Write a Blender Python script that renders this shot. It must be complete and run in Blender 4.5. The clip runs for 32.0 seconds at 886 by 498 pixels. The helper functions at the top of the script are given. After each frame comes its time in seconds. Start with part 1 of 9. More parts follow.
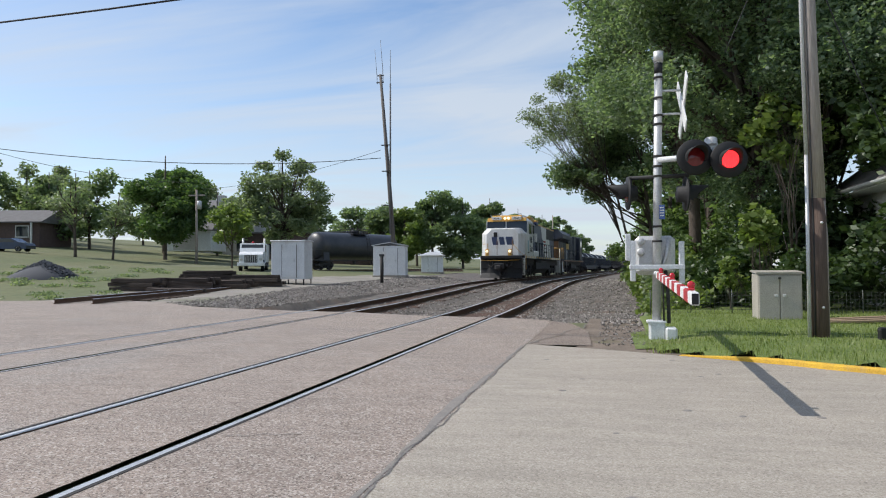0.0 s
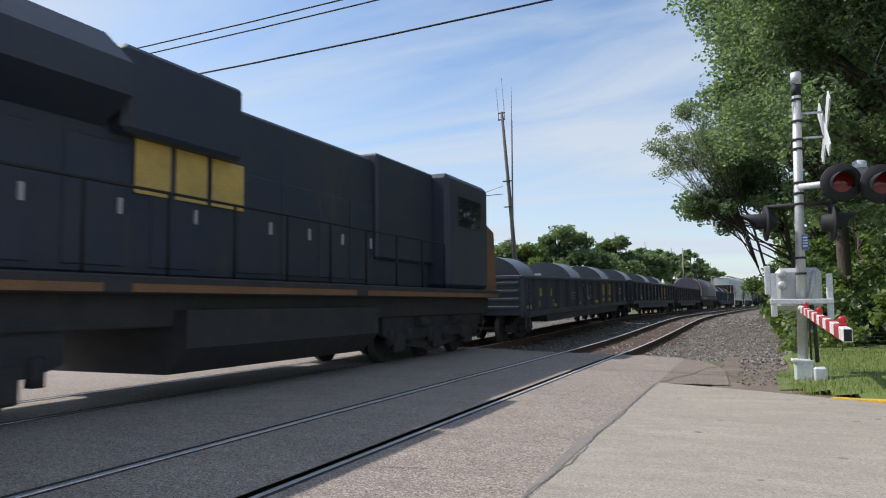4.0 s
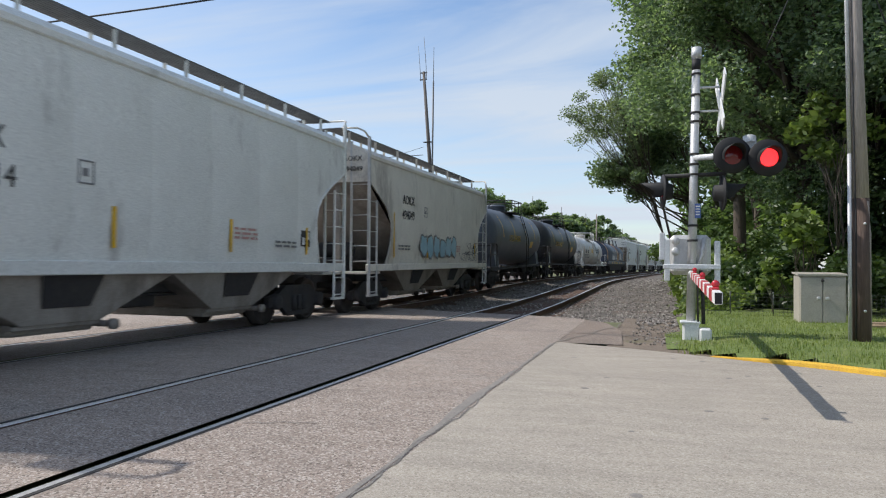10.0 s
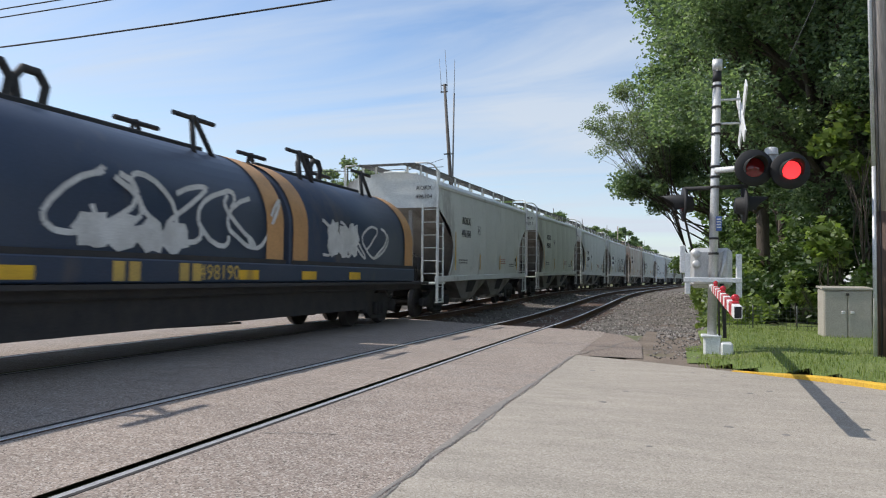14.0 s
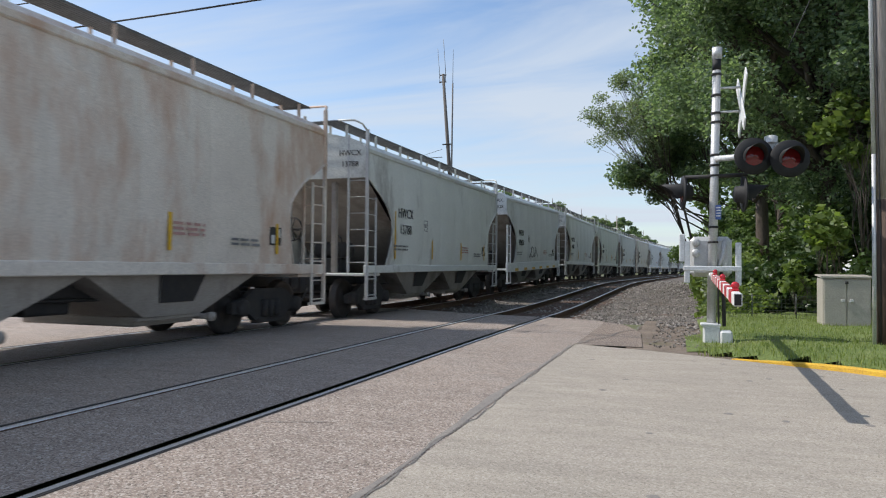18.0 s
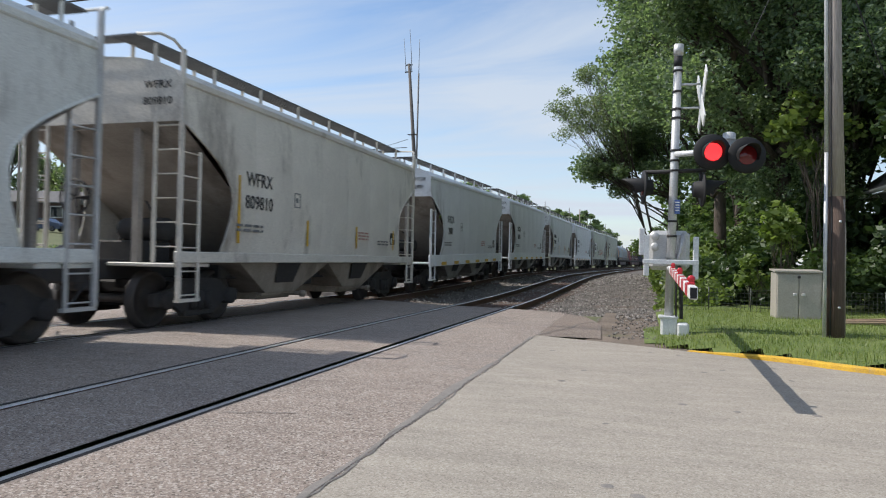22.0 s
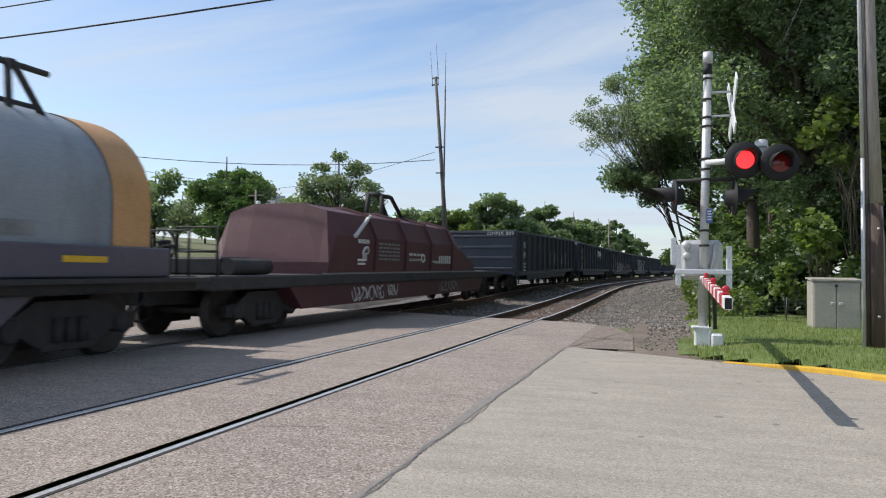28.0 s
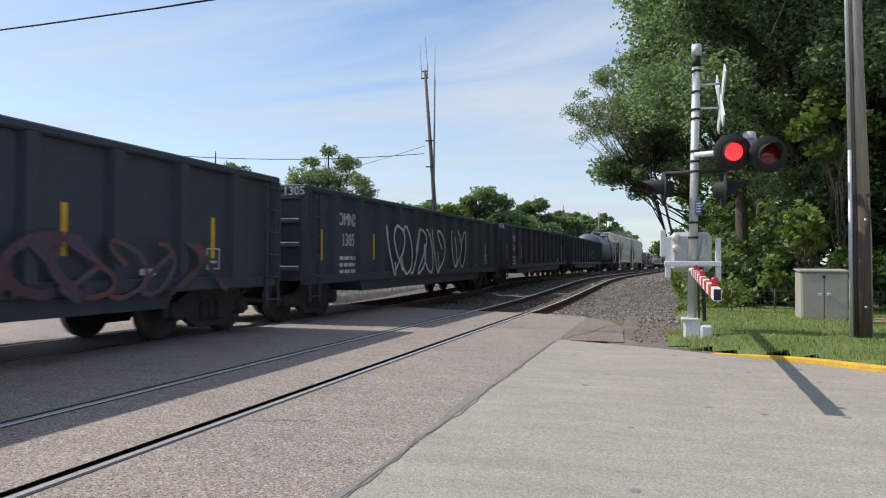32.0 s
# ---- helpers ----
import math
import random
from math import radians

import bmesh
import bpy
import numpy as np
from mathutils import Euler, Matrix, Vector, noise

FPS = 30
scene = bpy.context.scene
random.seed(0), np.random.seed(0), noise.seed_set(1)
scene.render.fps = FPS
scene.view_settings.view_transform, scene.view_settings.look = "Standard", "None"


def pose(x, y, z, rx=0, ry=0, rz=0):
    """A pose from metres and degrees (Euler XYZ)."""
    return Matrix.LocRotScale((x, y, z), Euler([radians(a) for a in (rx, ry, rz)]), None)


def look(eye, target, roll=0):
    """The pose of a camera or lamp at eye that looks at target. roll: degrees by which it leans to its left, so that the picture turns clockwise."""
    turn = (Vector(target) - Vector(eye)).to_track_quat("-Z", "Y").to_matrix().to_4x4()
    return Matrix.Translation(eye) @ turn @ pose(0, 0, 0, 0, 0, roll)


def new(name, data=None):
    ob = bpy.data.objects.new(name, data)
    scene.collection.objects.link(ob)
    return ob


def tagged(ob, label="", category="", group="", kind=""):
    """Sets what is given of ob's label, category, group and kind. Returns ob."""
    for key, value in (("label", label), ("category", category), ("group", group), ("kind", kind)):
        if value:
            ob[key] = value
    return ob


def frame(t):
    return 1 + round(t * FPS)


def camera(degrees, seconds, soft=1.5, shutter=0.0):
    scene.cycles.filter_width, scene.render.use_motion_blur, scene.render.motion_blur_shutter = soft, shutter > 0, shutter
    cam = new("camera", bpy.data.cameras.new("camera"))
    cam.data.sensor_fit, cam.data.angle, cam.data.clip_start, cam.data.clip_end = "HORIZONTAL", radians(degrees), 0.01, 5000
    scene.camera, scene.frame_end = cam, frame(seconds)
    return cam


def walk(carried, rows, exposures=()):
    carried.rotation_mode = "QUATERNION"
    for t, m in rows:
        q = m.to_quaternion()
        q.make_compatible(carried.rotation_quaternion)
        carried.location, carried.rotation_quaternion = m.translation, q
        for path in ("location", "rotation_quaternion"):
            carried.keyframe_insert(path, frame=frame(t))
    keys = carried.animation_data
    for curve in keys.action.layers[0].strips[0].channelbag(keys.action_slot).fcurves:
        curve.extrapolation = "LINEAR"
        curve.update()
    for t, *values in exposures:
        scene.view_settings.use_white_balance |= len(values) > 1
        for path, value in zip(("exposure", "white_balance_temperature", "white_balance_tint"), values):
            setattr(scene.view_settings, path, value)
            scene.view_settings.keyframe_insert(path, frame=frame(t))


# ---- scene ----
cam = camera(64.24, 32.0, soft=1.1, shutter=0.12)
PATH = [
    (0, (-0.0649, 0.4082, 1.2580), (-0.5243, 2.3540, 1.3104), -0.39),
    (0.5, (-0.0491, 0.4044, 1.2436), (-0.5151, 2.3480, 1.3169), -0.21),
    (1, (-0.0457, 0.4045, 1.2097), (-0.5277, 2.3429, 1.3124), -0.08),
    (1.5, (-0.0487, 0.4194, 1.2230), (-0.5772, 2.3438, 1.3544), -0.04),
    (2, (-0.0678, 0.4239, 1.2434), (-0.6714, 2.3243, 1.3998), -0.06),
    (2.5, (-0.0679, 0.4224, 1.2535), (-0.7609, 2.2904, 1.4271), -0.21),
    (3, (-0.0658, 0.4153, 1.2557), (-0.8255, 2.2570, 1.4312), -0.58),
    (3.5, (-0.0676, 0.4113, 1.2481), (-0.8567, 2.2414, 1.4158), -0.51),
    (5.5, (-0.0951, 0.4185, 1.2392), (-0.8317, 2.2744, 1.3549), 0.16),
    (6, (-0.1021, 0.3983, 1.2338), (-0.8133, 2.2642, 1.3471), 0.55),
    (6.5, (-0.0834, 0.4000, 1.2309), (-0.7785, 2.2721, 1.3395), 0.84),
    (7, (-0.0603, 0.3951, 1.2258), (-0.7348, 2.2749, 1.3318), 0.81),
    (7.5, (-0.0317, 0.4036, 1.2405), (-0.6834, 2.2916, 1.3436), 0.70),
    (8, (0.0026, 0.4016, 1.2397), (-0.6224, 2.2988, 1.3395), 0.44),
    (8.5, (0.0123, 0.3924, 1.2395), (-0.5911, 2.2973, 1.3258), 0.14),
    (9, (0.0121, 0.3907, 1.2281), (-0.5728, 2.3022, 1.2914), 0.15),
    (9.5, (0.0748, 0.4071, 1.2329), (-0.5003, 2.3220, 1.2806), 0.36),
    (10, (0.1353, 0.4152, 1.2341), (-0.4415, 2.3297, 1.2793), 0.51),
    (10.5, (0.1886, 0.4121, 1.2306), (-0.3932, 2.3251, 1.2758), 0.58),
    (11, (0.1958, 0.3951, 1.2349), (-0.3918, 2.3063, 1.2799), 0.34),
    (11.5, (0.1807, 0.4019, 1.2352), (-0.4102, 2.3119, 1.2857), 0.08),
    (12, (0.1624, 0.4086, 1.2294), (-0.4298, 2.3180, 1.2863), 0.11),
    (12.5, (0.1616, 0.4006, 1.2359), (-0.4418, 2.3064, 1.2979), 0.39),
    (13, (0.1556, 0.3892, 1.2413), (-0.4600, 2.2908, 1.3105), 0.79),
    (13.5, (0.1590, 0.3873, 1.2424), (-0.4670, 2.2853, 1.3174), 1.03),
    (14, (0.1655, 0.3982, 1.2422), (-0.4661, 2.2943, 1.3191), 0.80),
    (14.5, (0.1664, 0.4057, 1.2414), (-0.4703, 2.3002, 1.3149), 0.48),
    (16.5, (0.1685, 0.4208, 1.2411), (-0.4684, 2.3158, 1.2997), 0.51),
    (17, (0.1712, 0.4037, 1.2375), (-0.4668, 2.2983, 1.2976), 0.43),
    (17.5, (0.1777, 0.3973, 1.2337), (-0.4625, 2.2912, 1.2915), 0.32),
    (18, (0.1580, 0.4032, 1.2237), (-0.4713, 2.3009, 1.2745), 0.58),
    (18.5, (0.1388, 0.4111, 1.2223), (-0.4636, 2.3178, 1.2613), 1.17),
    (19, (0.1420, 0.4162, 1.2231), (-0.4275, 2.3332, 1.2482), 1.34),
    (19.5, (0.1504, 0.4247, 1.2267), (-0.3947, 2.3490, 1.2382), 1.13),
    (20, (0.1509, 0.4218, 1.2406), (-0.3803, 2.3499, 1.2423), 1.09),
    (20.5, (0.1668, 0.4181, 1.2321), (-0.3618, 2.3470, 1.2377), 1.24),
    (21, (0.1792, 0.4217, 1.2278), (-0.3496, 2.3504, 1.2432), 1.26),
    (21.5, (0.1715, 0.4155, 1.2278), (-0.3568, 2.3443, 1.2500), 1.27),
    (22, (0.1787, 0.4110, 1.2262), (-0.3536, 2.3386, 1.2525), 1.19),
    (22.5, (0.1776, 0.4095, 1.2276), (-0.3604, 2.3356, 1.2539), 1.14),
    (23, (0.1710, 0.4170, 1.2286), (-0.3714, 2.3419, 1.2505), 0.98),
    (23.5, (0.1733, 0.4197, 1.2269), (-0.3735, 2.3435, 1.2435), 0.84),
    (24, (0.1655, 0.4246, 1.2277), (-0.3828, 2.3479, 1.2477), 0.78),
    (24.5, (0.1737, 0.4079, 1.2294), (-0.3776, 2.3301, 1.2659), 0.82),
    (25, (0.1669, 0.4072, 1.2396), (-0.3879, 2.3281, 1.2889), 0.70),
    (25.5, (0.1717, 0.4146, 1.2297), (-0.3882, 2.3337, 1.2888), 0.51),
    (27.5, (0.1668, 0.3934, 1.2365), (-0.4351, 2.2995, 1.3035), 0.52),
    (28, (0.1642, 0.3863, 1.2361), (-0.4450, 2.2904, 1.2942), 0.58),
    (28.5, (0.1625, 0.3739, 1.2265), (-0.4496, 2.2772, 1.2770), 0.56),
    (29, (0.1577, 0.3781, 1.2309), (-0.4503, 2.2829, 1.2756), 0.50),
    (29.5, (0.1607, 0.3793, 1.2350), (-0.4396, 2.2866, 1.2795), 0.37),
    (30, (0.1626, 0.3852, 1.2320), (-0.4304, 2.2947, 1.2760), 0.43),
    (30.5, (0.1572, 0.3982, 1.2331), (-0.4282, 2.3100, 1.2798), 0.33),
    (31, (0.1675, 0.4068, 1.2275), (-0.4159, 2.3191, 1.2788), 0.15),
    (31.5, (0.1621, 0.3885, 1.2364), (-0.4189, 2.3017, 1.2829), 0.17),
    (32, (0.1649, 0.3933, 1.2298), (-0.4185, 2.3058, 1.2708), 0.22),
]
walk(cam, [(t, look(e, g, r)) for t, e, g, r in PATH], exposures=((0.0, 0.34, 6330, 10), (5.0, 0.39, 6330, 10), (32.0, 0.39, 6330, 10)))

# ---- world and sun ----
SUN_EL = radians(47.0)
world = bpy.data.worlds.new("sky")
scene.world = world
world.use_nodes = True
wn, wl = world.node_tree.nodes, world.node_tree.links
wn.clear()
sky = wn.new("ShaderNodeTexSky")
sky.sky_type = "NISHITA"
sky.sun_disc = False
sky.sun_elevation, sky.sun_rotation = SUN_EL, radians(268)
sky.air_density, sky.dust_density, sky.ozone_density = 1.0, 0.6, 2.0
# thin cirrus streaks over the blue
tc = wn.new("ShaderNodeTexCoord")
sep = wn.new("ShaderNodeSeparateXYZ")
wl.new(tc.outputs["Generated"], sep.inputs[0])
hz = wn.new("ShaderNodeMath"); hz.operation = "ADD"; hz.inputs[1].default_value = 0.12
wl.new(sep.outputs["Z"], hz.inputs[0])
mx = wn.new("ShaderNodeMath"); mx.operation = "MAXIMUM"; mx.inputs[1].default_value = 0.05
wl.new(hz.outputs[0], mx.inputs[0])
dv = wn.new("ShaderNodeVectorMath"); dv.operation = "DIVIDE"
wl.new(tc.outputs["Generated"], dv.inputs[0]); wl.new(mx.outputs[0], dv.inputs[1])
mp = wn.new("ShaderNodeMapping")
mp.inputs["Rotation"].default_value = (0, 0, radians(24)); mp.inputs["Scale"].default_value = (0.40, 1.05, 0.0)
wl.new(dv.outputs[0], mp.inputs["Vector"])
n1 = wn.new("ShaderNodeTexNoise")
n1.inputs["Scale"].default_value, n1.inputs["Detail"].default_value, n1.inputs["Roughness"].default_value = 1.25, 7.0, 0.56
n1.inputs["Distortion"].default_value = 0.7
wl.new(mp.outputs[0], n1.inputs["Vector"])
cr = wn.new("ShaderNodeValToRGB")
cr.color_ramp.elements[0].position, cr.color_ramp.elements[1].position = 0.38, 0.64
wl.new(n1.outputs["Fac"], cr.inputs["Fac"])
# haze thickens to the horizon
inv = wn.new("ShaderNodeMapRange")
inv.inputs["From Min"].default_value, inv.inputs["From Max"].default_value = 0.0, 0.28
inv.inputs["To Min"].default_value, inv.inputs["To Max"].default_value = 0.36, 0.0
wl.new(sep.outputs["Z"], inv.inputs["Value"])
fac = wn.new("ShaderNodeMath"); fac.operation = "MULTIPLY_ADD"; fac.inputs[1].default_value = 0.80; fac.use_clamp = True
wl.new(cr.outputs["Color"], fac.inputs[0]); wl.new(inv.outputs[0], fac.inputs[2])
cloud = wn.new("ShaderNodeRGB")
cloud.outputs[0].default_value = (4.1, 4.5, 5.0, 1)
mixc = wn.new("ShaderNodeMixRGB")
wl.new(fac.outputs[0], mixc.inputs["Fac"]); wl.new(sky.outputs[0], mixc.inputs["Color1"]); wl.new(cloud.outputs[0], mixc.inputs["Color2"])
bg = wn.new("ShaderNodeBackground")
bg.inputs["Strength"].default_value = 0.125
wl.new(mixc.outputs[0], bg.inputs["Color"])
wout = wn.new("ShaderNodeOutputWorld")
wl.new(bg.outputs[0], wout.inputs["Surface"])

sun_data = bpy.data.lights.new("sun", "SUN")
sun_data.energy, sun_data.angle, sun_data.color = 3.3, radians(0.53), (1.0, 0.94, 0.86)
sun = new("sun", sun_data)
sun.matrix_world = look((-40, -3, 45), (-40 + math.cos(SUN_EL), -3 + 0.06, 45 - math.sin(SUN_EL)))

# ---- materials ----
MATS = {}


def mat(name, c1, c2=None, rough=0.7, metal=0.0, scale=6.0, fine=60.0, bump=0.15, dist=0.01, stain=None, amount=0.5, per_object=0.0, spec=0.5, stretch=None, contrast=(0.35, 0.65), grain=(0.80, 1.16)):
    """A painted, worn or natural surface: two colours mixed by a coarse noise, a fine grain, stains and relief."""
    if name in MATS:
        return MATS[name]
    m = bpy.data.materials.new(name)
    m.use_nodes = True
    nt = m.node_tree
    nd, lk = nt.nodes, nt.links
    b = nd["Principled BSDF"]
    b.inputs["Roughness"].default_value, b.inputs["Metallic"].default_value = rough, metal
    b.inputs["Specular IOR Level"].default_value = spec
    c2 = c2 or tuple(v * 0.75 for v in c1)
    tcn = nd.new("ShaderNodeTexCoord")
    vec = tcn.outputs["Object"]
    if stretch:
        mpn = nd.new("ShaderNodeMapping")
        mpn.inputs["Scale"].default_value = stretch
        lk.new(vec, mpn.inputs["Vector"])
        vec = mpn.outputs[0]
    big = nd.new("ShaderNodeTexNoise")
    big.inputs["Scale"].default_value, big.inputs["Detail"].default_value, big.inputs["Roughness"].default_value = scale, 6.0, 0.65
    lk.new(vec, big.inputs["Vector"])
    ramp = nd.new("ShaderNodeValToRGB")
    ramp.color_ramp.elements[0].position, ramp.color_ramp.elements[1].position = contrast
    ramp.color_ramp.elements[0].color, ramp.color_ramp.elements[1].color = (*c1, 1), (*c2, 1)
    lk.new(big.outputs["Fac"], ramp.inputs["Fac"])
    col = ramp.outputs["Color"]
    small = nd.new("ShaderNodeTexNoise")
    small.inputs["Scale"].default_value, small.inputs["Detail"].default_value = fine, 4.0
    lk.new(vec, small.inputs["Vector"])
    gr = nd.new("ShaderNodeMapRange")
    gr.inputs["From Min"].default_value, gr.inputs["From Max"].default_value = 0.3, 0.7
    gr.inputs["To Min"].default_value, gr.inputs["To Max"].default_value = grain
    lk.new(small.outputs["Fac"], gr.inputs["Value"])
    mul = nd.new("ShaderNodeMixRGB"); mul.blend_type = "MULTIPLY"; mul.inputs["Fac"].default_value = 1.0
    lk.new(col, mul.inputs["Color1"]); lk.new(gr.outputs[0], mul.inputs["Color2"])
    col = mul.outputs[0]
    if stain:
        sn = nd.new("ShaderNodeTexNoise")
        sn.inputs["Scale"].default_value, sn.inputs["Detail"].default_value, sn.inputs["Roughness"].default_value = scale * 0.55, 9.0, 0.7
        smp = nd.new("ShaderNodeMapping")
        smp.inputs["Location"].default_value, smp.inputs["Scale"].default_value = (7.3, 2.1, 4.4), (1, 1, 0.35)
        lk.new(tcn.outputs["Object"], smp.inputs["Vector"]); lk.new(smp.outputs[0], sn.inputs["Vector"])
        sr = nd.new("ShaderNodeValToRGB")
        sr.color_ramp.elements[0].position, sr.color_ramp.elements[1].position = 0.62 - 0.2 * amount, 0.80 - 0.15 * amount
        lk.new(sn.outputs["Fac"], sr.inputs["Fac"])
        sm = nd.new("ShaderNodeMixRGB"); sm.inputs["Color2"].default_value = (*stain, 1)
        lk.new(sr.outputs["Color"], sm.inputs["Fac"]); lk.new(col, sm.inputs["Color1"])
        col = sm.outputs[0]
    if per_object:
        oi = nd.new("ShaderNodeObjectInfo")
        pr = nd.new("ShaderNodeMapRange")
        pr.inputs["To Min"].default_value, pr.inputs["To Max"].default_value = 1 - per_object, 1 + per_object
        lk.new(oi.outputs["Random"], pr.inputs["Value"])
        pm = nd.new("ShaderNodeMixRGB"); pm.blend_type = "MULTIPLY"; pm.inputs["Fac"].default_value = 1.0
        lk.new(col, pm.inputs["Color1"]); lk.new(pr.outputs[0], pm.inputs["Color2"])
        col = pm.outputs[0]
    lk.new(col, b.inputs["Base Color"])
    if bump:
        bp = nd.new("ShaderNodeBump")
        bp.inputs["Strength"].default_value, bp.inputs["Distance"].default_value = bump, dist
        lk.new(small.outputs["Fac"], bp.inputs["Height"]); lk.new(bp.outputs[0], b.inputs["Normal"])
    MATS[name] = m
    return m


def leaf_mat(name, c1, c2, trans=0.35):
    """Leaves: colour varies from leaf to leaf; light shows through."""
    m = bpy.data.materials.new(name)
    m.use_nodes = True
    nd, lk = m.node_tree.nodes, m.node_tree.links
    b, out = nd["Principled BSDF"], nd["Material Output"]
    ge = nd.new("ShaderNodeNewGeometry")
    ramp = nd.new("ShaderNodeValToRGB")
    ramp.color_ramp.elements[0].color, ramp.color_ramp.elements[1].color = (*c1, 1), (*c2, 1)
    lk.new(ge.outputs["Random Per Island"], ramp.inputs["Fac"])
    b.inputs["Roughness"].default_value, b.inputs["Specular IOR Level"].default_value = 0.45, 0.5
    tr = nd.new("ShaderNodeBsdfTranslucent")
    br = nd.new("ShaderNodeMixRGB"); br.blend_type = "MULTIPLY"; br.inputs["Fac"].default_value = 1.0
    br.inputs["Color2"].default_value = (1.35, 1.45, 0.75, 1)
    lk.new(ramp.outputs[0], br.inputs["Color1"])
    ms = nd.new("ShaderNodeMixShader"); ms.inputs["Fac"].default_value = trans
    lk.new(ramp.outputs[0], b.inputs["Base Color"]); lk.new(br.outputs[0], tr.inputs["Color"])
    lk.new(b.outputs[0], ms.inputs[1]); lk.new(tr.outputs[0], ms.inputs[2]); lk.new(ms.outputs[0], out.inputs["Surface"])
    return m


def glow_mat(name, color, strength):
    m = bpy.data.materials.new(name)
    m.use_nodes = True
    b = m.node_tree.nodes["Principled BSDF"]
    b.inputs["Base Color"].default_value = (*color, 1)
    b.inputs["Emission Color"].default_value, b.inputs["Emission Strength"].default_value = (*color, 1), strength
    return m


def glass_mat(name, color, rough=0.05):
    m = bpy.data.materials.new(name)
    m.use_nodes = True
    b = m.node_tree.nodes["Principled BSDF"]
    b.inputs["Base Color"].default_value, b.inputs["Roughness"].default_value = (*color, 1), rough
    b.inputs["Specular IOR Level"].default_value = 0.6
    return m


def pave_mat(name, base, dark, light, speck, patch, fine=95.0, bump=0.6, dist=0.006, pits=0.42, grain=(0.60, 1.32)):
    """Asphalt or worn concrete: stone specks, patches of wear, fine relief."""
    m = mat(name, base, dark, 0.85, 0, 0.55, fine, bump, dist, stain=patch, amount=0.45, contrast=(0.32, 0.70), grain=grain)
    nd, lk = m.node_tree.nodes, m.node_tree.links
    b = nd["Principled BSDF"]
    src = b.inputs["Base Color"].links[0].from_socket
    tcn = nd.new("ShaderNodeTexCoord")
    vo = nd.new("ShaderNodeTexVoronoi")
    vo.inputs["Scale"].default_value = speck
    lk.new(tcn.outputs["Object"], vo.inputs["Vector"])
    sp = nd.new("ShaderNodeSeparateXYZ")
    lk.new(vo.outputs["Color"], sp.inputs[0])
    rr = nd.new("ShaderNodeValToRGB")
    rr.color_ramp.elements[0].position, rr.color_ramp.elements[1].position = 0.55, 0.95
    rr.color_ramp.elements[0].color, rr.color_ramp.elements[1].color = (0, 0, 0, 1), (0.75, 0.75, 0.75, 1)
    lk.new(sp.outputs[0], rr.inputs["Fac"])
    mm = nd.new("ShaderNodeMixRGB"); mm.inputs["Color2"].default_value = (*light, 1)
    lk.new(rr.outputs[0], mm.inputs["Fac"]); lk.new(src, mm.inputs["Color1"]); 
    # dark pits between the stones, and broad tyre-polished bands
    pit = nd.new("ShaderNodeValToRGB")
    pit.color_ramp.elements[0].position, pit.color_ramp.elements[1].position = 0.70, 0.96
    pit.color_ramp.elements[0].color, pit.color_ramp.elements[1].color = (1, 1, 1, 1), (pits, pits * 0.98, pits * 0.96, 1)
    lk.new(sp.outputs[1], pit.inputs["Fac"])
    pm = nd.new("ShaderNodeMixRGB"); pm.blend_type = "MULTIPLY"; pm.inputs["Fac"].default_value = 1.0
    lk.new(mm.outputs[0], pm.inputs["Color1"]); lk.new(pit.outputs[0], pm.inputs["Color2"])
    bn = nd.new("ShaderNodeTexNoise")
    bn.inputs["Scale"].default_value, bn.inputs["Detail"].default_value, bn.inputs["Roughness"].default_value = 2.6, 8.0, 0.72
    bmap = nd.new("ShaderNodeMapping"); bmap.inputs["Scale"].default_value = (0.35, 1.6, 1)
    lk.new(tcn.outputs["Object"], bmap.inputs["Vector"]); lk.new(bmap.outputs[0], bn.inputs["Vector"])
    br = nd.new("ShaderNodeMapRange")
    br.inputs["From Min"].default_value, br.inputs["From Max"].default_value = 0.3, 0.7
    br.inputs["To Min"].default_value, br.inputs["To Max"].default_value = 0.84, 1.14
    lk.new(bn.outputs["Fac"], br.inputs["Value"])
    bmx = nd.new("ShaderNodeMixRGB"); bmx.blend_type = "MULTIPLY"; bmx.inputs["Fac"].default_value = 1.0
    lk.new(pm.outputs[0], bmx.inputs["Color1"]); lk.new(br.outputs[0], bmx.inputs["Color2"])
    lk.new(bmx.outputs[0], b.inputs["Base Color"])
    return m


M_ASPHALT = pave_mat("crossing_asphalt", (0.315, 0.25, 0.205), (0.235, 0.188, 0.158), (0.52, 0.47, 0.42), 75, (0.25, 0.225, 0.205))
M_CONCRETE = pave_mat("road_concrete", (0.365, 0.322, 0.265), (0.305, 0.27, 0.223), (0.45, 0.41, 0.355), 90, (0.285, 0.25, 0.21), 120, 0.5, 0.005, 0.72, (0.76, 1.2))
M_APRON = pave_mat("apron_asphalt", (0.25, 0.19, 0.15), (0.19, 0.15, 0.12), (0.38, 0.33, 0.29), 60, (0.13, 0.11, 0.10))
M_TAR = mat("tar_seal", (0.13, 0.12, 0.11), (0.22, 0.20, 0.175), 0.75, 0, 12, 80, 0.4)
M_TARWORN = mat("worn_seam_patch", (0.20, 0.185, 0.17), (0.26, 0.235, 0.21), 0.85, 0, 5, 90, 0.5)
M_RAILHEAD = mat("polished_rail", (0.74, 0.73, 0.72), (0.62, 0.60, 0.58), 0.42, 0.75, 6, 40, 0.03)
M_RAIL = mat("rusty_rail", (0.10, 0.062, 0.042), (0.16, 0.09, 0.055), 0.85, 0.0, 9, 70, 0.3)
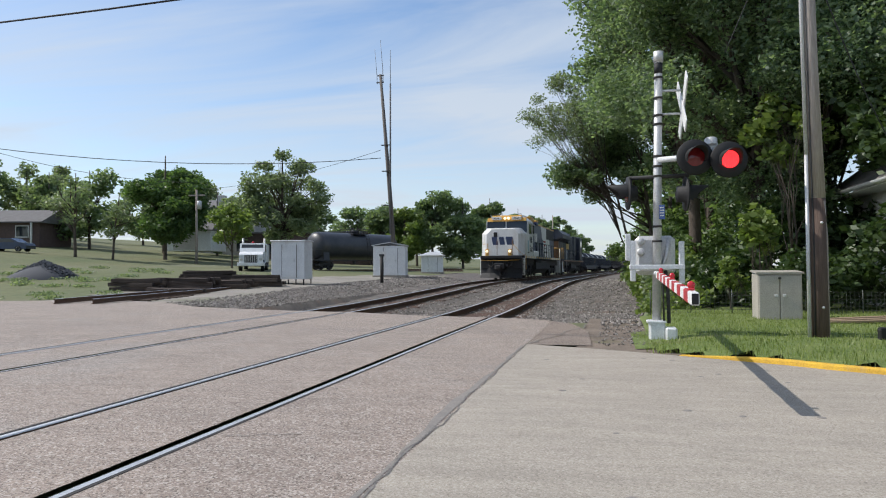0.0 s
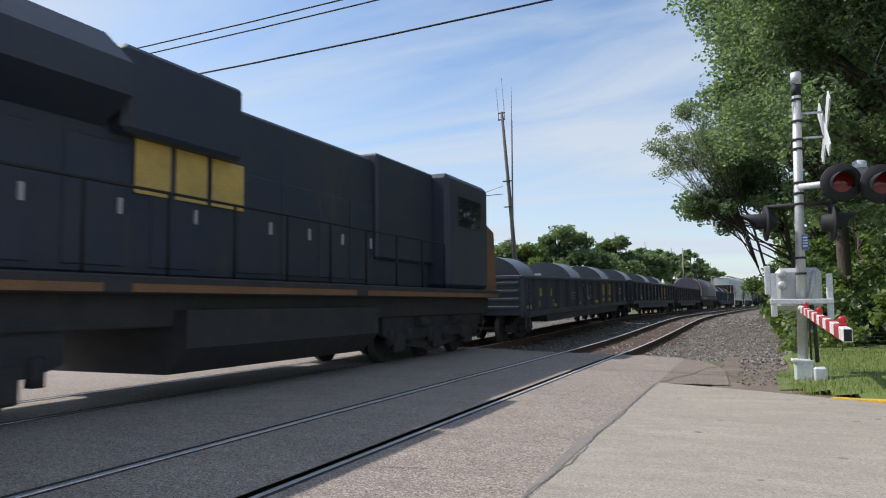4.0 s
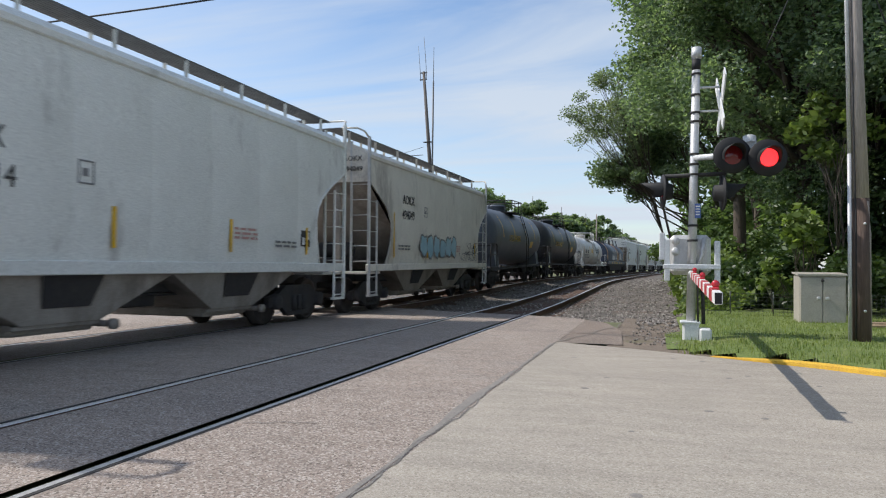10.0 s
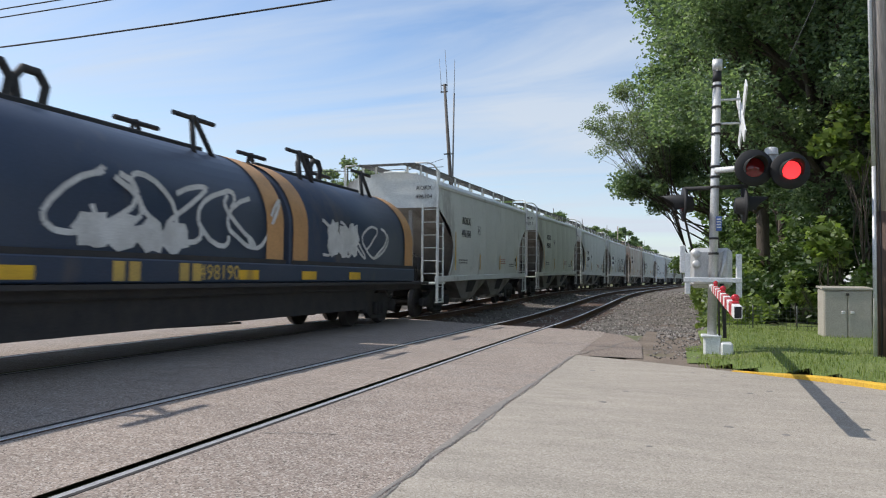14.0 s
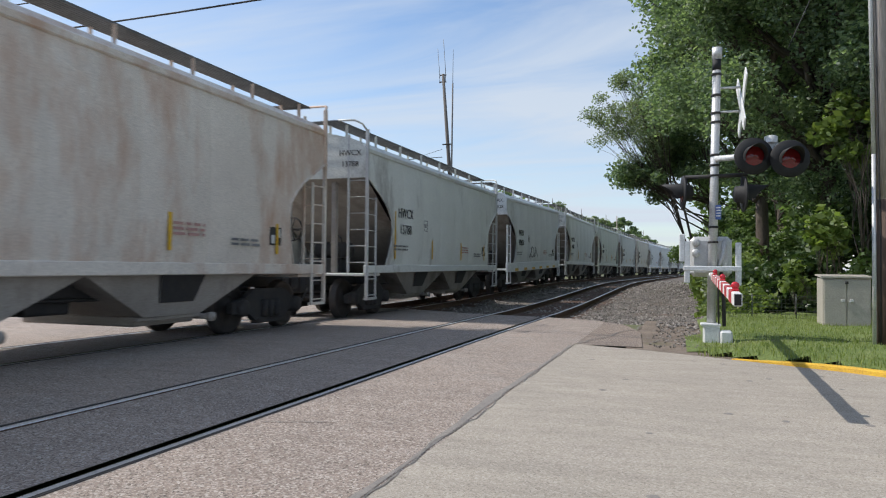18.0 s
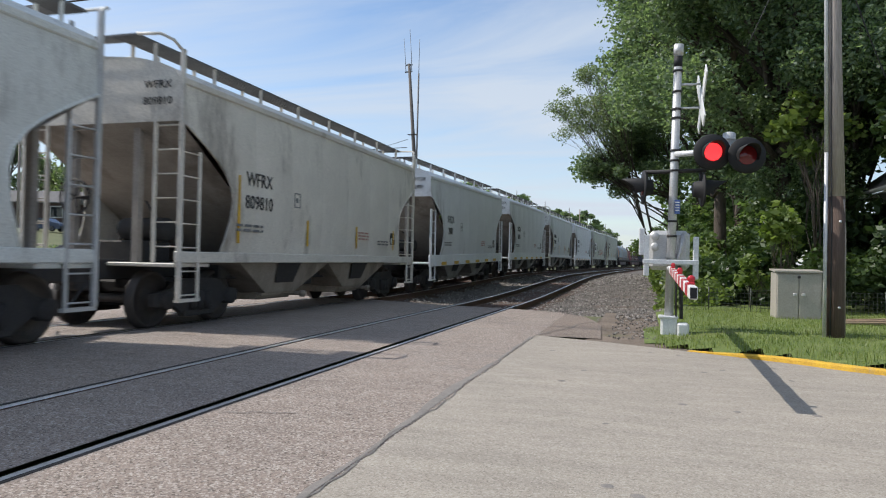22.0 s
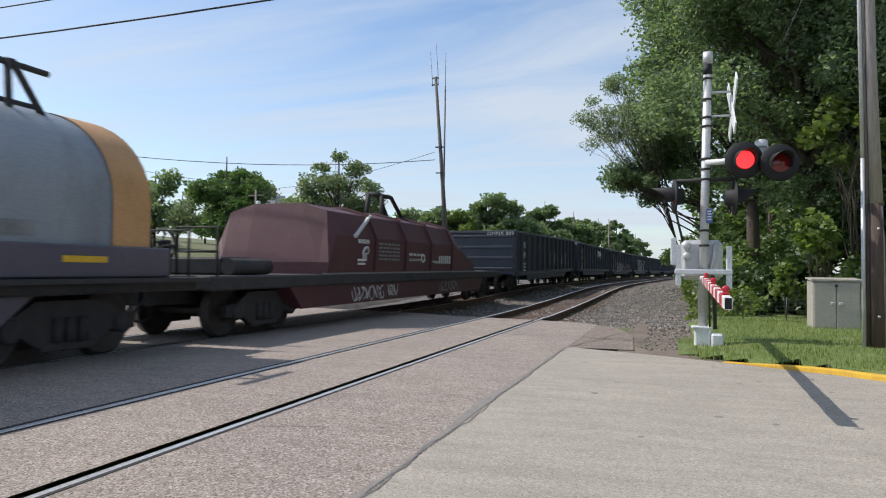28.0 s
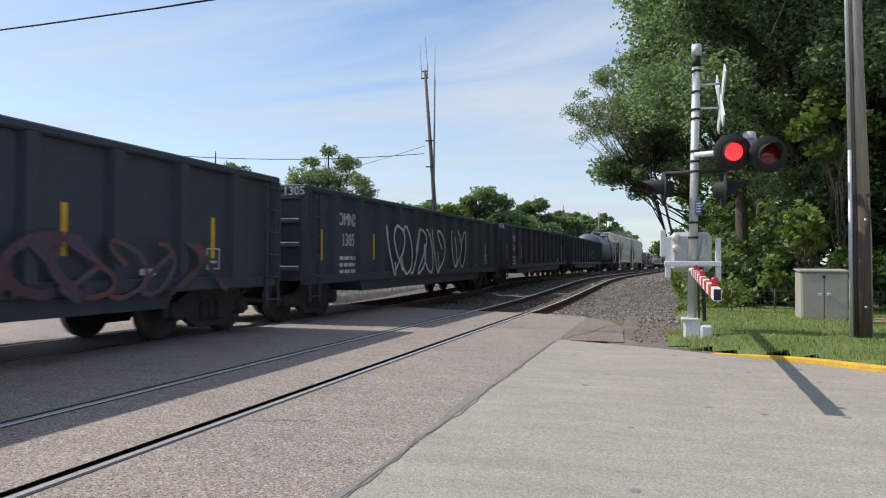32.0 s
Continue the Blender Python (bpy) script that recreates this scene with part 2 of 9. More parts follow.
M_FLANGE = mat("flangeway_rubber", (0.028, 0.026, 0.025), (0.045, 0.04, 0.038), 0.9, 0, 8, 60, 0.4)
M_TIE = mat("creosote_tie", (0.075, 0.052, 0.04), (0.13, 0.095, 0.072), 0.92, 0, 4, 45, 0.5, stretch=(0.6, 6, 6), per_object=0.25)
M_BALLAST = mat("ballast_bed", (0.17, 0.15, 0.13), (0.10, 0.088, 0.078), 0.95, 0, 1.2, 26, 1.0, 0.03, stain=(0.16, 0.11, 0.08), amount=0.4)
M_GRASS = mat("lawn_ground", (0.10, 0.15, 0.032), (0.17, 0.21, 0.06), 0.95, 0, 0.9, 22, 0.9, 0.03, stain=(0.17, 0.145, 0.075), amount=0.25)
M_FIELD = mat("rough_field", (0.095, 0.118, 0.045), (0.16, 0.158, 0.075), 0.95, 0, 0.07, 3.0, 0.7, 0.05, stain=(0.21, 0.19, 0.15), amount=0.35)
M_GRAVEL = mat("gravel_yard", (0.30, 0.275, 0.24), (0.22, 0.20, 0.17), 0.95, 0, 0.35, 14, 0.8, 0.02, stain=(0.14, 0.15, 0.07), amount=0.5)
M_YELLOW = mat("kerb_paint", (0.72, 0.44, 0.035), (0.58, 0.34, 0.04), 0.7, 0, 5, 60, 0.4, stain=(0.30, 0.27, 0.23), amount=0.35)
M_GALV = mat("galvanised_steel", (0.60, 0.60, 0.59), (0.50, 0.50, 0.50), 0.5, 0.35, 7, 60, 0.1, stain=(0.42, 0.41, 0.39), amount=0.2)
M_ALU = mat("white_painted_steel", (0.72, 0.73, 0.73), (0.62, 0.63, 0.64), 0.45, 0.1, 6, 60, 0.08)
M_BLACK = mat("black_metal", (0.008, 0.008, 0.009), (0.014, 0.014, 0.015), 0.7, 0, 8, 60, 0.1)
M_DARK = mat("grimy_underframe", (0.034, 0.034, 0.036), (0.052, 0.048, 0.045), 0.8, 0.1, 3, 40, 0.35, stain=(0.06, 0.05, 0.04), amount=0.3)
M_WHEEL = mat("wheel_steel", (0.06, 0.055, 0.052), (0.09, 0.078, 0.07), 0.6, 0.5, 6, 50, 0.2)
M_POLE = mat("weathered_pole_wood", (0.40, 0.35, 0.31), (0.26, 0.22, 0.19), 0.9, 0, 5, 30, 0.7, 0.012, stretch=(3, 3, 0.18), contrast=(0.3, 0.7))
M_POLEDARK = mat("creosote_pole_wood", (0.075, 0.048, 0.036), (0.13, 0.09, 0.07), 0.9, 0, 5, 30, 0.7, 0.012, stretch=(3, 3, 0.18), contrast=(0.3, 0.7))
M_TAN = mat("tan_cabinet_paint", (0.43, 0.395, 0.34), (0.38, 0.35, 0.305), 0.5, 0, 4, 60, 0.05, stain=(0.22, 0.20, 0.165), amount=0.2)
M_WHITEBOX = mat("white_cabinet_paint", (0.74, 0.75, 0.75), (0.66, 0.67, 0.67), 0.5, 0, 2, 60, 0.05, stain=(0.45, 0.42, 0.38), amount=0.2)
M_RED = mat("red_stripe", (0.42, 0.03, 0.035), (0.34, 0.025, 0.03), 0.5, 0, 9, 60, 0.05)
M_WHITE = mat("white_stripe", (0.72, 0.72, 0.70), (0.62, 0.62, 0.60), 0.55, 0, 9, 60, 0.05)
M_REDLENS = glass_mat("unlit_red_lens", (0.16, 0.012, 0.014), 0.12)
M_REDPLASTIC = glass_mat("red_lamp_plastic", (0.5, 0.02, 0.03), 0.25)
M_GLOWRED = glow_mat("lit_red_lens", (1.0, 0.022, 0.03), 1.25)
M_DIODE = glow_mat("lit_red_diode", (1.0, 0.10, 0.09), 1.7)
M_HEADLIGHT = glow_mat("lit_headlight", (1.0, 0.80, 0.52), 0.8)
M_WIRE = mat("black_cable", (0.015, 0.015, 0.016), (0.03, 0.03, 0.03), 0.7, 0, 5, 40, 0.0)
M_BARK = mat("bark", (0.075, 0.058, 0.044), (0.12, 0.098, 0.078), 0.95, 0, 4, 24, 0.9, 0.02, stretch=(3, 3, 0.5))
M_GLASS = glass_mat("dark_window_glass", (0.018, 0.024, 0.03), 0.04)


# ---- mesh tools ----
class Mb:
    """Collects faces of one mesh."""

    def __init__(self):
        self.v, self.f, self.s = [], [], []

    def add(self, verts, faces, smooth=False):
        n = len(self.v)
        self.v += [tuple(p) for p in verts]
        self.f += [tuple(i + n for i in f) for f in faces]
        self.s += [smooth] * len(faces)
        return self

    def box(self, x0, y0, z0, x1, y1, z1, b=0.0):
        """A box; b chamfers its edges."""
        if b <= 0:
            p = [(x, y, z) for x in (x0, x1) for y in (y0, y1) for z in (z0, z1)]
            return self.add(p, [(0, 1, 3, 2), (4, 6, 7, 5), (0, 4, 5, 1), (2, 3, 7, 6), (0, 2, 6, 4), (1, 5, 7, 3)])
        b = min(b, (x1 - x0) * 0.45, (y1 - y0) * 0.45, (z1 - z0) * 0.45)
        p, idx = [], {}
        for i, (x, sx) in enumerate(((x0, 1), (x1, -1))):
            for j, (y, sy) in enumerate(((y0, 1), (y1, -1))):
                for k, (z, sz) in enumerate(((z0, 1), (z1, -1))):
                    idx[i, j, k] = len(p)
                    p += [(x, y + sy * b, z + sz * b), (x + sx * b, y, z + sz * b), (x + sx * b, y + sy * b, z)]
        g = lambda i, j, k, a: idx[i, j, k] + a
        fs = []
        for i in (0, 1):
            q = [g(i, 0, 0, 0), g(i, 1, 0, 0), g(i, 1, 1, 0), g(i, 0, 1, 0)]
            fs.append(q if i else q[::-1])
            q = [g(0, i, 0, 1), g(0, i, 1, 1), g(1, i, 1, 1), g(1, i, 0, 1)]
            fs.append(q if i else q[::-1])
            q = [g(0, 0, i, 2), g(1, 0, i, 2), g(1, 1, i, 2), g(0, 1, i, 2)]
            fs.append(q if i else q[::-1])
        for j in (0, 1):
            for k in (0, 1):
                q = [g(0, j, k, 1), g(1, j, k, 1), g(1, j, k, 2), g(0, j, k, 2)]
                fs.append(q if (j + k) % 2 == 0 else q[::-1])
                q = [g(j, 0, k, 0), g(j, 1, k, 0), g(j, 1, k, 2), g(j, 0, k, 2)]
                fs.append(q[::-1] if (j + k) % 2 == 0 else q)
                q = [g(j, k, 0, 0), g(j, k, 1, 0), g(j, k, 1, 1), g(j, k, 0, 1)]
                fs.append(q if (j + k) % 2 == 0 else q[::-1])
        for i in (0, 1):
            for j in (0, 1):
                for k in (0, 1):
                    q = [g(i, j, k, 0), g(i, j, k, 1), g(i, j, k, 2)]
                    fs.append(q if (i + j + k) % 2 else q[::-1])
        return self.add(p, fs)

    def tube(self, path, r, seg=8, caps=True, smooth=True, r2=None):
        """A round bar along a polyline, tapering to r2."""
        path = [Vector(p) for p in path]
        n = len(path)
        base = len(self.v)
        up = None
        for i, p in enumerate(path):
            d = (path[min(i + 1, n - 1)] - path[max(i - 1, 0)])
            d = d.normalized() if d.length > 1e-9 else Vector((0, 0, 1))
            if up is None:
                up = d.orthogonal().normalized()
            else:
                up = (up - d * up.dot(d))
                up = up.normalized() if up.length > 1e-6 else d.orthogonal().normalized()
            w = d.cross(up)
            rr = r if r2 is None else r + (r2 - r) * i / max(n - 1, 1)
            for k in range(seg):
                a = 2 * math.pi * k / seg
                self.v.append(tuple(p + (up * math.cos(a) + w * math.sin(a)) * rr))
        for i in range(n - 1):
            for k in range(seg):
                a, c = base + i * seg + k, base + i * seg + (k + 1) % seg
                self.f.append((a, c, c + seg, a + seg))
                self.s.append(smooth)
        if caps:
            self.f.append(tuple(base + k for k in range(seg))[::-1]); self.s.append(False)
            self.f.append(tuple(base + (n - 1) * seg + k for k in range(seg))); self.s.append(False)
        return self

    def cyl(self, p0, p1, r, seg=16, r2=None):
        return self.tube([p0, p1], r, seg, r2=r2)

    def lathe(self, c, axis, prof, seg=24, smooth=True, a0=0.0, a1=2 * math.pi):
        """Turns a profile of (distance along the axis, radius) about the axis 'x', 'y' or 'z' through c."""
        full = abs(a1 - a0 - 2 * math.pi) < 1e-6
        m = seg if full else seg + 1
        base = len(self.v)
        for d, r in prof:
            for k in range(m):
                a = a0 + (a1 - a0) * k / seg
                u, w = r * math.cos(a), r * math.sin(a)
                o = {"x": (d, u, w), "y": (u, d, w), "z": (u, w, d)}[axis]
                self.v.append((c[0] + o[0], c[1] + o[1], c[2] + o[2]))
        for i in range(len(prof) - 1):
            for k in range(seg):
                a, b2 = base + i * m + k, base + i * m + (k + 1) % m
                self.f.append((a, b2, b2 + m, a + m))
                self.s.append(smooth)
        return self

    def prism(self, poly, axis, a, b, smooth=False):
        """A polygon pushed along an axis from a to b. poly holds the two other coordinates, in xyz order."""
        n = len(poly)
        place = {"x": lambda p, q: (q, p[0], p[1]), "y": lambda p, q: (p[0], q, p[1]), "z": lambda p, q: (p[0], p[1], q)}[axis]
        v = [place(p, a) for p in poly] + [place(p, b) for p in poly]
        self.add(v, [(i, (i + 1) % n, n + (i + 1) % n, n + i) for i in range(n)], smooth)
        return self.add(v, [tuple(range(n))[::-1], tuple(range(n, 2 * n))])

    def mesh(self, name):
        me = bpy.data.meshes.new(name)
        me.from_pydata(self.v, [], self.f)
        me.polygons.foreach_set("use_smooth", self.s)
        me.update()
        if len(self.f) < 20000:
            b = bmesh.new()
            b.from_mesh(me)
            bmesh.ops.recalc_face_normals(b, faces=b.faces)
            b.to_mesh(me)
            b.free()
        return me


def part(name, mb, material, parent=None, label="", at=None):
    """One mesh object, under a thing or a part."""
    me = mb if isinstance(mb, bpy.types.Mesh) else mb.mesh(name)
    if not me.materials:
        me.materials.append(material)
    ob = new(name, me)
    if me.materials[0] is not material:
        ob.material_slots[0].link = "OBJECT"
        ob.material_slots[0].material = material
    if parent:
        ob.parent = parent
    if at is not None:
        ob.matrix_basis = at if isinstance(at, Matrix) else Matrix.Translation(at)
    if label:
        ob["label"] = label
    return ob


def empty(name, label, category, at=None, group="", kind=""):
    ob = new(name)
    ob.empty_display_size = 0.3
    if at is not None:
        ob.matrix_basis = at if isinstance(at, Matrix) else Matrix.Translation(at)
    return tagged(ob, label, category, group, kind)


TEXTS = {}


def text_mesh(body, size, bold=0.0):
    """Letters as a thin mesh, standing in the local xz plane, centred."""
    key = (body, size, bold)
    if key not in TEXTS:
        cu = bpy.data.curves.new("lettering", "FONT")
        cu.body, cu.size, cu.extrude, cu.offset = body, size, 0.004, bold
        cu.align_x, cu.align_y, cu.resolution_u = "CENTER", "CENTER", 2
        ob = bpy.data.objects.new("lettering", cu)
        scene.collection.objects.link(ob)
        dg = bpy.context.evaluated_depsgraph_get()
        me = bpy.data.meshes.new_from_object(ob.evaluated_get(dg))
        bpy.data.objects.remove(ob)
        me.materials.clear()
        TEXTS[key] = me
    return TEXTS[key]


def lettering(body, size, material, parent, x, y, z, face="side", label="", bold=0.0, wide=1.0):
    """Writing on the near side of a car (face 'side') or on its end (face 'end')."""
    me = text_mesh(body, size, bold)
    rot = Matrix.Rotation(radians(90), 4, "X")
    if face == "side":
        rot = Matrix.Rotation(radians(90), 4, "Z") @ rot
    ob = part("lettering", me, material, parent, label)
    ob.matrix_basis = Matrix.Translation((x, y, z)) @ rot @ Matrix.Diagonal((wide, 1, 1, 1))
    return ob


def decal(parent, material, x, y0, z0, y1, z1, name="panel_mark", label=""):
    return part(name, Mb().box(x, y0, z0, x + 0.006, y1, z1), material, parent, label)


# ---- ground, road, tracks ----
T1, T2 = -3.835, -8.25          # centre lines of the two main tracks
RAIL_OFF, HEAD = 0.7525, 0.036
SPEED = 18.0


def smooth01(a, b, x):
    u = min(max((x - a) / (b - a), 0.0), 1.0)
    return u * u * (3 - 2 * u)


def bend(y):
    """How far the line swings to the right of straight ahead."""
    q = min(max(y, -60.0), 220.0)
    return 0.0004 * q * q + 0.0008 * q * (y - q)


def rise(y):
    """The line climbs a little beyond the crossing."""
    return 0.40 * smooth01(19.5, 46.0, y)


def road_edge(x):
    """The far edge of the paving."""
    pts = [(-60, 21.5), (-24.5, 24.6), (-20.6, 26.0), (-16.8, 24.3), (-13.8, 21.6), (-9.7, 19.9), (-7.4, 19.5), (-5.2, 18.4), (-3.0, 17.9), (-1.64, 17.3), (-0.93, 16.4), (-0.5, 14.6), (-0.35, 11.5),
           (0.06, 11.27), (0.45, 11.06), (0.89, 10.78), (1.48, 10.51), (2.06, 10.08), (2.56, 9.66), (5.0, 8.3), (9.0, 6.9), (20.0, 5.0), (60.0, 2.0)]
    for (xa, ya), (xb, yb) in zip(pts, pts[1:]):
        if xa <= x <= xb:
            return ya + (yb - ya) * (x - xa) / (xb - xa)
    return pts[0][1] if x < 0 else pts[-1][1]


def gz(x, y):
    """Height of the open ground."""
    if x < -11.0:
        far = smooth01(26, 44, y)
        rise = 0.045 * max(0, -x - 12) + 0.045 * max(0, -x - 45) * smooth01(20, 40, y)
        rise = min(rise, 9.0) * far + 0.008 * min(max(y - 25, 0), 80) * smooth01(-11, -15, x)
        return rise - 0.06
    if y > 18 and x < 2.4 + (bend(y) if y > 50 else 0):
        return -0.42
    if x >= 0.6 and y > road_edge(x):
        return -0.02 + 0.10 * smooth01(0, 0.8, y - road_edge(x)) * smooth01(0.2, 1.2, x) + 0.10 * smooth01(30, 60, y)
    return -0.12


def sheet(name, material, xs, ys, height, keep=None, rough=0.0):
    mb = Mb()
    nx = len(xs)
    for y in ys:
        for x in xs:
            mb.v.append((x, y, height(x, y) + (rough * noise.noise(Vector((x * 3.1, y * 3.1, 0.3))) if rough else 0)))
    for j in range(len(ys) - 1):
        for i in range(nx - 1):
            if keep is None or keep((xs[i] + xs[i + 1]) / 2, (ys[j] + ys[j + 1]) / 2):
                a = j * nx + i
                mb.f.append((a, a + 1, a + 1 + nx, a + nx)); mb.s.append(True)
    return part(name, mb, material)


def steps(*spans):
    out = []
    for a, b, d in spans:
        n = max(1, round((b - a) / d))
        out += [a + (b - a) * k / n for k in range(n)]
    return out + [spans[-1][1]]


ground = sheet("ground", M_FIELD, steps((-1500, -300, 200), (-300, -100, 20), (-100, -12, 4), (-12, -10.9, 0.55), (-10.9, 0.5, 5.7), (0.5, 0.7, 0.2), (0.7, 2.3, 0.8), (2.3, 2.5, 0.2), (2.5, 12, 1.9), (12, 100, 22), (100, 1500, 200)),
               steps((-600, -100, 100), (-100, 18, 11.8), (18, 18.2, 0.2), (18.2, 60, 3.5), (60, 160, 10), (160, 400, 40), (400, 2400, 250)), gz)
tagged(ground, "rough grass field rising gently away from the railway", "ground", kind="structure")
yard = sheet("gravel_yard", M_GRAVEL, steps((-36, -10.8, 0.9)), steps((23.2, 72, 1.2)), lambda x, y: gz(x, y) + 0.03 + 0.03 * noise.noise(Vector((x, y, 1))),
             lambda x, y: y > road_edge(x) + 0.3 and x > -24 + 0.10 * (y - 30) + 4 * noise.noise(Vector((y * 0.12, 2.2, 0))) - 0.0 * y and y < 66 + 4 * noise.noise(Vector((x * 0.2, 5, 0))))
tagged(yard, "pale dusty gravel yard beside the railway siding", "gravel", kind="structure")


def strip(name, material, x0, x1, y0, edge, z=0.0, depth=0.28, n=6, label="", kind="structure", curved=False):
    """A slab of paving between two lines along the track, up to the paving's edge."""
    mb = Mb()
    top, cols = [], [x0 + (x1 - x0) * k / n for k in range(n + 1)]
    ny = 10
    for x in cols:
        ye = edge(x)
        for j in range(ny + 1):
            y = y0 + (ye - y0) * j / ny
            top.append((x + (bend(y) if curved and x < -1.45 else 0.0), y, z))
    m = ny + 1
    fs = [((i + 1) * m + j, (i + 1) * m + j + 1, i * m + j + 1, i * m + j) for i in range(n) for j in range(ny)]
    mb.add(top, [f[::-1] for f in fs])
    rim = [top[i * m + ny] for i in range(n + 1)]
    mb.add(rim + [(x, y, z - depth) for x, y, _ in rim], [(i, i + 1, n + 2 + i, n + 1 + i) for i in range(n)])
    ob = part(name, mb, material)
    return tagged(ob, label, "paving", kind=kind)


def swept(prof, ys, shift=0.0):
    """A profile of (x, z) drawn along the curving line through the stations ys."""
    n = len(prof)
    v = [(x + bend(y) + shift, y, z + rise(y)) for y in ys for x, z in prof]
    mb = Mb().add(v, [(j * n + i, j * n + (i + 1) % n, (j + 1) * n + (i + 1) % n, (j + 1) * n + i) for j in range(len(ys) - 1) for i in range(n)])
    return mb.add(v, [tuple(range(n)), tuple(range((len(ys) - 1) * n, len(ys) * n))])


def laid(ob):
    """Bend a sheet that was built beside a straight line."""
    for v in ob.data.vertices:
        v.co.z += rise(v.co.y)
        v.co.x += bend(v.co.y)
    return ob


rails_x = [T1 + RAIL_OFF, T1 - RAIL_OFF, T2 + RAIL_OFF, T2 - RAIL_OFF]
FW = 0.075
paving = [(-1.40, rails_x[0] + HEAD), (rails_x[0] - HEAD - FW, rails_x[1] + HEAD + FW), (rails_x[1] - HEAD, rails_x[2] + HEAD), (rails_x[2] - HEAD - FW, rails_x[3] + HEAD + FW)]
for k, (xa, xb) in enumerate(paving):
    strip("crossing_paving", M_ASPHALT, xb, xa, -9, road_edge, curved=True, label="worn reddish asphalt of the level crossing")
strip("crossing_paving", M_ASPHALT, -70, rails_x[3] - HEAD, -9, road_edge, n=40, curved=True, label="worn reddish asphalt of the level crossing")
strip("road", M_CONCRETE, -1.40, 70, -9, lambda x: min(11.95, road_edge(x)), z=0.002, n=60, label="pale worn concrete road up to the level crossing")
strip("apron", M_APRON, -1.40, -0.36, 11.95, lambda x: max(12.0, min(road_edge(x), 17.3)), z=-0.004, n=8, label="broken brown asphalt apron beside the track")
for k, x in enumerate(rails_x):
    s = -1 if k % 2 == 0 else 1
    xa, xb = sorted((x + s * HEAD, x + s * (HEAD + FW)))
    fl = part("flangeway", swept([(xa, -0.2), (xb, -0.2), (xb, -0.045), (xa, -0.045)], steps((-9, 19.2, 2.9))), M_FLANGE)
    tagged(fl, "dark rubber-lined flangeway beside the rail", "flangeway", kind="structure")
    xa, xb = sorted((x - s * HEAD, x - s * (HEAD + 0.035)))
    fl = part("rail_seal", swept([(xa, -0.2), (xb, -0.2), (xb, 0.004), (xa, 0.004)], steps((-9, 18.9, 2.9))), M_FLANGE)
    tagged(fl, "black joint seal along the rail", "seal", kind="structure")

# worn seam between asphalt and concrete, with an old dark patch on it
random.seed(11)
mb = Mb()
pts = []
y = -6.0
while y < 11.9:
    pts.append((-1.41 + 0.05 * noise.noise(Vector((0, y * 0.9, 0))) + 0.02 * random.uniform(-1, 1), y))
    y += random.uniform(0.06, 0.16)
for (xa, ya), (xb, yb) in zip(pts, pts[1:]):
    w = 0.005 + 0.006 * random.random()
    mb.add([(xa - w, ya, 0.006), (xa + w, ya, 0.006), (xb + w, yb, 0.006), (xb - w, yb, 0.006)], [(0, 1, 2, 3)])
tagged(part("seam", mb, M_TAR), "ragged dark joint between asphalt and concrete", "joint", kind="structure")
mb = Mb()
row = []
for k in range(61):
    y = 1.0 + 10.7 * k / 60
    w = 0.02 + 0.07 * math.exp(-((y - 6.9) / 1.1) ** 2) + 0.04 * noise.noise(Vector((3, y * 1.4, 0)))
    row.append(((-1.44 - max(w, 0.015) + 0.02 * noise.noise(Vector((7, y * 3, 0))), y), (-1.425, y)))
for (a, b2), (c, d) in zip(row, row[1:]):
    mb.add([(a[0], a[1], 0.004), (b2[0], b2[1], 0.004), (d[0], d[1], 0.004), (c[0], c[1], 0.004)], [(0, 1, 2, 3)])
tagged(part("seam_patch", mb, M_TARWORN), "grey worn tar strip beside the joint", "patch", kind="structure")
# cracks in the apron and road
def crack(x, y, dx, dy, n, w, wander):
    mb = Mb()
    p = [(x, y)]
    for _ in range(n):
        x, y = x + dx + random.uniform(-wander, wander), y + dy + random.uniform(-wander, wander)
        p.append((x, y))
    for (xa, ya), (xb, yb) in zip(p, p[1:]):
        d = math.hypot(xb - xa, yb - ya) or 1
        nx, ny = -(yb - ya) / d * w, (xb - xa) / d * w
        mb.add([(xa - nx, ya - ny, 0.007), (xa + nx, ya + ny, 0.007), (xb + nx, yb + ny, 0.007), (xb - nx, yb - ny, 0.007)], [(0, 1, 2, 3)])
    return tagged(part("crack", mb, M_TAR), "thin dark crack in the paving", "crack", kind="structure")


crack(-1.38, 12.0, 0.025, 0.16, 28, 0.012, 0.05)
crack(-1.25, 13.6, 0.09, -0.015, 12, 0.016, 0.05)
crack(-2.9, 5.2, 0.05, 0.012, 10, 0.006, 0.03)
crack(-5.6, 9.5, -0.09, 0.02, 22, 0.008, 0.05)
crack(-10.2, 15.0, -0.2, 0.05, 26, 0.012, 0.07)
crack(-9.6, 12.0, -0.16, -0.02, 18, 0.01, 0.06)
for k in range(34):
    x, y = random.uniform(-1.2, 4.5), random.uniform(2.5, 10.5)
    if y < road_edge(x) - 0.3:
        r = random.uniform(0.008, 0.022)
        mb = Mb().lathe((x, y, 0.003), "z", [(0, r * 2.2), (0.0035, r * 1.7), (0.004, 0)], 7)
        tagged(part("road_spot", mb, M_TARWORN), "small dark stain on the concrete", "stain", kind="structure")

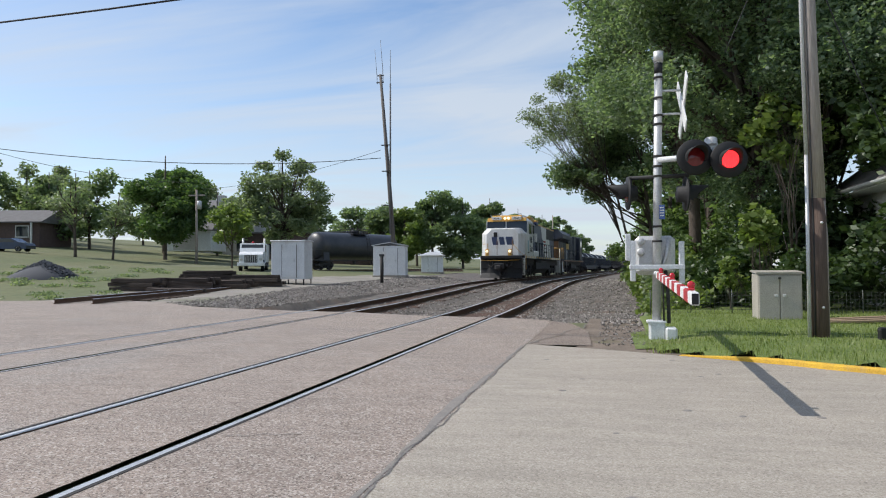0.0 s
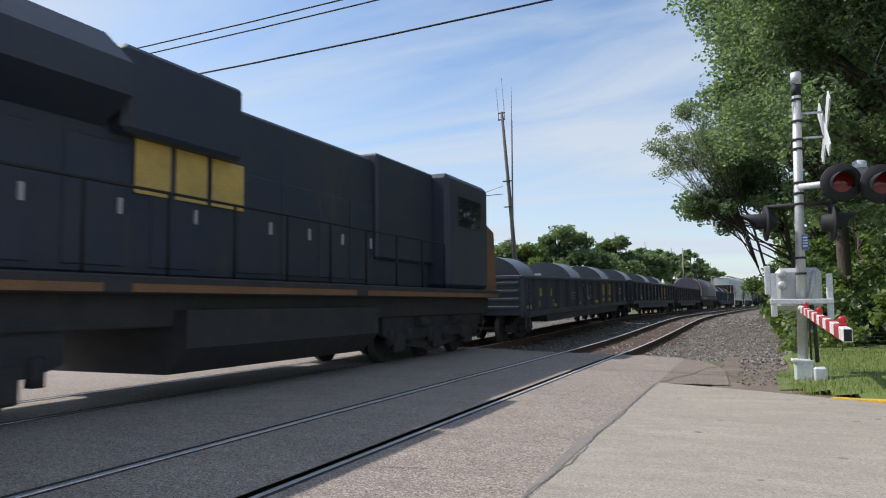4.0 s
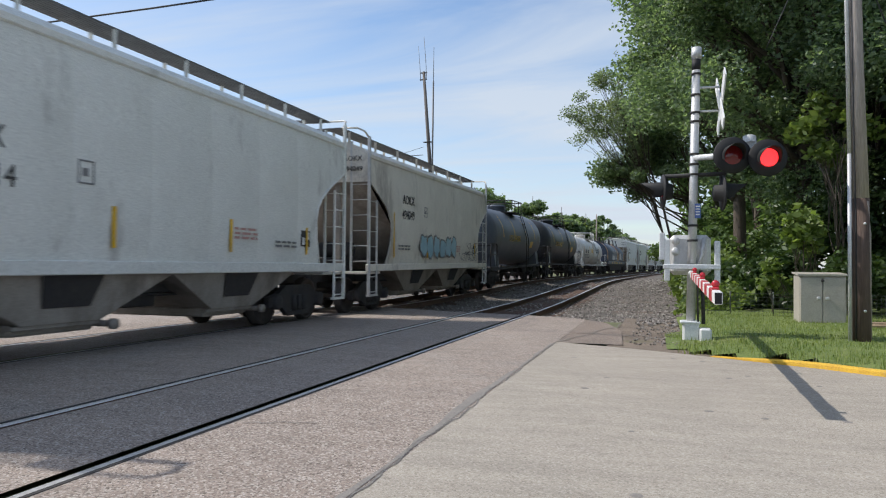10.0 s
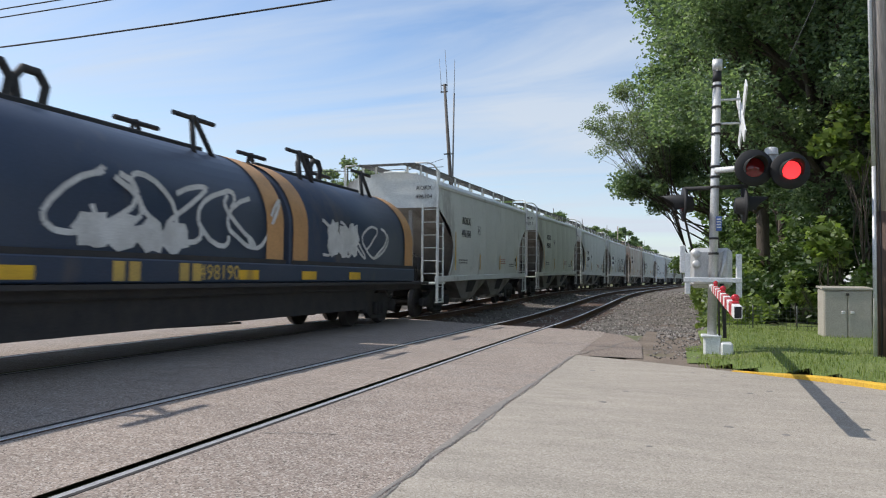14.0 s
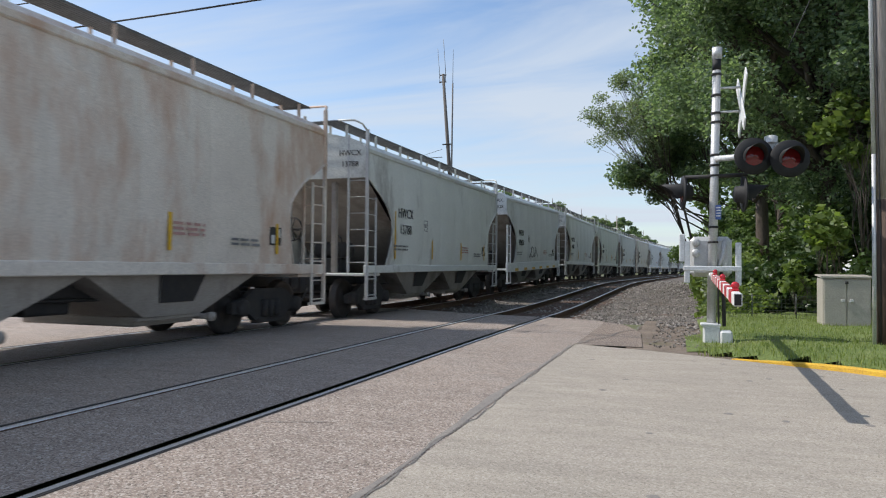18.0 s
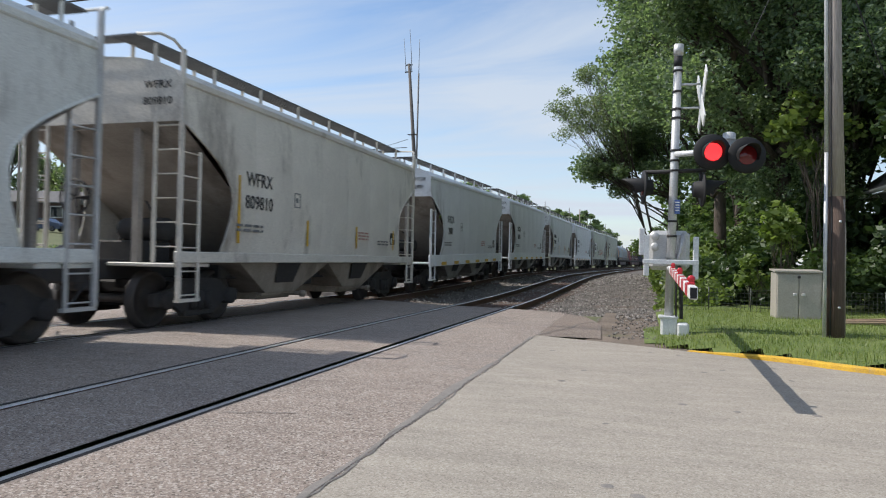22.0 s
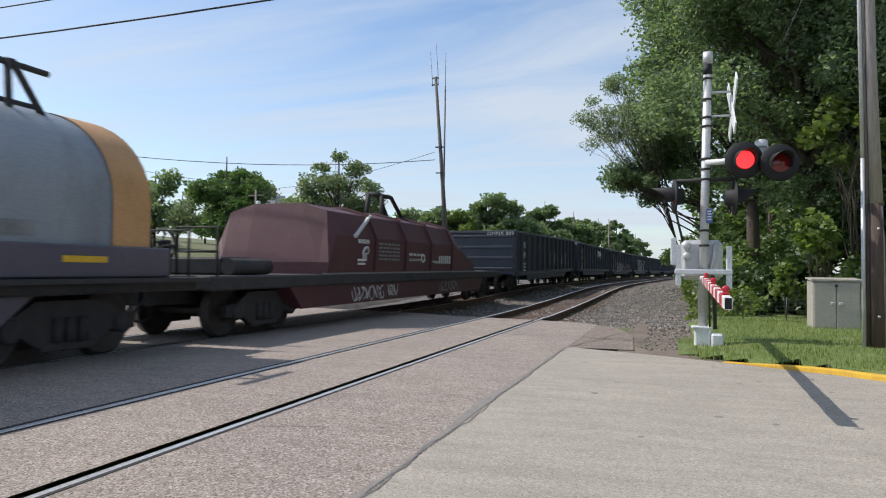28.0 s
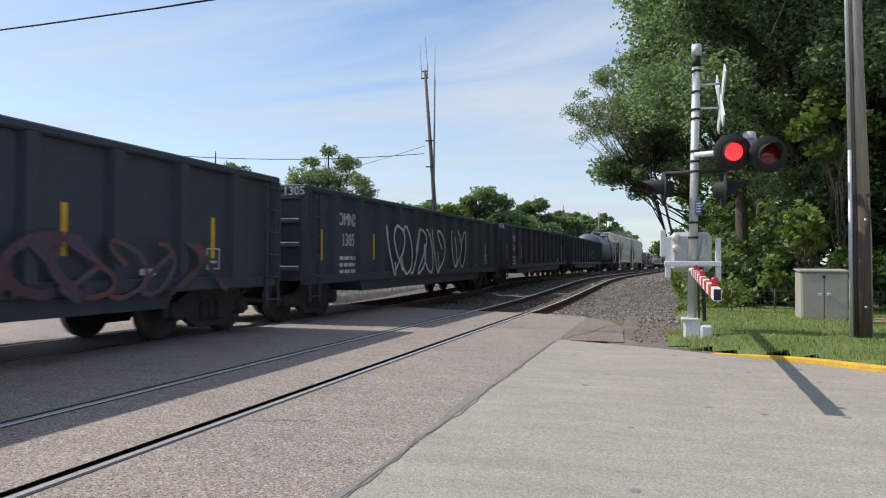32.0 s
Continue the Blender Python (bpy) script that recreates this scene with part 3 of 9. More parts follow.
# yellow kerb that rises out of the road and runs along the lawn
kp, x = [], 0.86
while x < 16:
    kp.append((x, road_edge(x)))
    x += 0.25
mb = Mb()
for k, (x, y) in enumerate(kp):
    h = 0.012 + 0.055 * smooth01(0, 5, k)
    mb.v += [(x - 0.01, y - 0.02, -0.1), (x, y - 0.005, h * 0.75), (x + 0.02, y + 0.02, h), (x + 0.06, y + 0.09, h), (x + 0.07, y + 0.10, -0.1)]
for k in range(len(kp) - 1):
    for j in range(4):
        a = k * 5 + j
        mb.f.append((a, a + 5, a + 6, a + 1)); mb.s.append(False)
tagged(part("kerb", mb, M_YELLOW), "yellow-painted low concrete kerb along the lawn", "kerb", kind="structure")


def lawn_z(x, y):
    d = y - road_edge(x)
    low = smooth01(0.3, 1.7, x + 0.12 * max(0, y - 14))
    return -0.012 + (0.025 + 0.10 * smooth01(0.05, 0.5, d)) * low + 0.03 * noise.noise(Vector((x, y, 0)))


lawn = sheet("lawn", M_GRASS, steps((-0.3, 9, 0.3), (9, 40, 3)), steps((2, 8, 1.0), (8, 20.5, 0.3), (20.5, 32, 1.5)), lawn_z,
             lambda x, y: y > road_edge(x) + 0.16 + (0.25 if x < 0.95 else 0) and x > 0.35 + 0.35 * noise.noise(Vector((0, y * 0.7, 3))) + 0.10 * max(0, y - 14) + 0.5 * max(0, y - 18), 0.02)
tagged(lawn, "mown green lawn strip behind the kerb", "lawn", kind="structure")
# grass blades where the camera passes nearest
rs = np.random.RandomState(5)
mb = Mb()
vs, fs = [], []
for k in range(42000):
    x, y = rs.uniform(-0.1, 8.5), rs.uniform(7.3, 19.5)
    if y < road_edge(x) + 0.18 or x < 0.45 + 0.35 * noise.noise(Vector((0, y * 0.7, 3))) + 0.10 * max(0, y - 14) + 0.5 * max(0, y - 18):
        continue
    near = y - road_edge(x)
    h = rs.uniform(0.03, 0.075) * (1.6 if near < 0.5 else 1.0)
    a, lean, w = rs.uniform(0, 6.28), rs.uniform(0, 0.05), rs.uniform(0.004, 0.009)
    z = lawn_z(x, y)
    n0 = len(vs)
    vs += [(x - w * math.cos(a), y - w * math.sin(a), z - 0.02), (x + w * math.cos(a), y + w * math.sin(a), z - 0.02), (x + lean * math.sin(a), y - lean * math.cos(a), z + h)]
    fs.append((n0, n0 + 1, n0 + 2))
mb.v, mb.f, mb.s = vs, fs, [False] * len(fs)
M_BLADE = leaf_mat("grass_blade", (0.125, 0.175, 0.04), (0.29, 0.33, 0.11), 0.4)
tagged(part("grass", mb, M_BLADE), "short green grass blades of the lawn", "grass", kind="stuff")


# ballast bed with loose stones
def bed_z(x, y):
    z = -0.30
    for c in (T1, T2):
        d = abs(x - c)
        z = max(z, -0.195 - 0.28 * max(0, d - 1.25))
    if x > T1 + 1.3:
        z = max(z, -0.20 + 0.05 * smooth01(-1.5, 0.6, x))
    return z + 0.045 * noise.noise(Vector((x * 2.3, y * 2.3, 0.5)))


bed = sheet("ballast_bed", M_BALLAST, steps((-12.5, 2.3, 0.22)), steps((17.3, 34, 0.25), (34, 70, 1.2), (70, 230, 8), (230, 950, 60)), bed_z,
            lambda x, y: y > road_edge(x) - 0.2 and (x < -0.9 or y > 13), 0.03)
laid(bed)
tagged(bed, "grey crushed-stone ballast bed", "ballast", kind="structure")
M_DIRT = mat("stony_dirt", (0.22, 0.175, 0.135), (0.15, 0.118, 0.092), 0.95, 0, 1.6, 30, 0.9, 0.02, stain=(0.12, 0.13, 0.05), amount=0.3)
side = sheet("gravel_verge", M_DIRT, steps((-0.6, 2.4, 0.15)), steps((11.0, 19.4, 0.15)), lambda x, y: -0.018 - 0.1 * smooth01(15, 19, y) + 0.022 * noise.noise(Vector((x * 3, y * 3, 2))) * smooth01(0, 0.5, y - road_edge(x)),
             lambda x, y: y > 11.5 or y > road_edge(x) - 0.25)
tagged(side, "loose stones washed out beside the road edge", "gravel", kind="structure")
shoulder = sheet("ballast_shoulder", M_BALLAST, steps((-17, -10.9, 0.35)), steps((20, 45, 0.4), (45, 80, 2)), lambda x, y: gz(x, y) + 0.05 + 0.05 * noise.noise(Vector((x * 1.5, y * 1.5, 7))),
                 lambda x, y: y > road_edge(x) + 0.2 and x > -15.2 - 0.11 * (y - 24) + 0.8 * noise.noise(Vector((y * 0.5, 1, 0))) and x > -16.8)
tagged(shoulder, "pale crushed-stone shoulder beside the train track", "ballast", kind="structure")
rs = np.random.RandomState(8)
mb = Mb()
vs, fs = [], []
oct_v = [(1, 0, 0), (-1, 0, 0), (0, 1, 0), (0, -1, 0), (0, 0, 1), (0, 0, -1)]
oct_f = [(0, 2, 4), (2, 1, 4), (1, 3, 4), (3, 0, 4), (2, 0, 5), (1, 2, 5), (3, 1, 5), (0, 3, 5)]
count = 0
while count < 21000:
    u = rs.rand()
    x = rs.uniform(-16.5, 1.0)
    y = 17.2 + 45 * u ** 1.9 if rs.rand() < 0.8 else rs.uniform(12.0, 17.4)
    if y < road_edge(x) + 0.03 or (y < 17.3 and x < -0.28):
        continue
    if min(abs(x - v) for v in rails_x) < 0.09:
        continue
    count += 1
    z = (gz(x, y) + 0.06 if x < -11 else bed_z(x, y)) if y > 17.3 else -0.012
    r = rs.uniform(0.018, 0.05) * (0.6 if y < 16 else 1.0) * (1.0 if y < 35 else 1.5)
    q = rs.uniform(0.55, 1.25, (6, 3)) * r
    a = rs.uniform(0, 6.28)
    c, s = math.cos(a), math.sin(a)
    n0 = len(vs)
    if x > -11 and y > 17.3:
        x, z = x + bend(y), z + rise(y)
    for (px, py, pz), e in zip(oct_v, q):
        px, py, pz = px * e[0], py * e[1], pz * e[2] * 0.8
        vs.append((x + c * px - s * py, y + s * px + c * py, z + pz + 0.012))
    fs += [tuple(n0 + i for i in f) for f in oct_f]
mb.v, mb.f, mb.s = vs, fs, [False] * len(fs)


def stone_mat(name, a, b2, c):
    m = bpy.data.materials.new(name)
    m.use_nodes = True
    nd, lk = m.node_tree.nodes, m.node_tree.links
    bs = nd["Principled BSDF"]
    bs.inputs["Roughness"].default_value = 0.9
    ge = nd.new("ShaderNodeNewGeometry")
    rp = nd.new("ShaderNodeValToRGB")
    rp.color_ramp.elements[0].color, rp.color_ramp.elements[1].color = (*a, 1), (*c, 1)
    rp.color_ramp.elements.new(0.5).color = (*b2, 1)
    lk.new(ge.outputs["Random Per Island"], rp.inputs["Fac"]); lk.new(rp.outputs[0], bs.inputs["Base Color"])
    return m


M_RUSTBED = mat("rust_stained_ballast", (0.115, 0.062, 0.040), (0.065, 0.040, 0.030), 0.95, 0, 2.2, 30, 1.0, 0.03, stain=(0.14, 0.12, 0.10), amount=0.35)
for cx, y0 in ((T1, 18.9), (T2, 20.0)):
    rb = sheet("track_bed", M_RUSTBED, [cx - 1.35 + 0.225 * k for k in range(13)], steps((y0, 40, 0.3), (40, 130, 3)), lambda x, y: -0.172 - 0.05 * max(0.0, abs(x - cx) - 1.0) / 0.35 + 0.028 * noise.noise(Vector((x * 4, y * 4, 1.5))))
    tagged(laid(rb), "rust-stained fouled ballast between the rails", "ballast", kind="structure")
M_STONE = stone_mat("ballast_stone", (0.09, 0.08, 0.072), (0.20, 0.18, 0.16), (0.40, 0.365, 0.33))
tagged(part("ballast_stones", mb, M_STONE), "loose grey crushed stone lying on the ballast", "stones", kind="stuff")


def rail_profile(x, zt=0.0):
    return [(x - HEAD, zt - 0.008), (x - HEAD, zt - 0.04), (x - 0.009, zt - 0.055), (x - 0.009, zt - 0.155), (x - 0.07, zt - 0.17), (x - 0.07, zt - 0.185),
            (x + 0.07, zt - 0.185), (x + 0.07, zt - 0.17), (x + 0.009, zt - 0.155), (x + 0.009, zt - 0.055), (x + HEAD, zt - 0.04), (x + HEAD, zt - 0.008)]


TIE_MESH = Mb().box(-1.3, -0.115, -0.18, 1.3, 0.115, 0, 0.012).mesh("tie")
PLATE_MESH = Mb().box(-0.18, -0.09, 0, 0.18, 0.09, 0.015, 0.004).mesh("tie_plate")


def track(name, cx, y0, y1, tie0, tie1, label, lean=0.0, z=0.0, shiny=True, ground_z=-0.185, climb=0.0):
    """Two rails on ties; lean turns the track about its start."""
    tr = empty(name, label, "railway track", pose(cx, y0, z, climb, 0, lean), kind="structure")
    for s in (-1, 1):
        x = s * RAIL_OFF
        r = part("rail", Mb().prism(rail_profile(x), "y", 0, y1 - y0), M_RAIL, tr)
        part("rail_head", Mb().prism([(x - HEAD, -0.0085), (x + HEAD, -0.0085), (x + HEAD - 0.008, 0.0), (x - HEAD + 0.008, 0.0)], "y", 0, y1 - y0),
             M_RAILHEAD if shiny else M_RAIL, r, "polished running surface" if shiny else "")
    y = tie0
    rt = random.Random(3)
    while y < tie1:
        t = part("tie", TIE_MESH, M_TIE, tr, at=pose(rt.uniform(-0.04, 0.04), y - y0, ground_z + rt.uniform(-0.012, 0.004), 0, 0, rt.uniform(-1.2, 1.2)))
        if y < 32:
            for s in (-1, 1):
                part("tie_plate", PLATE_MESH, M_RAIL, t, at=(s * RAIL_OFF, 0, 0.0))
        y += 0.53
    return tr


def main_track(name, cx, tie0, tie1, label):
    """Two rails on ties along the curving line."""
    tr = empty(name, label, "railway track", (cx, 0, 0), kind="structure")
    ys = steps((-640, -60, 145), (-60, 130, 3.8), (130, 220, 9), (220, 950, 365))
    for s in (-1, 1):
        x = s * RAIL_OFF
        r = part("rail", swept(rail_profile(x), ys), M_RAIL, tr)
        part("rail_head", swept([(x - HEAD, -0.0085), (x + HEAD, -0.0085), (x + HEAD - 0.008, 0.0), (x - HEAD + 0.008, 0.0)], ys), M_RAILHEAD, r, "polished running surface")
    rt = random.Random(3)
    y = tie0
    while y < tie1:
        t = part("tie", TIE_MESH, M_TIE, tr, at=pose(bend(y) + rt.uniform(-0.04, 0.04), y, rise(y) - 0.185 + rt.uniform(-0.012, 0.004), 0, 0, rt.uniform(-1.2, 1.2) - math.degrees(0.0008 * y)))
        if y < 32:
            for s in (-1, 1):
                part("tie_plate", PLATE_MESH, M_RAIL, t, at=(s * RAIL_OFF, 0, 0.0))
        y += 0.53
    return tr


main_track("track_near", T1, 19.2, 70, "empty main track with worn rails on wooden ties")
main_track("track_train", T2, 20.1, 60, "main track with polished rails under the train")
SIDE_LEAN = 6.3
track("track_siding", -19.2, 22.5, 130, 25.5, 62, "rusty siding track on old wooden ties", SIDE_LEAN, 0.20, True, climb=0.5)


# ---- crossing signal ----
LAMPS = []


def lamp_unit(parent, x, y, z, turn, lit):
    """A flashing-lamp head: round black backboard, hood, red lens; turn faces it (0: towards -y)."""
    m = pose(x, y, z, 0, 0, turn)
    head = part("lamp_head", Mb().lathe((0, 0, 0), "y", [(-0.02, 0.14), (-0.02, 0.285), (0.0, 0.295), (0.012, 0.285), (0.015, 0.15), (0.14, 0.13), (0.16, 0.06), (0.16, 0.0)], 36), M_BLACK, parent, "black round backboard", at=m)
    hood = Mb()
    n = 14
    v = []
    for k in range(n + 1):
        a = radians(-25 + 230 * k / n)
        ln = 0.16 + 0.22 * max(0.0, math.sin(a))
        v += [(0.165 * math.cos(a), -0.01, 0.165 * math.sin(a)), (0.165 * math.cos(a), -ln, 0.165 * math.sin(a) - 0.02),
              (0.158 * math.cos(a), -0.01, 0.158 * math.sin(a)), (0.158 * math.cos(a), -ln, 0.158 * math.sin(a) - 0.02)]
    hood.add(v, [(4 * k, 4 * k + 1, 4 * k + 5, 4 * k + 4) for k in range(n)] + [(4 * k + 2, 4 * k + 6, 4 * k + 7, 4 * k + 3) for k in range(n)] + [(4 * k + 1, 4 * k + 3, 4 * k + 7, 4 * k + 5) for k in range(n)], True)
    part("lamp_hood", hood, M_BLACK, head, "black lamp hood")
    part("lens", Mb().lathe((0, -0.025, 0), "y", [(-0.03, 0.0), (-0.022, 0.08), (0.0, 0.15)], 28), M_REDLENS, head, "dark red lens")
    if lit:
        face = Mb().lathe((0, 0, 0), "y", [(-0.004, 0.0), (-0.002, 0.075), (0.004, 0.142)], 28)
        glow = part("diode_panel", face, M_GLOWRED, head, "red diode panel that slides forward when lit", at=(0, 0.06, 0))
        dots = Mb()
        for ring, cnt in ((0.0, 1), (0.03, 6), (0.055, 12), (0.08, 17), (0.105, 23), (0.128, 28)):
            for k in range(cnt):
                a = 2 * math.pi * k / cnt + ring * 9
                dots.lathe((ring * math.cos(a), -0.008, ring * math.sin(a)), "y", [(-0.003, 0.0), (0.0, 0.006)], 5)
        part("diodes", dots, M_DIODE, glow)
        LAMPS.append((lit, glow, head))
    return head


signal = empty("crossing_signal", "grey crossing signal with red flashing lamps and lowered gate arm", "crossing signal", (0.70, 12.95, -0.07))
mast = part("mast", Mb().tube([(0, 0, 0.38), (0.09, 0, 4.93)], 0.074, 20, r2=0.066), M_GALV, signal, "pale galvanised mast")
part("mast_cap", Mb().tube([(0.088, 0, 4.82), (0.091, 0, 5.00)], 0.082, 20), M_GALV, mast)
part("mast_patch", Mb().tube([(0.084, 0, 4.62), (0.087, 0, 4.80)], 0.0705, 14), M_BLACK, mast, "dark faded mark")
for z in (4.55, 4.2, 3.9, 3.75, 3.2, 3.03, 2.86, 2.0, 1.75):
    part("band_clamp", Mb().tube([(0.0196 * (z - 0.38), 0, z - 0.018), (0.0196 * (z - 0.38), 0, z + 0.018)], 0.083, 16), M_DARK, mast)
base = part("base_casting", Mb().box(-0.17, -0.17, -0.07, 0.17, 0.17, 0.0, 0.02).box(-0.13, -0.13, -0.01, 0.13, 0.13, 0.40, 0.03).box(-0.17, -0.14, 0.36, 0.15, 0.14, 0.41, 0.015), M_ALU, signal, "white cast base")
part("junction_box", Mb().box(0.13, -0.2, -0.06, 0.32, 0.06, 0.30, 0.03), M_ALU, signal, "white junction box")
part("foundation", Mb().box(-0.28, -0.26, -0.25, 0.40, 0.28, -0.055, 0.02), M_CONCRETE, signal)
part("cable_conduit", Mb().tube([(0.20, -0.02, 0.36), (0.19, 0.0, 0.9), (0.16, 0.05, 1.25)], 0.03, 8).tube([(0.11, -0.12, 0.4), (0.10, -0.14, 1.1), (0.05, -0.12, 1.3)], 0.016, 6), M_DARK, signal)
mech = part("gate_mechanism", Mb().box(-0.34, 0.10, 1.17, 0.33, 0.45, 1.85, 0.07), M_GALV, signal, "grey gate motor housing")
for x, z in ((-0.24, 1.75), (-0.24, 1.57)):
    part("bearing_cap", Mb().lathe((x, 0.10, z), "y", [(0.0, 0.07), (-0.05, 0.07), (-0.07, 0.05), (-0.07, 0.0)], 16), M_GALV, mech)
part("housing_strap", Mb().tube([(0.22, 0.05, 1.80), (0.17, 0.03, 1.5), (0.08, 0.02, 1.2)], 0.035, 6), M_GALV, mech)
part("housing_seam", Mb().box(-0.345, 0.26, 1.20, 0.335, 0.275, 1.82), M_DARK, mech)
part("cross_bar", Mb().box(-0.44, -0.16, 1.27, 0.46, -0.09, 1.35, 0.01), M_ALU, signal, "white cross bar")
for x, z0, z1 in ((-0.46, 1.42, 1.88), (-0.38, 1.07, 1.76), (0.41, 1.03, 1.74)):
    part("counterweight_arm", Mb().box(x - 0.045, -0.14, z0, x + 0.045, -0.06, z1, 0.012), M_ALU, signal, "white counterweight bar")
part("pivot", Mb().lathe((0.0, -0.16, 1.2), "y", [(0, 0.05), (-0.03, 0.05), (-0.04, 0.03), (-0.04, 0)], 14), M_GALV, signal)
# lowered arm, reaching over the road towards the kerb
arm_l = 6.0
arm = part("gate_arm", Mb().box(-0.035, -arm_l, -0.055, 0.035, 0.0, 0.055, 0.008), M_WHITE, signal, "white hollow gate arm with red stripes", at=pose(0.02, -0.18, 1.18, 1.30, 0, -0.75))
# A black plate paints the shaded hollow onto the closed end of the arm.
part("arm_end", Mb().box(-0.028, -arm_l - 0.003, -0.047, 0.028, -arm_l + 0.01, 0.047), M_BLACK, arm, "black plate for the shaded inside of the tube")
for k in range(7):
    y = -0.5 - 0.8 * k
    part("red_stripe", Mb().box(-0.038, y - 0.4, -0.058, 0.038, y, 0.058, 0.008), M_RED, arm, "red stripe")
for y in (-0.9, -3.3, -arm_l + 0.35):
    lampb = part("arm_lamp", Mb().box(-0.03, y - 0.04, 0.055, 0.03, y + 0.04, 0.08, 0.008).lathe((0, y, 0.105), "y", [(-0.035, 0.0), (-0.034, 0.025), (-0.02, 0.034), (0.02, 0.034), (0.034, 0.025), (0.035, 0.0)], 14), M_REDPLASTIC, arm, "red arm lamp")
# lamp pairs
part("lamp_arm", Mb().tube([(0.06, -0.05, 3.13), (0.38, -0.25, 3.12), (1.13, -0.34, 3.06)], 0.05, 10), M_ALU, signal, "white lamp arm")
part("arm_box", Mb().lathe((0.88, -0.28, 3.32), "z", [(0, 0.10), (0.1, 0.10), (0.12, 0.06), (0.12, 0)], 12).box(0.8, -0.32, 3.14, 0.98, -0.24, 3.34), M_GALV, signal)
lamp_unit(signal, 0.61, -0.42, 3.10, 8, "left")
lamp_unit(signal, 1.13, -0.42, 3.04, 8, "right")
part("lower_bar", Mb().tube([(-0.42, 0.0, 2.84), (0.56, 0.0, 2.86)], 0.035, 8), M_DARK, signal)
for x, turn in ((-0.40, -80), (0.48, 100)):
    part("hanger", Mb().tube([(x, 0, 2.85), (x, 0, 2.6)], 0.03, 6), M_DARK, signal)
lamp_unit(signal, -0.44, 0.0, 2.58, -82, None)
lamp_unit(signal, 0.50, 0.0, 2.54, 96, None)
# crossing boards, seen almost edge-on
bk = part("cross_board", Mb().box(-0.012, -0.61, -0.115, 0.012, 0.61, 0.115, 0.005), M_WHITE, signal, "white crossing board", at=pose(0.46, 0.03, 4.05, 45, 0, 3))
part("cross_board", Mb().box(-0.012, -0.61, -0.115, 0.012, 0.61, 0.115, 0.005), M_WHITE, signal, "white crossing board", at=pose(0.485, 0.03, 4.05, -45, 0, 3))
for z in (4.32, 3.92):
    part("board_strut", Mb().tube([(0.08, 0, z), (0.46, 0.02, z)], 0.02, 6), M_GALV, signal)
part("blue_notice", Mb().box(0.06, -0.11, 2.12, 0.15, -0.10, 2.36, 0.003), mat("blue_notice", (0.10, 0.17, 0.42), (0.08, 0.13, 0.34), 0.5), signal, "small blue emergency notice")
data = Mb()
for k in range(4):
    data.box(0.072, -0.113, 2.17 + 0.045 * k, 0.138, -0.111, 2.19 + 0.045 * k)
part("notice_lines", data, M_WHITE, signal)

# ---- pole, cabinet and fence on the lawn ----
pole = empty("utility_pole", "weathered wooden utility pole with grey cable conduits", "utility pole", (3.20, 12.85, 0.03))
part("pole_shaft", Mb().tube([(0, 0, 2.3), (-0.06, 0.02, 4.5), (-0.16, 0.05, 11.0)], 0.128, 20, r2=0.108), M_POLE, pole)
part("pole_butt", Mb().tube([(0.02, 0, -0.4), (0.005, 0, 1.2), (0, 0, 2.3)], 0.142, 20, r2=0.128), M_POLEDARK, pole, "dark creosoted butt")
part("conduit", Mb().tube([(-0.165, -0.08, -0.2), (-0.165, -0.07, 3.0)], 0.030, 10), M_GALV, pole, "grey plastic conduit")
part("conduit", Mb().tube([(-0.165, -0.07, 3.0), (-0.20, -0.05, 6.0), (-0.29, -0.03, 10.5)], 0.03, 10), M_GALV, pole, "grey plastic conduit")
part("ground_wire", Mb().tube([(-0.09, -0.11, -0.1), (-0.08, -0.10, 1.6), (-0.11, -0.09, 3.5), (-0.14, -0.07, 6)], 0.012, 6), M_WIRE, pole)
part("moulding", Mb().tube([(0.12, -0.07, 0.0), (0.118, -0.06, 1.75), (0.10, -0.05, 1.95), (0.08, -0.10, 2.25)], 0.018, 6), M_POLE, pole, "wooden wire moulding")
for z in (0.55, 1.9):
    part("bolt", Mb().lathe((0.03, -0.13, z), "y", [(0.02, 0.022), (-0.015, 0.022), (-0.02, 0.0)], 8), M_GALV, pole)
part("crossarm", Mb().box(-1.3, -0.06, 9.6, 1.1, 0.06, 9.74, 0.02), M_POLE, pole)

cabinet = empty("utility_cabinet", "tan metal two-door utility cabinet on the lawn", "cabinet", (2.98, 16.5, -0.01))
part("cabinet_body", Mb().box(0.0, 0.02, 0.0, 0.87, 0.65, 1.09, 0.012), M_TAN, cabinet)
for x in (0.02, 0.44):
    d = part("cabinet_door", Mb().box(x, -0.012, 0.03, x + 0.405, 0.022, 1.05, 0.008), M_TAN, cabinet)
    part("door_handle", Mb().box(x + (0.30 if x < 0.3 else 0.04), -0.04, 0.60, x + (0.37 if x < 0.3 else 0.11), -0.012, 0.66, 0.008), M_GALV, d)
part("cabinet_lid", Mb().prism([(-0.03, 1.09), (0.68, 1.13), (0.68, 1.16), (-0.03, 1.125)], "x", -0.03, 0.90), M_TAN, cabinet)
part("padlock", Mb().box(0.40, -0.03, 0.97, 0.46, -0.01, 1.02, 0.005), M_DARK, cabinet)
part("cabinet_plinth", Mb().box(-0.05, -0.05, -0.12, 0.92, 0.7, 0.0, 0.01), M_CONCRETE, cabinet)

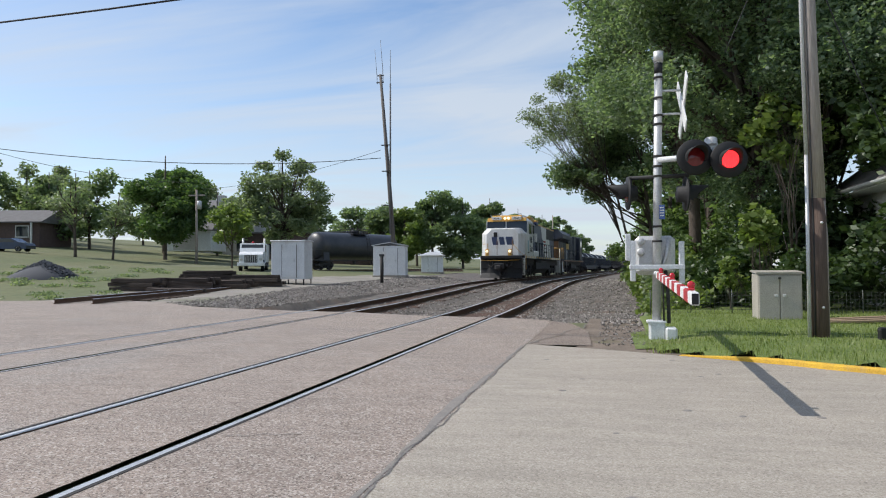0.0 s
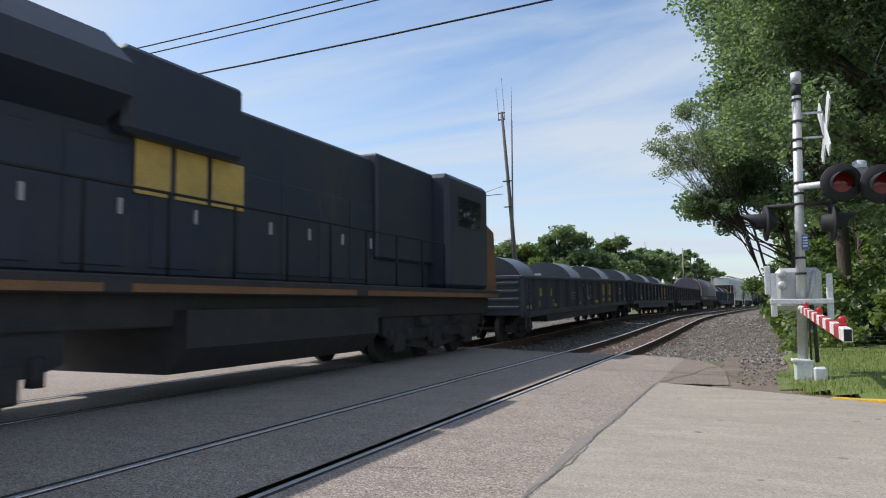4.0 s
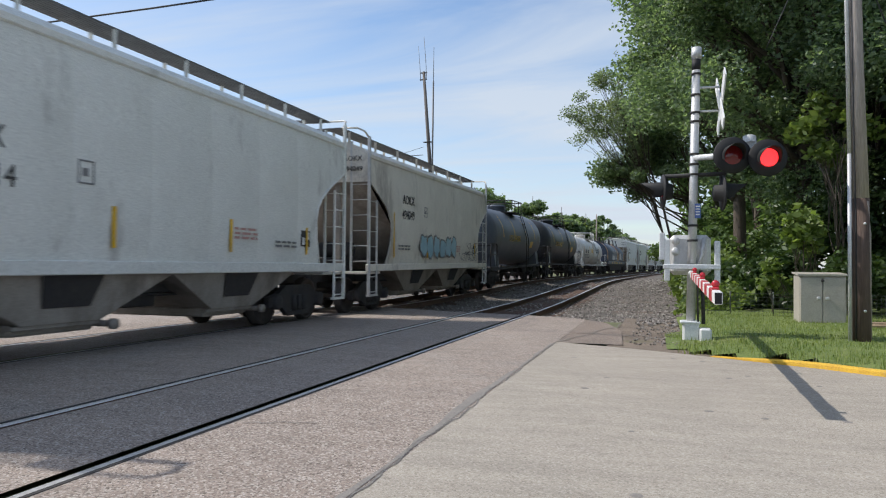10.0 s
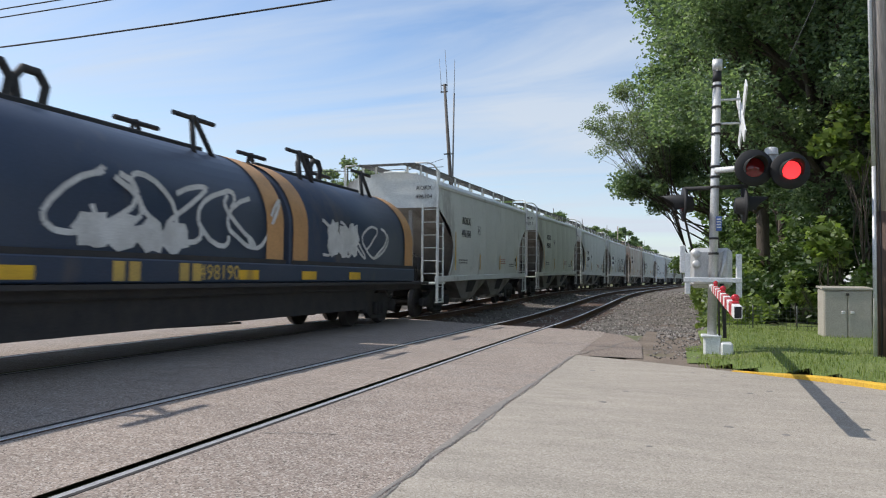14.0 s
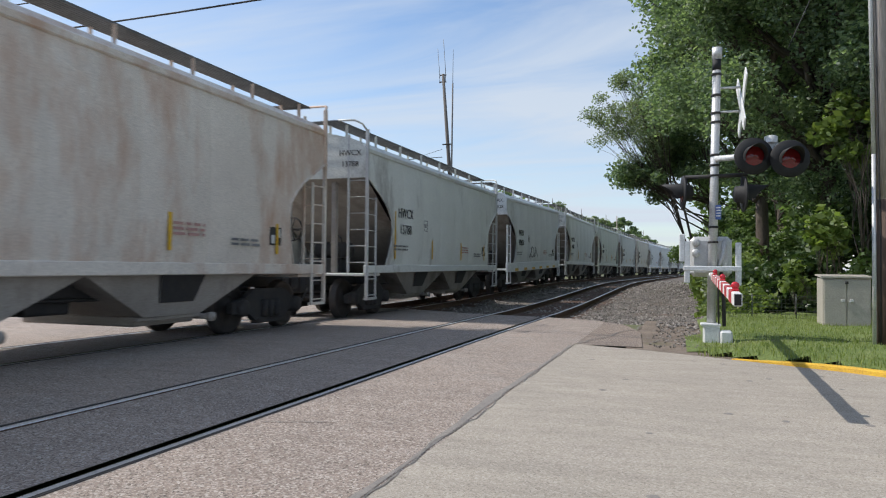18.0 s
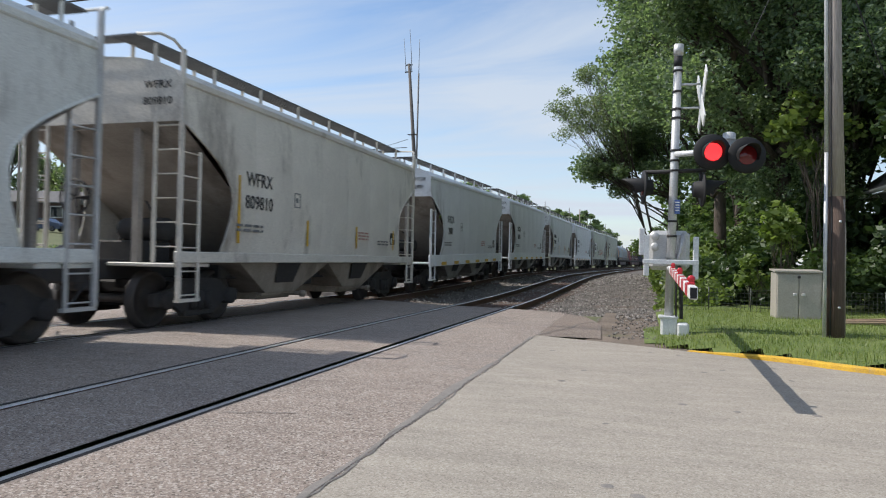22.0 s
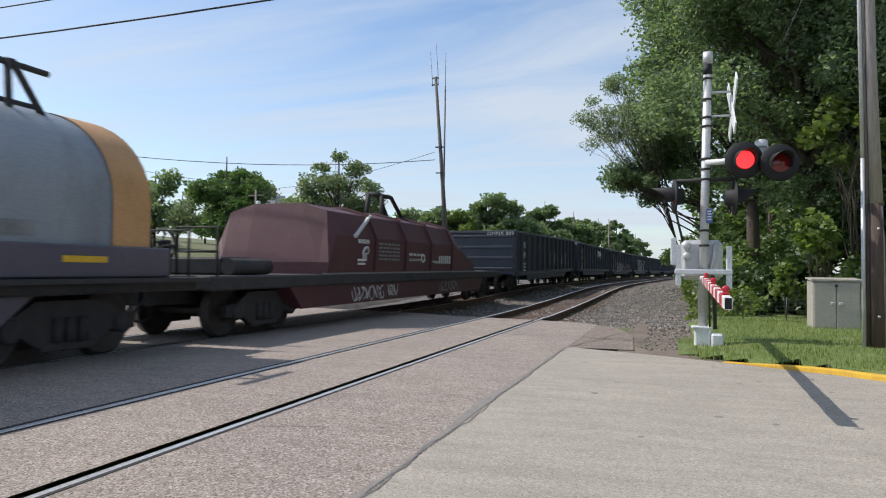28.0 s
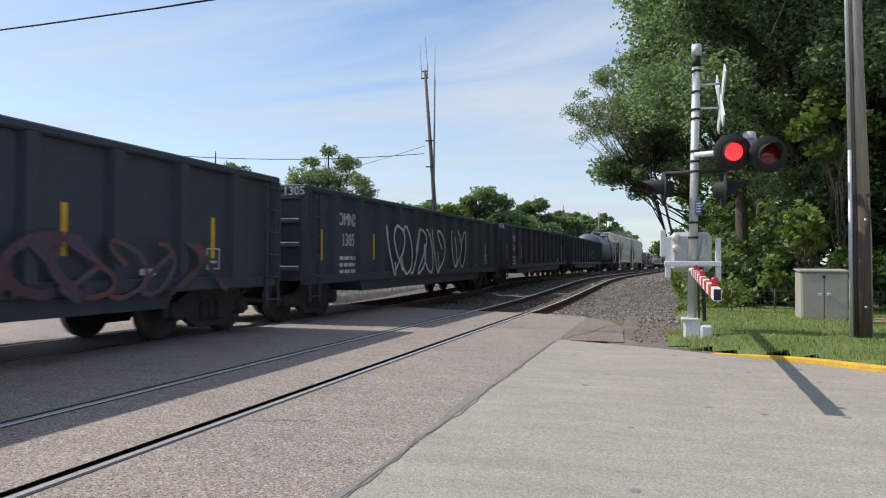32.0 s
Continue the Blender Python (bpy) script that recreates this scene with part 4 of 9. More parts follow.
fence = empty("wire_fence", "low wire garden fence at the edge of the trees", "fence", (0.9, 18.6, 0.05))
M_FENCE = mat("fence_wire", (0.13, 0.14, 0.13), (0.09, 0.10, 0.09), 0.6, 0.4, 8, 40, 0.0)
for k in range(9):
    part("fence_post", Mb().cyl((0.95 * k, 0.02 * (k % 3), 0), (0.95 * k, 0.02 * (k % 3), 0.62), 0.011, 6), M_FENCE, fence)
mb = Mb()
for k in range(7):
    mb.tube([(0, 0, 0.06 + 0.085 * k), (7.6, 0.03, 0.06 + 0.085 * k)], 0.004, 3, False)
for k in range(86):
    mb.tube([(0.088 * k, 0.01, 0.04), (0.088 * k, 0.01, 0.58)], 0.0035, 3, False)
tagged(part("fence_mesh", mb, M_FENCE, fence), kind="stuff")

boards = empty("plank_stack", "pair of long weathered planks lying on the grass", "planks", pose(4.05, 15.6, 0.09, 0, 0, 6))
M_PLANK = mat("old_plank", (0.34, 0.25, 0.16), (0.24, 0.17, 0.11), 0.85, 0, 3, 30, 0.4, stretch=(0.5, 5, 5))
for k in range(3):
    part("plank", Mb().box(0.05 * k, 0.16 * k, 0.0 + 0.002 * k, 3.6 - 0.2 * k, 0.16 * k + 0.14, 0.045 + 0.012 * k, 0.006), M_PLANK, boards, at=pose(0, 0, 0.02, 0, -1.6 - 0.4 * k, 1.5 * k))
marker = part("ground_marker", Mb().box(-0.06, -0.05, 0.0, 0.06, 0.05, 0.24, 0.015).box(-0.05, -0.045, 0.23, 0.05, 0.045, 0.26, 0.01), M_BLACK, at=pose(3.95, 12.35, 0.05, 4, -5, 10))
tagged(marker, "small black plastic marker post in the grass", "marker")

# ---- house at the edge of the trees ----
M_SIDING = mat("white_siding", (0.66, 0.65, 0.61), (0.56, 0.55, 0.51), 0.7, 0, 2, 40, 0.1, stain=(0.40, 0.38, 0.33), amount=0.35)
M_SHINGLE = mat("grey_shingle", (0.13, 0.125, 0.12), (0.19, 0.18, 0.17), 0.9, 0, 3, 30, 0.4)
house = empty("white_house", "old white clapboard house with gutter among the trees", "house", (7.2, 14.6, 0.0))
part("wall", Mb().box(0.0, 0, -0.1, 0.12, 9.5, 3.55), M_SIDING, house)
part("gable_wall", Mb().prism([(0.12, -0.1), (7, -0.1), (7, 3.5), (3.5, 6.2), (0.12, 3.55)], "y", 0.0, 0.12), M_SIDING, house)
part("gable_wall", Mb().prism([(0.12, -0.1), (7, -0.1), (7, 3.5), (3.5, 6.2), (0.12, 3.55)], "y", 9.38, 9.5), M_SIDING, house)
part("rear_wall", Mb().box(6.88, 0.12, -0.1, 7.0, 9.38, 3.5), M_SIDING, house)
for k in range(20):
    part("clapboard", Mb().prism([(-0.03, 0.12 + 0.17 * k), (0.0, 0.12 + 0.17 * k), (0.0, 0.29 + 0.17 * k), (-0.008, 0.29 + 0.17 * k)], "y", 0.0, 9.5), M_SIDING, house)
part("roof", Mb().prism([(-0.75, 3.42), (3.5, 6.55), (7.7, 3.42), (7.7, 3.28), (3.5, 6.38), (-0.75, 3.28)], "y", -0.5, 10.0), M_SHINGLE, house)
part("gutter", Mb().lathe((-0.78, 0, 3.36), "y", [(-0.5, 0.09), (10.0, 0.09)], 10, a0=math.pi, a1=2 * math.pi), M_WHITE, house)
part("soffit", Mb().box(-0.72, -0.5, 3.24, 0.0, 10.0, 3.27), M_WHITE, house)
part("downspout", Mb().tube([(-0.7, 0.1, 3.3), (-0.25, 0.1, 3.05), (-0.08, 0.1, 2.9), (-0.08, 0.1, 0.1)], 0.045, 8), M_WHITE, house)
w = part("window", Mb().box(-0.02, 2.0, 1.1, 0.02, 3.1, 2.6), M_GLASS, house)
part("window_frame", Mb().box(-0.05, 1.9, 1.0, 0.0, 2.0, 2.7).box(-0.05, 3.1, 1.0, 0.0, 3.2, 2.7).box(-0.05, 1.9, 2.6, 0.0, 3.2, 2.72).box(-0.06, 1.88, 0.98, 0.0, 3.22, 1.08), M_WHITE, w)


# ---- train: common parts ----
CACHE = {}


def cached(key, make):
    if key not in CACHE:
        CACHE[key] = make().mesh(key if isinstance(key, str) else key[0])
    return CACHE[key]


def paint(name, c, c2=None, rough=0.5, stain=(0.10, 0.075, 0.055), amount=0.35, scale=1.1, po=0.06):
    return mat(name, c, c2 or tuple(v * 0.86 for v in c), rough, 0, scale, 45, 0.06, 0.004, stain=stain, amount=amount, per_object=po)


P_GREY = paint("hopper_grey", (0.74, 0.75, 0.71), (0.67, 0.68, 0.64))
P_WHITE = paint("hopper_white", (0.84, 0.85, 0.86), (0.77, 0.78, 0.79), amount=0.2)
P_TAN = paint("hopper_tan", (0.73, 0.69, 0.61), (0.64, 0.60, 0.53), amount=0.4)
P_RUST = paint("hopper_rust_stained", (0.74, 0.68, 0.60), (0.65, 0.59, 0.52), stain=(0.42, 0.20, 0.09), amount=0.75)
P_OLIVE = paint("hopper_greenish_grey", (0.60, 0.62, 0.53), (0.53, 0.55, 0.47))
# End paint is darker than the body, taking in shade as well as grime.
P_SHADE = paint("hopper_end_shade_grime", (0.40, 0.365, 0.325), (0.29, 0.26, 0.23), 0.8, amount=0.4)
P_BLACKCAR = paint("gondola_black", (0.038, 0.046, 0.064), (0.052, 0.060, 0.078), 0.6, (0.06, 0.052, 0.048), 0.3)
P_GONBLUE = paint("gondola_weathered_blue", (0.045, 0.054, 0.075), (0.066, 0.069, 0.08), 0.65, (0.085, 0.06, 0.045), 0.4)
P_GONBROWN = paint("gondola_brown", (0.048, 0.045, 0.052), (0.07, 0.062, 0.064), 0.7, (0.15, 0.085, 0.05), 0.5)
P_COVER = paint("coil_cover_metal", (0.075, 0.085, 0.105), (0.05, 0.058, 0.075), 0.35, (0.16, 0.14, 0.12), 0.3)
P_HOODBLUE = paint("hood_dark_blue", (0.026, 0.043, 0.080), (0.038, 0.052, 0.085), 0.45, (0.11, 0.095, 0.085), 0.3)
P_HOODBROWN = paint("hood_purple_brown", (0.090, 0.082, 0.108), (0.118, 0.104, 0.125), 0.5, (0.09, 0.07, 0.06), 0.35)
P_HOODGREY = paint("hood_grey", (0.26, 0.29, 0.32), (0.31, 0.33, 0.35), 0.5, (0.16, 0.14, 0.13), 0.4)
P_MAROON = paint("maroon", (0.070, 0.022, 0.027), (0.092, 0.030, 0.033), 0.6, (0.09, 0.05, 0.04), 0.5)
P_TANKGREY = paint("tank_blue_grey", (0.10, 0.118, 0.15), (0.13, 0.145, 0.175), 0.45, (0.09, 0.08, 0.07), 0.25)
P_TANKBLACK = paint("tank_black", (0.032, 0.035, 0.043), (0.048, 0.05, 0.058), 0.42, (0.075, 0.065, 0.055), 0.3)
P_TANKWHITE = paint("tank_white", (0.70, 0.68, 0.64), (0.60, 0.57, 0.52), 0.4, (0.33, 0.22, 0.14), 0.35)
P_ORANGE = paint("weathered_orange", (0.56, 0.31, 0.13), (0.46, 0.25, 0.10), 0.6)
P_YELLOW = mat("reflector_yellow", (0.78, 0.48, 0.03), (0.65, 0.38, 0.03), 0.45, 0, 4, 50, 0.03, stain=(0.25, 0.17, 0.07), amount=0.3)
P_GOLD = mat("faded_gold_paint", (0.62, 0.42, 0.10), (0.48, 0.33, 0.10), 0.6, 0, 3, 50, 0.03)
P_INK = mat("black_lettering", (0.03, 0.03, 0.032), (0.05, 0.05, 0.05), 0.6, 0, 3, 50, 0.0)
P_CHALK = mat("white_lettering", (0.68, 0.68, 0.66), (0.52, 0.52, 0.50), 0.6, 0, 3, 50, 0.0)
P_DIM = mat("faded_lettering", (0.25, 0.25, 0.25), (0.16, 0.16, 0.16), 0.6, 0, 3, 50, 0.0)
P_REDINK = mat("red_lettering", (0.55, 0.10, 0.07), (0.45, 0.09, 0.07), 0.6, 0, 3, 50, 0.0)
P_FADEDRED = mat("faded_red_lettering", (0.52, 0.30, 0.26), (0.46, 0.27, 0.24), 0.6, 0, 3, 50, 0.0)
P_LBLUE = mat("pale_blue_spray", (0.35, 0.52, 0.58), (0.25, 0.42, 0.5), 0.6, 0, 1.5, 50, 0.0)
P_PURPLE = mat("purple_spray", (0.10, 0.055, 0.10), (0.09, 0.04, 0.05), 0.6, 0, 0.9, 50, 0.0, contrast=(0.45, 0.55))
P_DULLRED = mat("dull_red_spray", (0.16, 0.065, 0.06), (0.085, 0.075, 0.10), 0.6, 0, 1.2, 50, 0.0, contrast=(0.4, 0.6))
P_LOCOBLUE = paint("loco_blue", (0.022, 0.037, 0.105), (0.032, 0.048, 0.115), 0.4, (0.06, 0.055, 0.055), 0.2, po=0)
P_LOCOWHITE = paint("loco_white", (0.72, 0.72, 0.71), (0.63, 0.63, 0.62), 0.4, (0.40, 0.36, 0.31), 0.25, po=0)
P_LOCOYELLOW = paint("loco_yellow", (0.62, 0.34, 0.05), (0.52, 0.28, 0.05), 0.45, (0.30, 0.18, 0.07), 0.2, po=0)
P_LOCODARK = paint("loco_grimy_blue", (0.024, 0.034, 0.056), (0.038, 0.044, 0.058), 0.55, (0.075, 0.062, 0.05), 0.4, po=0)
P_LOCOTAN = paint("loco_faded_orange", (0.24, 0.12, 0.05), (0.18, 0.09, 0.042), 0.6, (0.12, 0.08, 0.05), 0.35, po=0)


def mk_wheelset():
    mb = Mb()
    for s in (-1, 1):
        x = s * 0.72
        mb.lathe((x, 0, 0), "x", [(s * 0.065, 0.0), (s * 0.065, 0.10), (s * 0.04, 0.11), (s * 0.02, 0.38), (s * 0.07, 0.40), (s * 0.07, 0.455), (s * -0.045, 0.462), (s * -0.06, 0.487), (s * -0.075, 0.480), (s * -0.075, 0.38), (s * -0.02, 0.36), (s * -0.02, 0.1), (s * -0.075, 0.09)], 28)
    mb.lathe((0, 0, 0), "x", [(-1.0, 0.0), (-1.0, 0.075), (1.0, 0.075), (1.0, 0.0)], 10)
    return mb


def mk_frame(wb=0.89):
    mb = Mb()
    e = wb + 0.28
    prof = [(-e, 0.36), (-e, 0.56), (-wb + 0.1, 0.63), (-0.5, 0.79), (0.5, 0.79), (wb - 0.1, 0.63), (e, 0.56), (e, 0.36), (wb - 0.17, 0.38), (0.46, 0.22), (-0.46, 0.22), (-wb + 0.17, 0.38)]
    mb.prism(prof, "x", -0.06, 0.06)
    mb.box(-0.09, -0.42, 0.16, 0.09, 0.42, 0.27, 0.02)
    for yy in (-0.2, 0.0, 0.2):
        mb.cyl((0.07, yy, 0.27), (0.07, yy, 0.58), 0.075, 10)
    for yy in (-wb, wb):
        mb.lathe((0, yy, 0.46), "x", [(-0.05, 0.15), (0.13, 0.15), (0.15, 0.11), (0.15, 0.0)], 12)
    return mb


def mk_bolster():
    return Mb().box(-1.0, -0.2, 0.5, 1.0, 0.2, 0.72, 0.03).box(-0.3, -0.5, 0.6, 0.3, 0.5, 0.78, 0.03).box(-0.75, -0.42, 0.30, 0.75, -0.32, 0.40).box(-0.75, 0.32, 0.30, 0.75, 0.42, 0.40)


def mk_loco_frame(wb):
    """Deep side frame of a three-axle bogie with springs and brake cylinders."""
    e = wb + 0.75
    mb = Mb().prism([(-e, 0.62), (-e, 1.02), (e, 1.02), (e, 0.62), (e - 0.35, 0.50), (-e + 0.35, 0.50)], "x", -0.05, 0.06)
    for y in (-wb, 0.0, wb):
        mb.box(-0.02, y - 0.24, 0.24, 0.10, y + 0.24, 0.66, 0.03)
        for q in (-0.42, 0.42):
            mb.cyl((0.05, y + q, 0.40), (0.05, y + q, 0.72), 0.10, 10)
    for y in (-wb / 2, wb / 2):
        mb.cyl((0.12, y - 0.25, 0.86), (0.12, y + 0.25, 0.86), 0.12, 10)
    return mb.box(0.0, -e + 0.2, 1.0, 0.12, e - 0.2, 1.12, 0.02)


WHEELS = []


def truck(car, y, wb=0.89, axles=2):
    """A bogie: bolster with its side frames and wheelsets."""
    t = part("truck", cached("bolster", mk_bolster), M_DARK, car, at=(0, y, 0))
    for s in (-1, 1):
        part("side_frame", cached(("side_frame", wb), lambda: mk_frame(wb)), M_DARK, t, at=pose(s * 1.0, 0, 0, 0, 0, 0 if s > 0 else 180))
    if axles == 3:
        for s in (-1, 1):
            part("frame_plate", cached(("frame_plate", wb), lambda: mk_loco_frame(wb)), M_DARK, t, at=pose(s * 1.12, 0, 0, 0, 0, 0 if s > 0 else 180))
    spots = (-wb, wb) if axles == 2 else (-wb, 0.0, wb)
    for yy in spots:
        w = part("wheelset", cached("wheelset", mk_wheelset), M_WHEEL, t, at=(0, yy, 0.46))
        WHEELS.append((w, yy))
    return t


def mk_coupler():
    mb = Mb().box(-0.11, -0.3, 0.74, 0.11, 0.75, 0.98, 0.03).box(-0.22, -0.36, 0.70, 0.16, -0.1, 1.0, 0.05).box(-0.2, 0.3, 0.62, 0.2, 0.8, 1.05, 0.02)
    mb.tube([(0.35, 0.35, 0.72), (0.36, 0.2, 0.60), (0.33, -0.02, 0.33), (0.26, -0.3, 0.28), (0.18, -0.45, 0.36)], 0.022, 6)
    return mb


def couplers(car, L):
    part("coupler", cached("coupler", mk_coupler), M_DARK, car)
    part("coupler", cached("coupler", mk_coupler), M_DARK, car, at=pose(0, L, 0, 0, 0, 180))


def mk_ladder(h, w=0.42, n=7):
    mb = Mb().box(-0.02, 0, 0, 0.02, 0.05, h).box(-0.02, w, 0, 0.02, w + 0.05, h)
    for k in range(n):
        z = 0.12 + (h - 0.2) * k / (n - 1)
        mb.cyl((0.03, 0, z), (0.03, w + 0.05, z), 0.014, 6)
    return mb


def ladder(parent, x, y, z, h, material, w=0.42, n=7, turn=0):
    return part("ladder", cached(("ladder", h, w, n), lambda: mk_ladder(h, w, n)), material, parent, at=pose(x, y, z, 0, 0, turn))


def mk_brake_wheel():
    mb = Mb().lathe((0, 0, 0), "y", [(-0.015, 0.27), (-0.015, 0.30), (0.015, 0.30), (0.015, 0.27), (-0.015, 0.27)], 20)
    for k in range(5):
        a = 2 * math.pi * k / 5
        mb.cyl((0, 0, 0), (0.28 * math.cos(a), 0, 0.28 * math.sin(a)), 0.015, 5)
    return mb.cyl((0, 0, 0), (0, 0.3, 0), 0.03, 8)


def data_marks(car, x, y, z, ink, rows=3, w=1.1, h=0.05):
    """Small lines of lettering too fine to read."""
    rd = random.Random(int(y * 100 + z * 10))
    mb = Mb()
    for r in range(rows):
        yy = y
        while yy < y + w:
            d = rd.uniform(0.10, 0.28)
            mb.box(x, yy, z - r * h * 1.9, x + 0.005, min(yy + d, y + w), z - r * h * 1.9 + h)
            yy += d + 0.06
    return tagged(part("data_panel", mb, ink, car), kind="stuff")


def scrawl(car, x, y, z, w, h, material, seed, n=7, r=0.03, label="sprayed graffiti scrawl"):
    """Looping spray-can strokes."""
    rd = random.Random(seed)
    mb = Mb()
    for k in range(n):
        yy = y + w * (k + 0.5) / n
        p = []
        ph, tw = rd.uniform(0, 6), rd.uniform(0.6, 1.5)
        for j in range(15):
            a = j / 14
            p.append((x, yy + w / n * (0.62 * math.sin(ph + a * 6.3 * tw) + 0.2 * (a - 0.5)), z + h * (0.5 + 0.46 * math.cos(ph * 1.7 + a * 5.2)) + rd.uniform(-0.03, 0.03) * h))
        flat = Mb()
        for (xa, ya, za), (_, yb, zb) in zip(p, p[1:]):
            d = math.hypot(yb - ya, zb - za) or 1
            ny, nz = -(zb - za) / d * r, (yb - ya) / d * r
            e = 0.0005 * k
            flat.add([(x + e, ya - ny, za - nz), (x + e, ya + ny, za + nz), (x + e, yb + ny, zb + nz), (x + e, yb - ny, zb - nz)], [(0, 1, 2, 3)])
        mb.add(flat.v, flat.f)
    return part("graffiti", mb, material, car, label)


def blob_letters(car, x, y, z, w, h, fill, edge, seed, n=6, label="large bubble-letter graffiti"):
    """Filled spray letters with a pale outline."""
    rd = random.Random(seed)
    for k in range(n):
        c = (y + w * (k + 0.5) / n, z + h * rd.uniform(0.42, 0.56))
        rr = [rd.uniform(0.75, 1.15) for _ in range(14)]
        both = []
        for g, e in ((1.0, 0.0), (0.84, 0.003)):
            pts = [(x + e + 0.0004 * k, c[0] + g * rr[j] * w / n * 0.62 * math.cos(j / 14 * 6.283), c[1] + g * rr[j] * h * 0.5 * math.sin(j / 14 * 6.283)) for j in range(14)]
            both.append(Mb().add(pts, [tuple(range(14))]))
        g = part("graffiti_letter", both[0], edge, car, label)
        part("graffiti_fill", both[1], fill, g)


# ---- covered hopper ----
E0 = 0.92                                        # from the coupling line to the end of the body
CUT = [(1.24, 1.16), (1.45, 1.26), (1.80, 1.39), (2.15, 1.43), (2.40, 1.36), (2.62, 1.17), (2.80, 0.93), (2.96, 0.66), (3.10, 0.40), (3.22, 0.17), (3.30, 0.0), (3.62, 0.0), (3.95, 0.0)]
SIDE = [(1.24, 1.49), (1.45, 1.52), (1.80, 1.545), (2.15, 1.56), (2.40, 1.56), (2.62, 1.56), (2.80, 1.557), (2.96, 1.553), (3.10, 1.548), (3.22, 1.543), (3.30, 1.54), (3.62, 1.525), (3.95, 1.495)]
ROOF = [(1.495, 3.95), (1.38, 4.09), (1.12, 4.21), (0.7, 4.31), (0.0, 4.37)]


def mk_hopper_side(L, s):
    """The curved side: pressed edges, and shallow weld seams between the plates."""
    lo, hi = E0 + 1.50, L - E0 - 1.50
    mid = []
    for k in range(6):
        y = lo + (hi - lo) * (k + 0.5) / 6
        mid += [(y - 0.05, 0.0), (y - 0.012, -0.007), (y + 0.012, -0.007), (y + 0.05, 0.0)]
    v, n = [], len(mid) + 4
    for (z, e), (_, x) in zip(CUT, SIDE):
        e += E0
        row = [(e, 0.0), (lo, 0.0)] + mid + [(hi, 0.0), (L - e, 0.0)]
        v += [(s * (x + dx), y, z) for y, dx in row]
    return Mb().add(v, [(i * n + q, i * n + q + 1, i * n + q + n + 1, i * n + q + n) for i in range(len(CUT) - 1) for q in range(n - 1)], True)


def mk_cut_edge(L, s, end):
    """Pressed edge round an end cut-out."""
    return Mb().tube([(s * (x + 0.004), (E0 + e if not end else L - E0 - e), z) for (z, e), (_, x) in zip(CUT[:11], SIDE[:11])], 0.022, 6)


def mk_hopper_roof(L):
    mb = Mb()
    full = [(-x, z) for x, z in ROOF] + [(x, z) for x, z in ROOF[::-1]][1:]
    a, b = E0 + 0.0, L - E0
    v = [(x, y, z) for y in (a, L * 0.5, b) for x, z in full]
    n = len(full)
    mb.add(v, [(j * n + i, j * n + i + 1, (j + 1) * n + i + 1, (j + 1) * n + i) for j in range(2) for i in range(n - 1)], True)
    for y in (a + 0.004, b - 0.004):
        mb.add([(x, y, z) for x, z in full] + [(1.535, y, 3.28), (-1.535, y, 3.28)], [tuple(range(n + 2))])
    return mb


def mk_slope(a, s):
    """Sloped end sheet under the upright end plate."""
    return Mb().add([(-1.5, a + s * (E0 + 0.01), 3.29), (1.5, a + s * (E0 + 0.01), 3.29), (1.47, a + s * (E0 + 3.40), 1.10), (-1.47, a + s * (E0 + 3.40), 1.10)], [(0, 1, 2, 3)])


def mk_end_beam(a, s, x):
    """A stanchion between the end platform and the sloped sheet."""
    p, q = sorted((a + s * (E0 + 0.12), a + s * (E0 + 0.24)))
    return Mb().box(x - 0.06, p, 1.05, x + 0.06, q, 3.27, 0.008)


def mk_end_valve(a, s):
    p, q = sorted((a + s * (E0 + 0.55), a + s * (E0 + 1.25)))
    mb = Mb().box(-0.55, p, 1.06, 0.45, q, 1.42, 0.03).lathe((0.3, (p + q) / 2, 1.62), "x", [(-0.55, 0), (-0.55, 0.17), (-0.5, 0.2), (0.35, 0.2), (0.4, 0.17), (0.4, 0)], 14)
    return mb.tube([(0.6, p, 1.1), (0.6, p, 1.9), (0.2, (p + q) / 2, 2.1)], 0.02, 5).tube([(-0.7, q, 1.1), (-0.6, q, 1.6)], 0.03, 5)


def mk_bay():
    mb = Mb()
    t = [(-1.44, -2.25, 1.26), (1.44, -2.25, 1.26), (1.44, 2.25, 1.26), (-1.44, 2.25, 1.26)]
    b = [(-1.2, -0.62, 0.46), (1.2, -0.62, 0.46), (1.2, 0.62, 0.46), (-1.2, 0.62, 0.46)]
    mb.add(t + b, [(0, 1, 5, 4), (1, 2, 6, 5), (2, 3, 7, 6), (3, 0, 4, 7), (4, 5, 6, 7)])
    mb.box(-1.05, -0.66, 0.32, 1.05, 0.66, 0.48, 0.03)
    mb.box(1.06, -0.70, 0.40, 1.16, 0.70, 0.46, 0.01)
    mb.cyl((-1.2, 0.72, 0.40), (1.3, 0.72, 0.40), 0.045, 8)
    return mb.lathe((1.28, 0.72, 0.40), "x", [(0, 0), (0, 0.075), (0.09, 0.075), (0.09, 0)], 10)


def mk_bay_patch():
    """A flat dark patch on the outlet's flank."""
    return Mb().add([(1.448, -0.55, 1.12), (1.448, 0.45, 1.12), (1.285, 0.35, 0.66), (1.285, -0.40, 0.66)], [(0, 1, 2, 3)])


